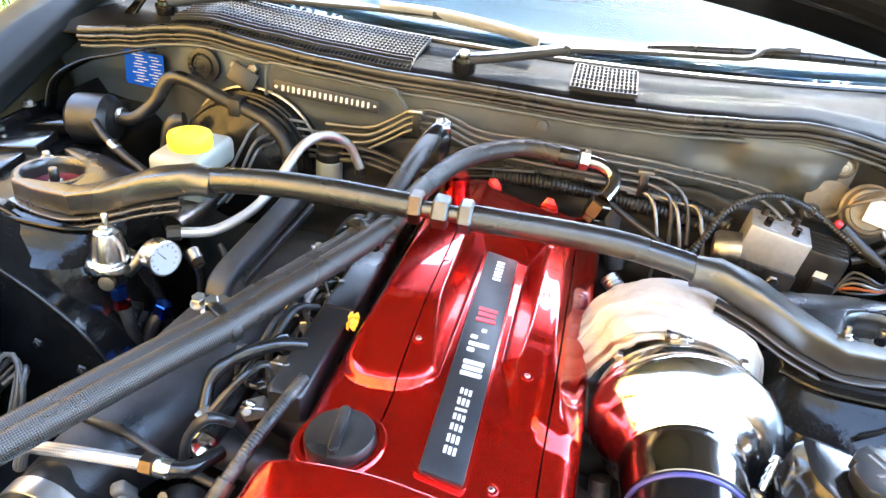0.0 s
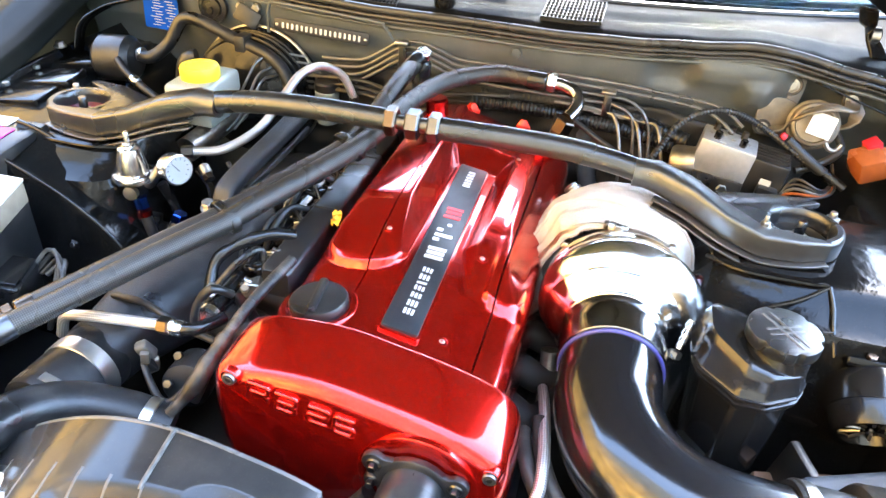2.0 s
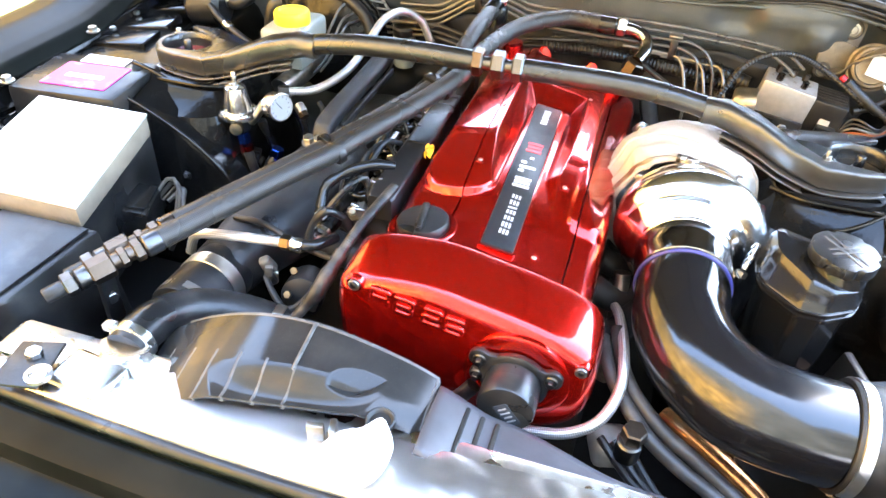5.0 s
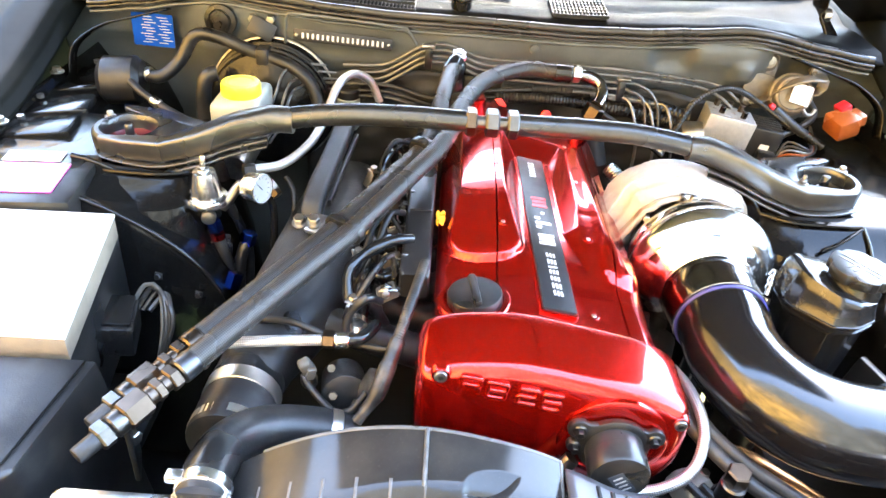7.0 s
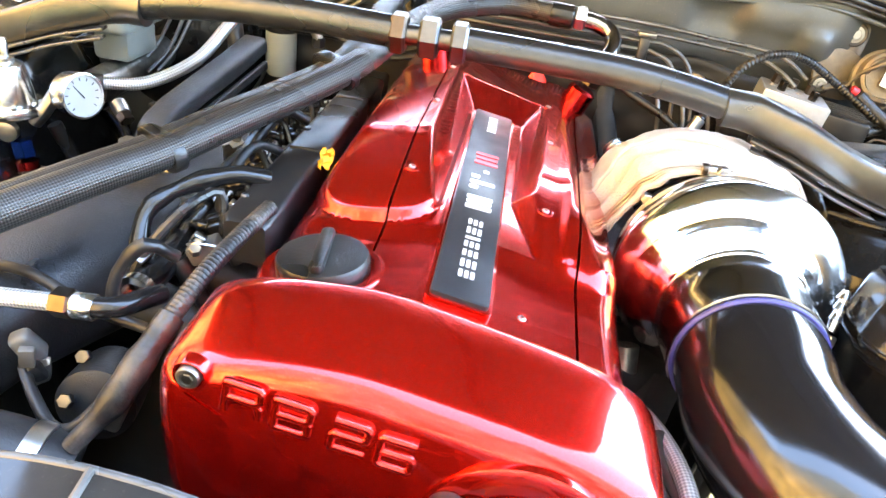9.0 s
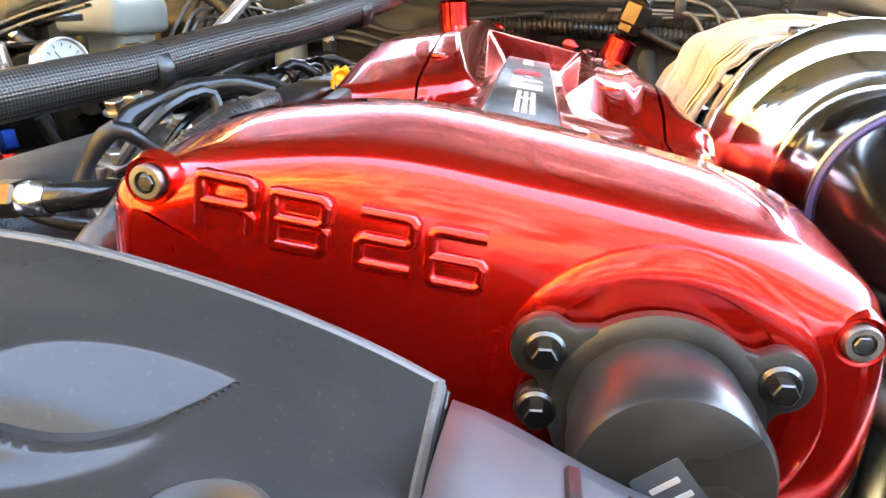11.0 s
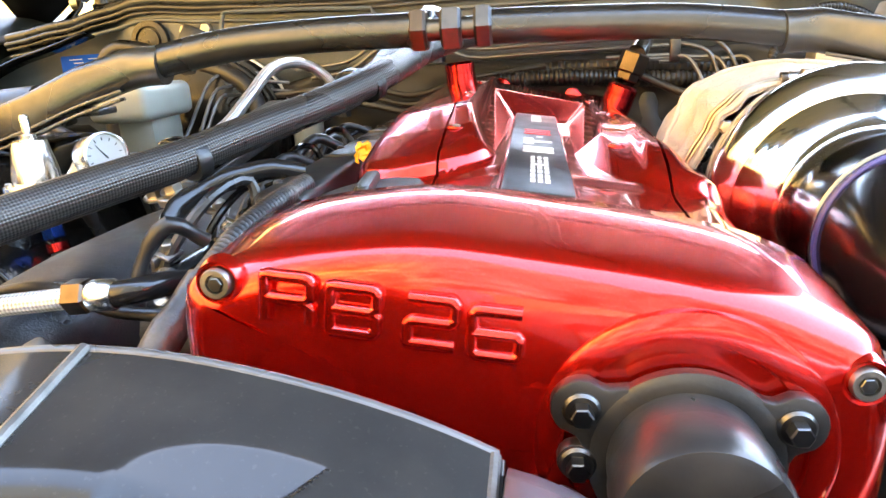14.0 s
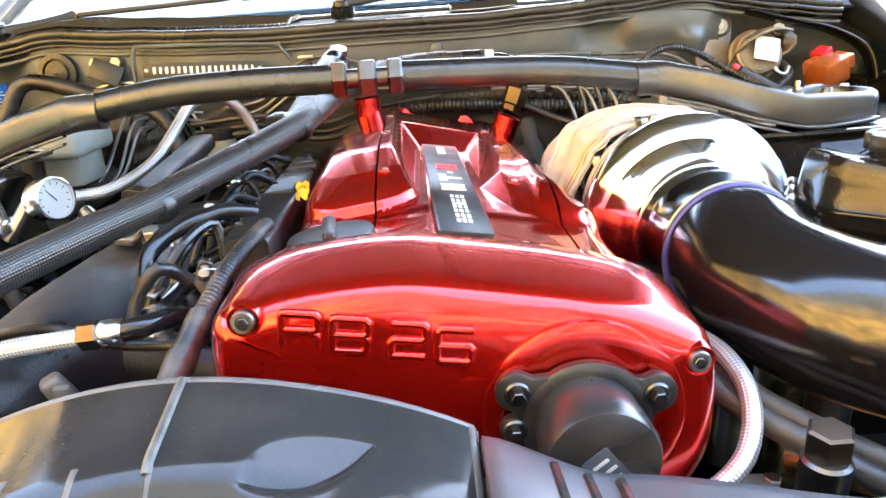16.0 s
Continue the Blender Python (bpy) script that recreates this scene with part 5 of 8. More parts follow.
ACTM = mat("dark_red_brown_enamel", (0.045, 0.010, 0.010), 0.18, 0.0, coat=0.5, var=0.2, scale=60)
blanket()


def intake_pipe():
    p = thing("intake_pipe", "gloss black bent intake pipe with polished clamp bands", "pipe")
    s = TC + TD * 0.108
    path = [s, s + TD * 0.03, V((0.223, -0.175, 0.836)), V((0.243, -0.222, 0.830)), V((0.285, -0.257, 0.824)), V((0.34, -0.270, 0.820)), V((0.42, -0.268, 0.815))]
    tube("pipe", path, 0.056, PIPE, p, sides=48, step=0.006)
    lathe("silicone_edge", s + TD * 0.006, TD, [(0.0570, 0), (0.0582, 0.0005), (0.0584, 0.0035), (0.0572, 0.0045)], PURPLE, p, "thin blue-violet silicone edge", sides=56)
    e = V((0.345, -0.270, 0.8195))
    d = V((1, 0.03, -0.06)).normalized()
    lathe("coupler", e + d * 0.042, d, [(0.060, 0), (0.061, 0.002), (0.061, 0.075), (0.060, 0.077)], RUBBER, p, sides=48)
    lathe("clamp_band", e + d * 0.046, d, [(0.0615, 0), (0.063, 0.001), (0.063, 0.012), (0.0615, 0.013)], ALU, p, sides=48)
    tube("filter_cone", [e + d * 0.10, e + d * 0.16], [0.070, 0.075], RUBBER, p, sides=48, ribs=0.003, pitch=0.009)


intake_pipe()


# ---- radiator side ----
def rim_z(x):
    """Height of the duct's rear rim at x."""
    d = x + 0.155
    return 0.8880 - (2.05 if d > 0 else 2.3) * d * d


def shroud():
    s = thing("fan_shroud", "scuffed grey-black plastic radiator fan shroud", "shroud")
    du, dv = V((0.878, 0.479)), V((-0.479, 0.878))      # along and across the pocket
    def f(x, w):
        deep = 0.105 - 0.045 * step01((x + 0.32) / 0.36)
        y = -0.371 - deep * w + 0.006 * step01((x + 0.10) / 0.1)
        t = deep * w
        # gently sloping crown that rolls over into a flat front apron
        z = rim_z(x) - 0.21 * t
        z = z + (min(0.857, z - 0.003) - z) * step01((w - 0.56) / 0.40)
        # leaf-shaped pocket: a long slope down from the rear and a short steep one up to the front
        q = V((x + 0.103, y + 0.4195))
        u, v = q.dot(du), q.dot(dv)
        k = (u + 0.010) / 0.060
        if 0 < k < 1:
            top = 0.0330 * k ** 0.5 * (1 - k)
            low = -0.0150 * math.sin(math.pi * k) ** 0.8
            z -= max(0.0, soft_min([0.46 * (top - v), 0.95 * (v - low)], 0.0006))
        return (x, y, z)
    xs = lin(-0.325, -0.0135, 400)
    sheet("duct_cover", f, xs, lin(0, 1, 210), SHROUDM, s, thick=0.004)
    tube("rim", [V(f(x, 0.0)) + V((0, 0.001, 0.0026)) for x in lin(-0.30, -0.0145, 30)], 0.0026, RIMM, s, sides=10)
    sheet("rear_skirt", lambda x, w: (x, -0.369 + 0.006 * step01((x + 0.10) / 0.1) + 0.004 * w, f(x, 0)[2] - 0.002 - 0.12 * w), xs, lin(0, 1, 4), SHROUDM, s, thick=0.004)
    tube("seam_ridge", [V(f(-0.146, w)) + V((0, 0, 0.0046)) for w in lin(0, 0.64, 14)], 0.0022, EDGEGREY, s, sides=8)
    tube("seam_ridge", [V(f(-0.0150, w)) + V((0, 0, 0.0036)) for w in lin(0, 0.9, 12)], 0.0022, EDGEGREY, s, sides=8)
    for i in range(6):
        x = -0.295 + i * 0.030
        tube("rib", [V(f(x, w)) + V((0, 0, 0.0012)) for w in lin(0.34 + 0.05 * i, 1, 10)], 0.0034, EDGEGREY, s, sides=10)
    # the cup is coloured near-black so that it looks deep and shaded
    lathe("clip_boss", (-0.05, -0.438, 0.856), (0, 0, 1), [(0.0145, 0), (0.0145, 0.004), (0.0130, 0.0048), (0.0115, 0.004), (0.0100, 0.0012), (0.0001, 0.0010)], DARK, s, sides=32)
    def low(x, w):
        return (x, -0.372 - 0.085 * w - 0.03 * step01((x - 0.05) / 0.15), 0.8485 - 0.028 * step01((x + 0.02) / 0.075) - 0.05 * max(0.0, x - 0.04) + 0.004 * math.sin(w * 3))
    sheet("side_panel", low, lin(-0.0115, 0.30, 40), lin(0, 1, 12), SIDEPAN, s, thick=0.004)
    for i in range(3):
        tube("rib", [V(low(0.022 + 0.016 * i, w)) + V((0, 0, 0.004)) for w in lin(0.1, 0.8, 6)], 0.003, SHROUDM, s, sides=6)


SIDEPAN = mat("grey_side_plastic", (0.055, 0.053, 0.058), 0.36, 0.0, var=0.25, scale=30, bump=0.06, bscale=120, dirt=(0.10, 0.095, 0.09), dirt_amt=0.3, spec=0.5)
# lighter than the shroud: the highlight along the rim is in this grey
RIMM = mat("highlight_pale_rim", (0.075, 0.075, 0.073), 0.30, 0.0, var=0.3, scale=60, bump=0.1, bscale=200)
SHROUDM = mat("scuffed_grey_plastic", (0.020, 0.0197, 0.0195), 0.14, 0.0, var=0.3, scale=22, bump=0.07, bscale=60, dirt=(0.13, 0.115, 0.095), dirt_amt=0.22, spec=0.33, speck=0.03)
shroud()


LATCHWHITE = mat("rough_white_latch", (0.72, 0.71, 0.69), 0.55, 0.0, var=0.12, scale=30, bump=0.3, bscale=120, dirt=(0.4, 0.36, 0.28), dirt_amt=0.3)


def radiator():
    r = thing("radiator", "aluminium radiator with a filler neck", "radiator")
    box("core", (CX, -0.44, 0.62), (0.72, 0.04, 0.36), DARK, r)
    box("top_tank", (CX - 0.02, -0.445, 0.815), (0.74, 0.055, 0.05), ALU, r, bevel=0.01)
    lathe("filler_neck", (-0.345, -0.447, 0.80), (0.05, 0.4, 1), [(0.024, 0.0), (0.024, 0.05), (0.026, 0.052)], ALU, r, sides=28)
    box("tank_end", (-0.352, -0.474, 0.838), (0.070, 0.050, 0.030), ALU, r, bevel=0.007, seg=3, rot=(0, 0, -6))
    prism("side_bracket", [(-0.435, -0.465), (-0.392, -0.452), (-0.378, -0.512), (-0.425, -0.522)], 0.855, 0.859, RUBBER, r, "dark brown bracket plate", bevel=0.001)
    lathe("bracket_bush", (-0.385, -0.499, 0.859), (0, 0, 1), [(0.013, 0), (0.013, 0.004), (0.009, 0.005), (0.006, 0.002), (0.0001, 0.002)], ALU, r, sides=24)
    hexnut("bracket_bolt", (-0.408, -0.478, 0.863), (0, 0, 1), 0.0085, 0.008, ALU, r)
    c = thing("hood_latch", "bright white-topped latch beside the fan shroud", "latch")
    prism("latch_plate", resample([(-0.034, -0.030), (-0.012, -0.036), (0.016, -0.033), (0.032, -0.010), (0.028, 0.022), (0.010, 0.040), (0.000, 0.044), (-0.010, 0.024), (-0.026, 0.010)], 54), 0, 0.012, LATCHWHITE, c, bevel=0.004, m=pose(-0.058, -0.482, 0.854, 4, -4, -14))
    box("striker", (-0.056, -0.480, 0.869), (0.036, 0.020, 0.010), LATCHWHITE, c, bevel=0.004, rot=(6, 0, -30))
    box("tab", (-0.102, -0.470, 0.858), (0.016, 0.006, 0.022), ZINC, c, bevel=0.001, rot=(0, 0, 12))
    box("tab", (-0.086, -0.466, 0.860), (0.006, 0.016, 0.020), ZINC, c, bevel=0.001, rot=(0, 0, 12))


radiator()


# ---- intake side ----
BANDM = mat("brushed_band_steel", (0.80, 0.78, 0.74), 0.36, 1.0, var=0.12, scale=60, bump=0.1, bscale=400)


def plenum():
    p = thing("intake_plenum", "dark grey cast intake plenum", "plenum")
    def sec(y, cx, cz, hw, hh):
        return [V((cx + hw * math.copysign(abs(math.cos(a)) ** 0.7, math.cos(a)), y, cz + hh * math.copysign(abs(math.sin(a)) ** 0.7, math.sin(a)))) for a in [2 * math.pi * i / 32 for i in range(32)]]
    rings = [sec(0.26, -0.30, 0.80, 0.02, 0.02), sec(0.25, -0.30, 0.80, 0.045, 0.04), sec(0.20, -0.305, 0.80, 0.055, 0.05), sec(0.0, -0.315, 0.80, 0.062, 0.055), sec(-0.10, -0.325, 0.80, 0.062, 0.052), sec(-0.16, -0.337, 0.80, 0.050, 0.046), sec(-0.20, -0.348, 0.795, 0.041, 0.040), sec(-0.235, -0.356, 0.79, 0.038, 0.038)]
    loft("chamber", rings, PLENUM, p)
    for i in range(6):
        y = -0.12 + i * 0.072
        tube("runner", [(-0.29, y, 0.80), (-0.24, y, 0.785), (-0.18, y, 0.765), (-0.13, y, 0.75)], 0.023, PLENUM, p)
    lathe("throttle_pipe", (-0.356, -0.235, 0.79), (-0.03, -1, 0.02), [(0.038, 0), (0.038, 0.05)], PLENUM, p, sides=36)
    q = thing("charge_hose", "black rubber charge pipe elbow with steel clamps", "hose")
    lathe("sleeve", (-0.355, -0.222, 0.79), (-0.03, -1, 0.02), [(0.041, 0), (0.042, 0.003), (0.042, 0.095), (0.041, 0.098)], RUBBER, q, sides=36)
    lathe("clamp_band", (-0.3555, -0.243, 0.79), (-0.03, -1, 0.02), [(0.042, 0), (0.0435, 0.001), (0.0435, 0.020), (0.042, 0.021)], BANDM, q, sides=40)
    lathe("clamp_band", (-0.357, -0.300, 0.79), (-0.03, -1, 0.02), [(0.042, 0), (0.0435, 0.001), (0.0435, 0.012), (0.042, 0.013)], BANDM, q, sides=40)
    u = thing("radiator_hose", "black rubber upper radiator hose", "hose")
    tube("hose", [(-0.225, -0.285, 0.775), (-0.27, -0.292, 0.792), (-0.315, -0.312, 0.810), (-0.34, -0.345, 0.825), (-0.348, -0.385, 0.835), (-0.347, -0.425, 0.835)], 0.024, RUBBER, u, sides=28)
    for pt, d in (((-0.347, -0.405, 0.836), (0, -1, 0)), ((-0.242, -0.287, 0.781), (-1, -0.1, 0.3))):
        lathe("clamp", pt, d, [(0.0245, 0), (0.026, 0.001), (0.026, 0.012), (0.0245, 0.013)], ALU, u, sides=30)
    box("clamp_screw", (-0.372, -0.41, 0.85), (0.016, 0.012, 0.010), ALU, u, bevel=0.002)


plenum()


DUSTLOOM = mat("dusty_loom_tape", (0.011, 0.0105, 0.010), 0.42, 0.0, var=0.35, scale=90, bump=0.35, bscale=260, dirt=(0.17, 0.145, 0.12), dirt_amt=0.55)


def coil_rail():
    """Black ribbed coil pack rail beside the intake cam cover."""
    c = thing("coil_rail", "long black plastic coil pack cover", "engine cover")
    rings = []
    for y, k in ((-0.128, 0.86), (-0.122, 1.0), (0.30, 1.0), (0.306, 0.86)):
        hw, h = 0.019 * k, 0.020 * k
        pts = rrect(hw * 2, h * 2, 0.005, 3)
        rings.append([V((-0.172 + a, y, 0.872 + b)) for a, b in pts])
    loft("cover", rings, PLASTIC, c)
    for i in range(2):
        box("rib", (-0.172, 0.02 + i * 0.16, 0.8925), (0.030, 0.004, 0.003), PLASTIC, c, bevel=0.001)
    for i in range(3):
        lathe("screw", (-0.186, -0.09 + i * 0.16, 0.891), (0, 0, 1), [(0.0035, 0), (0.0035, 0.002), (0.0025, 0.003)], DKSTEEL, c, sides=12)
    h = thing("engine_harness", "corrugated black wiring loom running to the timing cover", "wiring loom")
    tube("conduit", [(-0.160, -0.105, 0.894), (-0.168, -0.15, 0.889), (-0.176, -0.188, 0.880), (-0.186, -0.225, 0.862)], 0.0066, DUSTLOOM, h, ribs=0.0003, pitch=0.0034)
    tube("taped_end", [(-0.184, -0.220, 0.865), (-0.193, -0.245, 0.846), (-0.203, -0.268, 0.825), (-0.222, -0.285, 0.80)], [0.0085, 0.0100, 0.0092, 0.006], DUSTLOOM, h, jitter=0.35)
    w = thing("coil_wire", "taped black wire looping to the coil rail", "wire")
    tube("wire", [(-0.180, -0.055, 0.893), (-0.198, -0.068, 0.899), (-0.222, -0.084, 0.896), (-0.246, -0.106, 0.887), (-0.254, -0.122, 0.876), (-0.250, -0.142, 0.855)], 0.0075, GLOSSPL, w, jitter=0.3)


coil_rail()


def fuel_side():
    f = thing("fuel_regulator", "bright adjustable fuel pressure regulator", "regulator")
    p = V((-0.472, 0.036, 0.868))
    lathe("lower_block", p + V((0, 0, -0.022)), (0, 0, 1), [(0.016, 0), (0.018, 0.004), (0.018, 0.020), (0.024, 0.022)], GLOSSPL, f, "black lower block", sides=8)
    lathe("diaphragm", p, (0, 0, 1), [(0.026, 0), (0.030, 0.003), (0.030, 0.009), (0.0285, 0.012), (0.024, 0.013)], FPRM, f, sides=40)
    lathe("bonnet", p + V((0, 0, 0.013)), (0, 0, 1), [(0.0215, 0), (0.0205, 0.010), (0.0160, 0.033), (0.0150, 0.037), (0.009, 0.039)], FPRM, f, sides=36)
    lathe("adjuster", p + V((0, 0, 0.05)), (0, 0, 1), [(0.008, 0), (0.008, 0.006), (0.0042, 0.007), (0.0042, 0.022), (0.003, 0.024)], ALU, f, sides=16)
    for i in range(5):
        a = radians(i * 72 + 20)
        lathe("bolt", p + V((0.0255 * math.cos(a), 0.0255 * math.sin(a), 0.010)), (0, 0, 1), [(0.003, 0), (0.003, 0.004), (0.002, 0.005)], STEEL, f, sides=10)
    lathe("front_plug", p + V((0.006, -0.018, -0.010)), (0.2, -1, 0), [(0.010, 0), (0.010, 0.008), (0.006, 0.009), (0.0001, 0.009)], ZINC, f, "brass-coloured plug", sides=14)
    hexnut("side_plug", p + V((-0.028, -0.012, -0.012)), (-1, -0.4, 0), 0.009, 0.018, ALU, f)
    hexnut("lower_fitting", p + V((0.008, -0.006, -0.034)), (0.2, -0.1, -1), 0.0105, 0.018, BLUEMET, f, "blue anodised fitting")
    lathe("lower_ring", p + V((0.011, -0.008, -0.046)), (0.2, -0.1, -1), [(0.0105, 0), (0.0105, 0.008), (0.009, 0.009)], REDMET, f, "red anodised ring", sides=20)
    tube("return_hose", [p + V((0.013, -0.009, -0.054)), p + V((0.022, -0.01, -0.09)), p + V((0.03, 0.0, -0.16))], 0.008, RUBBER, f)
    g = thing("pressure_gauge", "small round pressure gauge with a pale dial", "gauge")
    d = V((0.90, -0.42, 0.12)).normalized()
    q = V((-0.4120, 0.0375, 0.8990))
    lathe("case", q, d, [(0.0195, 0), (0.0205, 0.002), (0.0205, 0.018), (0.0218, 0.0185), (0.0218, 0.024), (0.0200, 0.0245), (0.0197, 0.0190)], FPRM, g, sides=40)
    dial = lathe("dial", q + d * 0.0205, d, [(0.0196, 0), (0.0196, 0.0005), (0.0001, 0.0005)], DIAL, g, sides=36)
    m = axis_m(q + d * 0.0212, d)
    prism("needle", [(-0.0008, -0.003), (0.0008, -0.003), (0.0003, 0.013), (-0.0003, 0.013)], 0, 0.0004, PLASTIC, dial, bevel=0, m=m @ pose(0, 0, 0, 0, 0, 35))
    for i in range(11):
        a = radians(225 - 27 * i)
        prism("tick", rrect(0.0009, 0.003, 0.0002, 1), 0, 0.0003, PLASTIC, dial, bevel=0, m=m @ pose(0.0155 * math.cos(a), 0.0155 * math.sin(a), 0, 0, 0, math.degrees(a) - 90))
    tube("stem", [q - d * 0.002, q - d * 0.016, p + V((0.030, 0.002, 0.006)), p + V((0.020, 0.0, -0.006))], 0.007, ZINC, g)
    s = thing("fuel_line", "bright steel-braided fuel line arching over the brace", "hose", "steel-braided lines")
    tube("hose", [(-0.424, 0.112, 0.885), (-0.385, 0.135, 0.886), (-0.35, 0.18, 0.905), (-0.333, 0.225, 0.935), (-0.322, 0.275, 0.962), (-0.303, 0.318, 0.966), (-0.278, 0.345, 0.945), (-0.262, 0.355, 0.905)], 0.0069, STEELBRAID, s, sides=16)
    hexnut("end_fitting", (-0.43, 0.108, 0.885), (-1, -0.5, 0), 0.010, 0.018, PLASTIC, s)
    hexnut("end_fitting", (-0.262, 0.356, 0.900), (0, 0, -1), 0.009, 0.014, PLASTIC, s)
    r = thing("fuel_line", "bright steel-braided fuel line with a steel hose end", "hose", "steel-braided lines")
    tube("hose", [(-0.41, -0.215, 0.80), (-0.395, -0.218, 0.832), (-0.370, -0.220, 0.843), (-0.32, -0.219, 0.850), (-0.27, -0.217, 0.854)], 0.0064, STEELBRAID, r, sides=16)
    hexnut("hex", (-0.262, -0.2165, 0.855), (1, 0, 0.05), 0.0105, 0.014, NUTM, r)
    lathe("socket", (-0.255, -0.2165, 0.855), (1, 0, 0.05), [(0.0085, 0), (0.0095, 0.002), (0.0095, 0.014), (0.008, 0.016)], CHROME, r, sides=18)
    tube("elbow", [(-0.242, -0.2165, 0.856), (-0.228, -0.214, 0.857), (-0.218, -0.200, 0.856), (-0.213, -0.18, 0.85)], 0.0075, GLOSSPL, r)


fuel_side()


def brake_side():
    b = thing("brake_reservoir", "milky brake fluid reservoir with a bright yellow cap", "reservoir")
    box("tank", (-0.466, 0.2265, 0.937), (0.074, 0.110, 0.040), WHITEPL, b, bevel=0.010, seg=3)
    box("tank_foot", (-0.464, 0.2335, 0.902), (0.046, 0.070, 0.046), WHITEPL, b, bevel=0.008)
    lathe("cap", (-0.465, 0.2215, 0.9550), (0, 0, 1), [(0.029, 0), (0.0305, 0.002), (0.0305, 0.017), (0.0285, 0.021), (0.022, 0.022), (0.020, 0.020), (0.0001, 0.020)], YELLOW, b, "bright yellow screw cap", sides=44)
    m = thing("brake_booster", "round dark brake booster on the firewall", "brake booster")
    lathe("shell", (-0.455, 0.405, 0.875), (0, -1, 0.06), [(0.105, -0.02), (0.112, 0.0), (0.115, 0.010), (0.112, 0.016), (0.108, 0.022), (0.106, 0.045), (0.098, 0.065), (0.06, 0.082), (0.03, 0.088), (0.0001, 0.088)], CHASSIS, m, sides=56)
    lathe("rim", (-0.455, 0.398, 0.875), (0, -1, 0.06), [(0.112, 0), (0.1155, 0.002), (0.1155, 0.007), (0.111, 0.009)], STEEL, m, sides=56)
    for rr, hh in ((0.1085, 0.030), (0.1075, 0.040), (0.104, 0.052)):
        lathe("pressed_ring", V((-0.455, 0.405, 0.875)) + V((0, -1, 0.06)).normalized() * hh, (0, -1, 0.06), [(rr - 0.003, -0.002), (rr + 0.0005, -0.001), (rr + 0.0015, 0.001), (rr - 0.003, 0.003)], CHASSIS, m, sides=56)
    tube("master_cylinder", [(-0.462, 0.325, 0.865), (-0.466, 0.2, 0.858), (-0.468, 0.16, 0.857)], 0.020, STEEL, m)
    c = thing("clutch_reservoir", "small milky clutch fluid reservoir with a black cap", "reservoir")
    lathe("tank", (-0.320, 0.376, 0.872), (0, 0, 1), [(0.018, -0.03), (0.021, -0.024), (0.021, 0.028), (0.019, 0.03)], WHITEPL, c, sides=30)
    lathe("cap", (-0.320, 0.376, 0.902), (0, 0, 1), [(0.0205, 0), (0.0215, 0.002), (0.0215, 0.013), (0.019, 0.016), (0.0001, 0.016)], PLASTIC, c, sides=30)
    h = thing("vacuum_hose", "thick black vacuum hose along the firewall", "hose")
    tube("hose", [(-0.665, 0.335, 0.93), (-0.63, 0.33, 0.93), (-0.60, 0.345, 0.955), (-0.575, 0.355, 0.995), (-0.54, 0.355, 0.998), (-0.47, 0.352, 0.975), (-0.41, 0.345, 0.958), (-0.375, 0.335, 0.93), (-0.36, 0.32, 0.88)], 0.011, RUBBER, h)
    box("hose_clip", (-0.46, 0.352, 0.973), (0.020, 0.030, 0.028), PLASTIC, h, bevel=0.003)
    lathe("clamp", (-0.657, 0.334, 0.93), (1, 0, 0), [(0.0115, 0), (0.0125, 0.001), (0.0125, 0.008), (0.0115, 0.009)], ALU, h, sides=20)
    v = thing("vacuum_canister", "black round vacuum canister beside the fender", "canister")
    lathe("can", (-0.70, 0.325, 0.92), (1, 0.1, 0.05), [(0.030, -0.03), (0.040, -0.02), (0.040, 0.03), (0.030, 0.04), (0.012, 0.042)], PLASTIC, v, sides=36)
    h2 = thing("clutch_hose", "short black hose beside the booster", "hose")
    tube("hose", [(-0.555, 0.30, 0.86), (-0.553, 0.305, 0.92), (-0.545, 0.31, 0.945), (-0.53, 0.315, 0.95)], 0.013, RUBBER, h2)


brake_side()


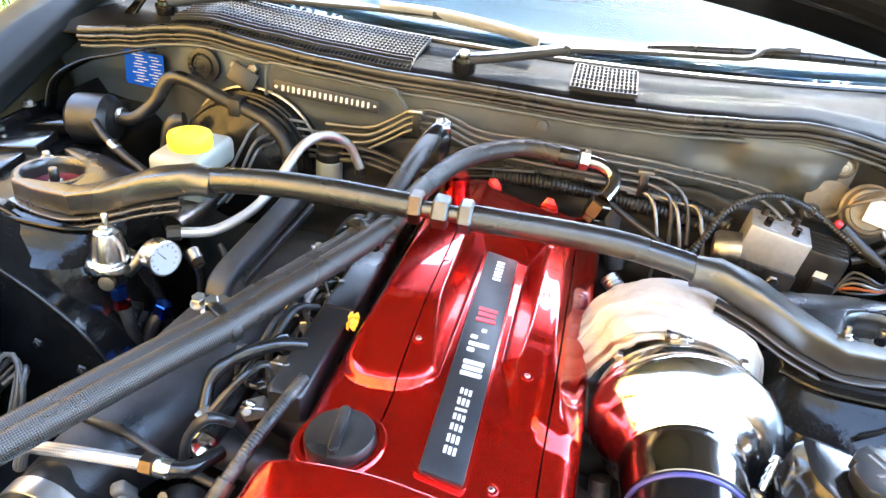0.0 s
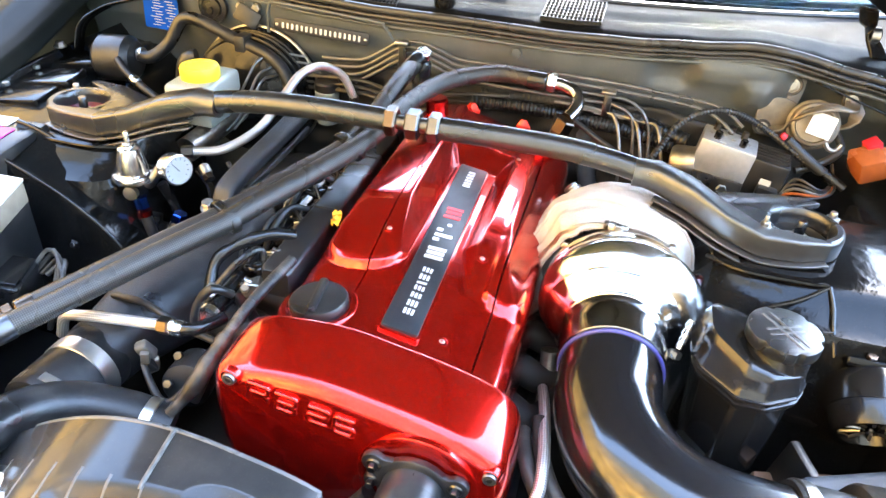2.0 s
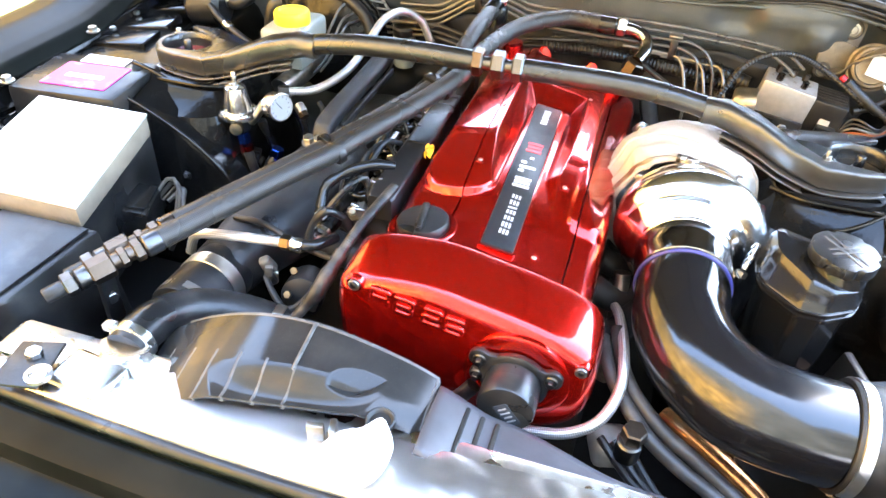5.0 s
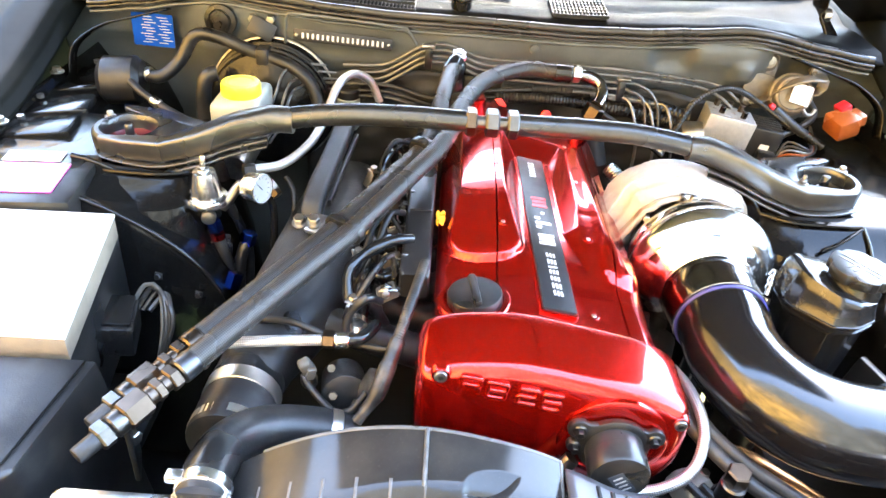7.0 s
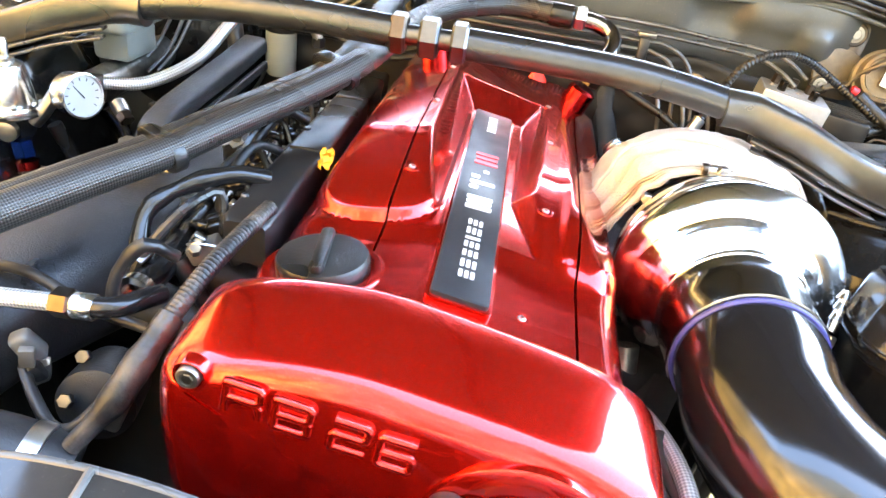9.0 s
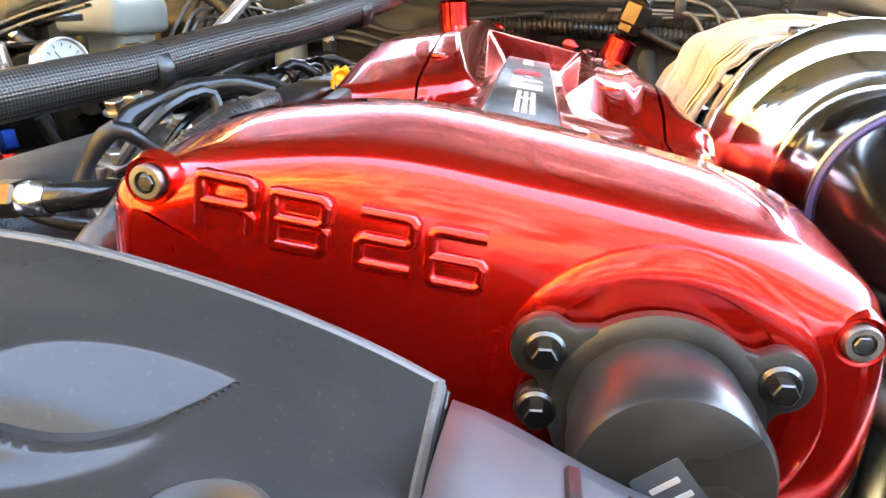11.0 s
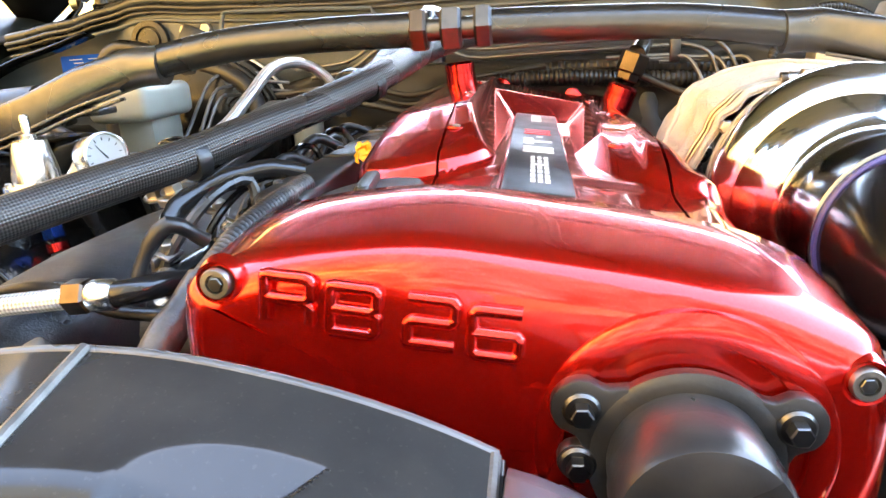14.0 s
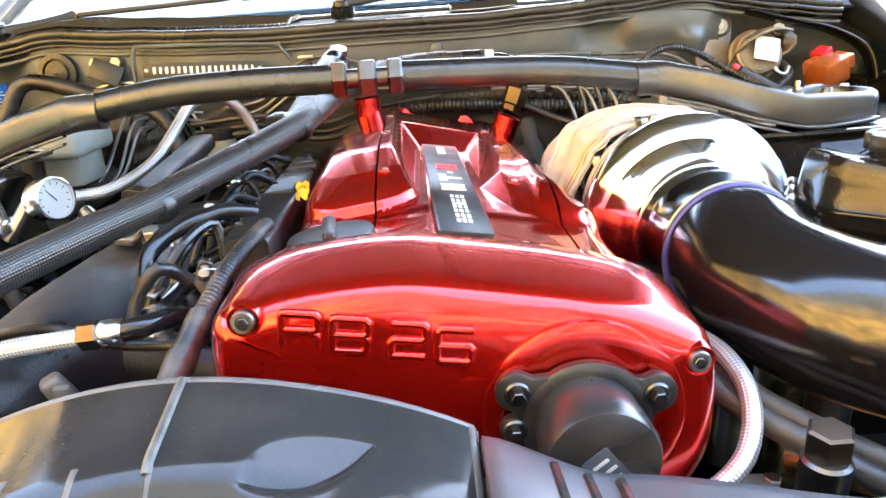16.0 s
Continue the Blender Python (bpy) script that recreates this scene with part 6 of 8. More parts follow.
def airbox():
    a = thing("air_box", "box with a pale metal lid and dark foam sides", "air box")
    TLp, TR, BR, BL = V((-0.724, -0.088, 0.913)), V((-0.549, -0.076, 0.911)), V((-0.538, -0.257, 0.866)), V((-0.735, -0.262, 0.868))
    def slab(name, pts, dz0, dz1, mtl, label=""):
        rings = [[p + V((0, 0, dz0)) for p in pts], [p + V((0, 0, dz1)) for p in pts]]
        bm = bmesh.new()
        vs = [[bm.verts.new(v) for v in r] for r in rings]
        bm.faces.new(vs[0][::-1])
        bm.faces.new(vs[1])
        for i in range(4):
            bm.faces.new((vs[0][i], vs[0][(i + 1) % 4], vs[1][(i + 1) % 4], vs[1][i]))
        bmesh.ops.recalc_face_normals(bm, faces=bm.faces)
        bmesh.ops.bevel(bm, geom=list(bm.edges), offset=0.0015, segments=2, profile=0.5, affect="EDGES")
        part(name, bm, mtl, a, label)
    P = [TLp, TR, BR, BL]
    slab("lid", P, -0.004, 0.0, BOXTOP, "pale brushed metal lid")
    slab("side_wall", [p * 0.99 + V((-0.0064, -0.0017, 0.009)) for p in P], -0.034, -0.0045, BOXSIDE)
    slab("base", [p * 0.985 + V((-0.0096, -0.0026, 0.0135)) for p in P], -0.16, -0.0345, PLASTIC)
    f = thing("intake_duct_box", "matt black sloping duct box beside the core support", "duct box")
    out = [(-0.80, -0.27), (-0.505, -0.262), (-0.53, -0.40), (-0.60, -0.475), (-0.80, -0.47)]
    bm = bmesh.new()
    top = [bm.verts.new((x, y, 0.842 + 0.10 * (y + 0.27))) for x, y in out]
    bot = [bm.verts.new((x + (0.03 if x > -0.7 else 0), y, 0.62)) for x, y in out]
    bm.faces.new(top)
    bm.faces.new(bot[::-1])
    for i in range(5):
        bm.faces.new((top[i], bot[i], bot[(i + 1) % 5], top[(i + 1) % 5]))
    bmesh.ops.recalc_face_normals(bm, faces=bm.faces)
    bmesh.ops.bevel(bm, geom=list(bm.edges), offset=0.005, segments=2, profile=0.5, affect="EDGES")
    part("shell", bm, PLASTIC, f)
    prism("lid", [(-0.79, -0.275), (-0.515, -0.268), (-0.54, -0.395), (-0.605, -0.465), (-0.79, -0.46)], 0, 0.004, PLASTIC, f, bevel=0.0015, m=Matrix.Translation((0, 0, 0.8755)) @ Matrix(((1, 0, 0, 0), (0, 1, 0, 0), (0, 0.10, 1, 0), (0, 0, 0, 1))) @ Matrix.Translation((0, 0, -0.0055)))
    q = thing("fuse_box", "black fuse box with a magenta warning sticker", "fuse box")
    box("case", (-0.70, -0.015, 0.87), (0.175, 0.135, 0.10), PLASTIC, q, bevel=0.008, rot=(0, 0, 6))
    m = pose(-0.692, -0.022, 0.9215, 0, 0, 6)
    stk = prism("sticker", rrect(0.105, 0.078, 0.002, 2), -0.001, 0.0004, PINK, q, "magenta sticker with pale print", bevel=0, m=m)
    prism("print_bar", rrect(0.06, 0.012, 0.002, 2), 0.0004, 0.0008, WHITE, stk, bevel=0, m=m @ pose(0, -0.004, 0))
    prism("pale_sticker", rrect(0.075, 0.028, 0.002, 2), -0.001, 0.0004, WHITE, q, "pale sticker", bevel=0, m=pose(-0.70, 0.036, 0.9215, 0, 0, 6))


airbox()


# ---- exhaust side ----
def ps_reservoir():
    p = thing("power_steering_reservoir", "glossy black fluid reservoir with a notched screw cap", "reservoir")
    out = [(-0.058, 0.034), (-0.050, 0.046), (0.036, 0.048), (0.054, 0.034), (0.058, -0.016), (0.046, -0.040), (0.014, -0.060), (-0.016, -0.060), (-0.052, -0.024), (-0.058, -0.006)]
    def rounded(k, r):
        """The outline with its corners cut round."""
        pts = []
        n = len(out)
        for i in range(n):
            a, b, c = V((*out[i - 1], 0)), V((*out[i], 0)), V((*out[(i + 1) % n], 0))
            d0, d1 = (a - b).normalized() * r, (c - b).normalized() * r
            for t in (0.0, 0.25, 0.5, 0.75, 1.0):
                q = (b + d0) * (1 - t) ** 2 + 2 * b * t * (1 - t) + (b + d1) * t * t
                pts.append((q.x * k, q.y * k))
        return pts
    c = V((0.360, -0.082, 0))
    def ring(z, k, tilt=0.0):
        return [V((c.x + x, c.y + y, z + tilt * (x + 0.02))) for x, y in rounded(k, 0.005)]
    loft("tank", [ring(0.735, 0.70), ring(0.742, 0.76), ring(0.80, 0.84), ring(0.852, 0.90), ring(0.8535, 0.985), ring(0.8555, 1.0), ring(0.8595, 1.0), ring(0.861, 0.955), ring(0.864, 0.955), ring(0.8655, 1.0), ring(0.8695, 1.0), ring(0.871, 0.975), ring(0.890, 0.93, -0.06), ring(0.900, 0.90, -0.14), ring(0.906, 0.83, -0.22), ring(0.908, 0.70, -0.25)], GLOSSPL, p)
    tube("moulding_rib", [V((c.x + x * 0.99, c.y + y * 0.99, 0.8675)) for x, y in rounded(1.012, 0.005)[28:46]], 0.0016, GLOSSPL, p, sides=8)
    cp = V((0.380, -0.090, 0.910))
    lathe("filler_neck", cp - V((0, 0, 0.030)), (0.02, 0, 1), [(0.034, 0.0), (0.034, 0.020), (0.031, 0.026), (0.031, 0.034)], GLOSSPL, p, sides=36)
    rim = []
    for i in range(72):
        a = 2 * math.pi * i / 72
        rim.append(((0.0375 - (0.0030 if (i + 3) % 12 < 2 else 0.0)) * math.cos(a), (0.0375 - (0.0030 if (i + 3) % 12 < 2 else 0.0)) * math.sin(a)))
    mc = axis_m(cp, (0.03, -0.02, 1))
    capo = prism("cap", rim, 0.002, 0.016, CAPM, p, "dusty black notched cap", bevel=0.0012, m=mc, seg=2)
    for ang, ln in ((38, 0.058), (38 + 78, 0.040)):
        for dx in (-0.0042, 0.0042):
            prism("grip_rib", rrect(0.0034, ln, 0.0012, 2), 0.0155, 0.0166, EDGEGREY, capo, bevel=0.0004, m=mc @ pose(0, 0, 0, 0, 0, ang) @ pose(dx, 0, 0))
    tube("outlet_hose", [(0.325, -0.115, 0.765), (0.316, -0.122, 0.745), (0.306, -0.130, 0.715), (0.298, -0.135, 0.65)], 0.019, RUBBER, p)
    lathe("hose_clamp", (0.311, -0.126, 0.728), (-0.3, -0.25, -1), [(0.0195, 0), (0.021, 0.001), (0.021, 0.012), (0.0195, 0.013)], ALU, p, sides=30)


CAPM = mat("dusty_cap_plastic", (0.012, 0.0125, 0.014), 0.30, 0.0, var=0.25, scale=60, bump=0.1, bscale=400, dirt=(0.05, 0.05, 0.05), dirt_amt=0.3)
ps_reservoir()


def horn():
    h = thing("charcoal_canister", "black ribbed cylinder in front of the apron", "canister")
    ax = V((-0.05, 0.88, 0.45)).normalized()
    p = V((0.512, -0.040, 0.812))
    lathe("body", p, ax, [(0.0001, -0.028), (0.012, -0.028), (0.014, -0.030), (0.032, -0.026), (0.036, -0.036), (0.041, -0.036), (0.043, -0.030), (0.044, -0.008), (0.045, -0.007), (0.0455, 0.016), (0.044, 0.024), (0.040, 0.030), (0.0001, 0.031)], GLOSSPL, h, sides=48)
    for i in range(10):
        a = radians(36 * i)
        mm = axis_m(p - ax * 0.027, -ax)
        tube("spoke", [mm @ V((0.013 * math.cos(a), 0.013 * math.sin(a), 0.003)), mm @ V((0.034 * math.cos(a), 0.034 * math.sin(a), 0.003))], 0.0018, ZINC, h, sides=6)
    hexnut("bolt", (0.500, -0.020, 0.862), (0, 0, 1), 0.0065, 0.005, NUTM, h)
    box("bracket", (0.515, -0.012, 0.850), (0.085, 0.040, 0.012), CHASSIS, h, bevel=0.004, rot=(-25, 0, 0))
    w = thing("lamp_housing", "pale grey lamp housing behind the headlamp", "lamp housing")
    box("shell", (0.520, -0.190, 0.735), (0.150, 0.16, 0.09), LAMPSH, w, bevel=0.012, rot=(8, 4, 25), seg=3)
    box("flange", (0.452, -0.165, 0.748), (0.012, 0.14, 0.075), PLASTIC, w, bevel=0.003, rot=(8, 4, 25))
    g = thing("crash_beam", "rust-brown primed panel below the canister", "panel")
    box("sheet", (0.462, -0.150, 0.715), (0.10, 0.12, 0.012), RUSTY, g, bevel=0.003, rot=(16, 6, 20))


LAMPSH = mat("pale_grey_housing", (0.040, 0.047, 0.058), 0.6, 0.0, var=0.12, scale=40, bump=0.05, bscale=200)
RUSTY = mat("rust_brown_primer", (0.13, 0.068, 0.036), 0.65, 0.0, var=0.25, scale=40, bump=0.1, bscale=200)


horn()


def abs_unit():
    a = thing("abs_unit", "bare aluminium ABS block with steel brake pipes", "ABS unit")
    box("valve_block", (0.344, 0.345, 0.914), (0.082, 0.060, 0.055), CASTALU, a, bevel=0.003, rot=(0, 8, -8))
    lathe("pump_motor", (0.305, 0.338, 0.895), (-1, 0.1, -0.1), [(0.026, 0), (0.026, 0.03), (0.022, 0.036), (0.008, 0.038)], ZINC, a, sides=32)
    box("controller", (0.408, 0.340, 0.893), (0.055, 0.062, 0.070), PLASTIC, a, bevel=0.004, rot=(0, 6, -8))
    prism("sticker", rrect(0.016, 0.024, 0.001, 1), 0, 0.0006, WHITE, a, "white sticker", bevel=0, m=pose(0.405, 0.3075, 0.89, 90, 6, -8))
    box("bracket", (0.335, 0.302, 0.872), (0.075, 0.006, 0.05), PLASTIC, a, bevel=0.002, rot=(0, 5, -8))
    top = pose(0.342, 0.345, 0.914, 0, 8, -8) @ pose(0, 0, 0.0275)
    for dx, dy in ((-0.022, 0.018), (0.0, 0.020), (0.020, 0.016), (-0.018, -0.014), (0.020, -0.014)):
        hexnut("pipe_nut", top @ V((dx, dy, 0.006)), (0.14, 0, 1), 0.0055, 0.012, NUTM, a)
    for dx, dy in ((0.006, -0.002), (-0.008, 0.004), (-0.027, 0.002), (0.028, 0.0)):
        lathe("plug", top @ V((dx, dy, 0)), (0.14, 0, 1), [(0.0042, -0.001), (0.0040, 0.0012), (0.0024, 0.0014), (0.0022, 0.0004), (0.0001, 0.0004)], STEEL, a, sides=16)
    prism("port_mark", rrect(0.010, 0.003, 0.0005, 1), 0, 0.0004, WHITE, a, "white stamped mark", bevel=0, m=top @ pose(-0.008, -0.022, 0))
    cf = pose(0.408, 0.340, 0.893, 0, 6, -8)
    for k in range(5):
        prism("cooling_fin", rrect(0.048, 0.0024, 0.0006, 1), 0.034, 0.0385, PLASTIC, a, bevel=0.0004, m=cf @ pose(0, -0.022 + 0.011 * k, 0))
    prism("plug_socket", rrect(0.030, 0.020, 0.003, 3), 0.030, 0.046, PLASTIC, a, bevel=0.001, m=cf @ pose(0.008, 0, -0.01, 90, 0, 0))
    for dx in (-0.02, 0.015):
        hexnut("bolt", (0.332 + dx, 0.297, 0.880), (0, -1, 0), 0.008, 0.008, ZINC, a)
    # brake pipes along the firewall
    for i in range(4):
        dz, dy = -0.0105 * i, -0.003 * i
        l = thing("brake_pipe", "thin dull metal brake pipe along the firewall", "pipe", "brake pipes")
        left = [(-0.33 + 0.02 * i, 0.384, 0.956 - i * 0.012), (-0.26, 0.384, 0.962 - i * 0.012), (-0.225, 0.384, 0.980 + dz), (-0.19, 0.384, 1.002 + dz), (-0.150, 0.384, 1.005 + dz), (-0.115, 0.384, 0.995 + dz), (-0.085, 0.383, 0.987 + dz), (0.005, 0.382 + dy, 0.988 + dz), (0.15, 0.383 + dy, 0.987 + dz)]
        right = ([(0.25, 0.383, 0.981), (0.305, 0.380, 0.978), (0.335, 0.372, 0.972), (0.362, 0.362, 0.955)], [(0.25, 0.380, 0.972), (0.30, 0.376, 0.968), (0.33, 0.366, 0.958), (0.350, 0.358, 0.945)], [(0.185, 0.376, 0.965), (0.212, 0.372, 0.952), (0.228, 0.366, 0.925), (0.236, 0.355, 0.88)], [(0.170, 0.372, 0.955), (0.195, 0.368, 0.945), (0.205, 0.362, 0.92), (0.212, 0.350, 0.87)])[i]
        tube("pipe", left + right, 0.0027, PIPES, l, sides=10)
    for cx, cz in ((-0.182, 0.995), (0.157, 0.965)):
        c = thing("pipe_clip", "folded metal brake pipe clip", "clip", "pipe clips")
        box("plate", (cx, 0.372, cz - 0.012), (0.013, 0.008, 0.036), DKSTEEL if cx > 0 else PLASTIC, c, bevel=0.002)
        box("tab", (cx, 0.366, cz + 0.012), (0.022, 0.014, 0.005), ZINC, c, bevel=0.001)
    k = thing("speed_sensor_hose", "ribbed black sensor hose ending in a bright fitting", "hose")
    tube("hose", [(0.232, 0.288, 0.905), (0.245, 0.295, 0.93), (0.265, 0.31, 0.965), (0.30, 0.325, 0.985), (0.345, 0.345, 0.982), (0.40, 0.36, 0.955), (0.46, 0.35, 0.92)], 0.0046, RUBBER, k, ribs=0.0007, pitch=0.005)
    tube("fitting", [(0.232, 0.288, 0.905), (0.222, 0.282, 0.885)], 0.0075, ALU, k)


abs_unit()


DUSTHOSE = mat("dusty_hose_rubber", (0.035, 0.032, 0.030), 0.45, 0.0, var=0.3, scale=70, bump=0.15, bscale=350, dirt=(0.16, 0.14, 0.125), dirt_amt=0.5)


def corner_sensor():
    s = thing("boost_solenoid", "dusty solenoid on a bright bolted bracket", "solenoid")
    prism("bracket", resample([(-0.015, -0.06), (0.015, -0.06), (0.017, -0.02), (0.014, 0.012), (0, 0.018), (-0.014, 0.012), (-0.017, -0.02)], 30), 0, 0.004, DUSTZINC, s, bevel=0.001, m=pose(0.430, 0.440, 1.004, 80, 12, 10))
    for q, r in (((0.426, 0.434, 1.006), 0.0115), ((0.514, 0.432, 0.996), 0.010), ((0.398, 0.412, 0.941), 0.0095)):
        bush = lathe("bush", q, (0, -1, 0.15), [(r * 1.35, -0.006), (r * 1.35, 0.002), (r * 1.15, 0.0032), (r, 0.0022)], DUSTHOSE, s, "dusty rubber bush", sides=26)
        lathe("screw", q, (0, -1, 0.15), [(r * 0.92, 0), (r * 0.92, 0.003), (r * 0.62, 0.0034), (r * 0.56, 0.0026), (r * 0.42, 0.0026), (r * 0.38, 0.0042), (0.0001, 0.0044)], ZINC, bush, "dull screw head with a washer", sides=22)
    strap("clamp_strap", [(0.400, 0.405, 0.940), (0.430, 0.400, 0.952), (0.440, 0.385, 0.975), (0.455, 0.378, 0.992), (0.480, 0.380, 1.000), (0.505, 0.392, 0.996), (0.516, 0.425, 0.995)], 0.022, 0.004, DUSTZINC, s)
    lathe("housing", (0.466, 0.412, 0.957), (-0.12, -1, 0.38), [(0.024, -0.012), (0.033, -0.008), (0.035, 0.0), (0.035, 0.012), (0.0375, 0.014), (0.0375, 0.020), (0.034, 0.022), (0.031, 0.034), (0.027, 0.036), (0.025, 0.033), (0.0001, 0.034)], DUSTZINC, s, "tan dust-covered drum", sides=40)
    prism("foot_plate", resample([(-0.03, -0.03), (0.02, -0.034), (0.032, -0.01), (0.026, 0.02), (-0.01, 0.03), (-0.034, 0.012)], 30), 0, 0.005, DUSTZINC, s, bevel=0.0015, m=pose(0.418, 0.424, 0.958, 84, 0, 10))
    strap("side_arm", [(0.50, 0.418, 0.955), (0.516, 0.408, 0.965), (0.524, 0.415, 0.985), (0.516, 0.428, 0.998)], 0.020, 0.004, DUSTZINC, s)
    tube("hose_ring", [(0.484, 0.377, 0.946), (0.491, 0.374, 0.937), (0.502, 0.376, 0.936), (0.508, 0.380, 0.945)], 0.0035, ZINC, s, sides=8)
    prism("white_tag", rrect(0.036, 0.034, 0.001, 1), 0, 0.001, WHITE, s, "white paper tag", bevel=0, m=pose(0.470, 0.3715, 0.973, 68, 0, 4) @ pose(0, 0, 0, 0, 0, -14))
    tube("wire", [(0.50, 0.405, 0.955), (0.51, 0.38, 0.935), (0.48, 0.36, 0.915), (0.45, 0.350, 0.905)], 0.006, RUBBER, s)
    o = thing("amber_connector", "amber plastic connector housing beside the fender", "connector")
    box("body", (0.538, 0.335, 0.940), (0.042, 0.045, 0.036), ORANGE, o, bevel=0.005, rot=(8, -18, 15))
    box("lip", (0.556, 0.338, 0.950), (0.030, 0.030, 0.020), ORANGE, o, bevel=0.003, rot=(8, -18, 15))
    box("red_cap", (0.540, 0.354, 0.962), (0.022, 0.022, 0.014), REDPRINT, o, "red plastic cap", bevel=0.003, rot=(8, -28, 15))


corner_sensor()


def firewall_bits():
    v = thing("chassis_plate", "narrow black stamped chassis plate on the firewall", "plate")
    m = pose(-0.330, 0.383, 1.0, 84, 0, 2.0) @ pose(0, 0, 0, 0, 0, -2.6)
    pl = prism("plate", rrect(0.168, 0.020, 0.002, 2), 0, 0.0015, BADGE, v, bevel=0.0004, m=m)
    for i in range(17):
        prism("stamped_bar", rrect(0.0040 - 0.0008 * (i % 3 == 1), 0.0092, 0.0008, 1), 0.0015, 0.0021, GREYPRINT, pl, bevel=0, m=m @ pose(-0.068 + i * 0.0085, 0, 0))
    for sx in (-0.079, 0.079):
        lathe("rivet", m @ V((sx, 0, 0.0015)), (0, -1, 0.1), [(0.003, 0), (0.002, 0.0015), (0.0001, 0.002)], ALU, v, sides=10)
    d = thing("data_label", "bright blue data sticker with pale print", "sticker")
    m = pose(-0.681, 0.449, 0.968, 86, 0, -3)
    sh = prism("sheet", rrect(0.075, 0.058, 0.002, 2), 0, 0.0008, BLUELAB, d, bevel=0, m=m)
    for i in range(10):
        for k in range(2):
            wd = (0.022, 0.030, 0.017, 0.026)[(i * 2 + k) % 4] * (1 if k == 0 else 0.6)
            prism("print_bar", rrect(wd, 0.0013, 0.0003, 1), 0.0008, 0.0012, WHITE, sh, bevel=0, m=m @ pose(-0.012 + 0.030 * k + 0.004 * (i % 3), 0.023 - i * 0.0050, 0))
    g = thing("firewall_grommet", "round rubber firewall grommet", "grommet")
    lathe("disc", (-0.545, 0.411, 1.008), (0, -1, 0.05), [(0.028, 0), (0.027, 0.006), (0.020, 0.007), (0.018, 0.004), (0.016, 0.004), (0.0155, 0.008), (0.0001, 0.009)], RUBBER, g, sides=36)
    for x in (-0.487, -0.457):
        n = thing("firewall_nut", "dull nut on the firewall", "nut", "firewall nuts")
        hexnut("hex", (x, 0.402, 1.018), (0, -1, 0), 0.008, 0.010, ZINC, n)
    br = thing("harness_bracket", "black folded bracket on the firewall", "bracket")
    box("plate", (-0.47, 0.392, 1.005), (0.045, 0.006, 0.03), PLASTIC, br, bevel=0.002, rot=(-20, 25, 0))
    pc = thing("heater_hose", "grey rubber heater hose elbow behind the engine", "hose")
    tube("hose", [(0.128, 0.41, 0.895), (0.130, 0.405, 0.87), (0.138, 0.40, 0.84), (0.15, 0.39, 0.80)], 0.016, GREYRUB, pc)
    lathe("end", (0.128, 0.412, 0.893), (0, 0.1, 1), [(0.0175, -0.01), (0.0175, 0.004), (0.013, 0.006)], GREYRUB, pc, sides=22)
    lo = thing("rear_loom", "corrugated black loom behind the engine", "wiring loom")
    tube("conduit", [(-0.06, 0.372, 0.925), (0.02, 0.380, 0.925), (0.10, 0.388, 0.918), (0.18, 0.385, 0.912), (0.27, 0.375, 0.90)], 0.010, RUBBER, lo, ribs=0.0012, pitch=0.006)
    lo2 = thing("rear_loom", "corrugated black loom behind the engine", "wiring loom")
    tube("conduit", [(-0.05, 0.40, 0.93), (0.08, 0.405, 0.935), (0.2, 0.40, 0.925), (0.29, 0.38, 0.91)], 0.013, RUBBER, lo2, ribs=0.0008, pitch=0.008)


firewall_bits()


def wiper(pivot, arm, blade, label, rub=None):
    """Pivot, flat two-piece arm, and a blade held by an open frame."""
    w = thing("wiper", label, "wiper", "wipers")
    lathe("pivot", pivot, (0, -0.3, 1), [(0.018, -0.01), (0.018, 0.006), (0.014, 0.008), (0.012, 0.014), (0.007, 0.016), (0.0001, 0.016)], GLOSSPL, w, sides=28)
    hexnut("pivot_nut", V(pivot) + V((0, -0.004, 0.015)), (0, -0.3, 1), 0.009, 0.008, ALU, w)
    strap("arm_head", [V(pivot) + V((0.004, 0, 0.008)), V(pivot).lerp(arm[0], 0.5) + V((0, 0, 0.002)), arm[0]], 0.024, 0.014, WIPERM, w)
    tube("knuckle", [arm[0] + V((0, -0.011, 0)), arm[0] + V((0, 0.011, 0))], 0.0075, WIPERM, w, sides=14)
    strap("arm", arm, 0.014, 0.008, WIPERM, w)
    body = tube("blade", [p + V((0, 0, -0.008)) for p in blade], 0.005 if rub is None else 0.008, rub or RUBBER, w, flat=1.6, step=0.02)
    strap("blade_frame", blade, 0.012, 0.004, WIPERM, w)
    path = smooth_path(blade, 0.03)
    for p in path[2:-1:2]:
        box("yoke", p + V((0, 0, -0.004)), (0.007, 0.013, 0.010), GLOSSPL, body, bevel=0.001)
    box("holder", arm[-1], (0.026, 0.014, 0.012), WIPERM, w, bevel=0.002, rot=(0, 0, 15))


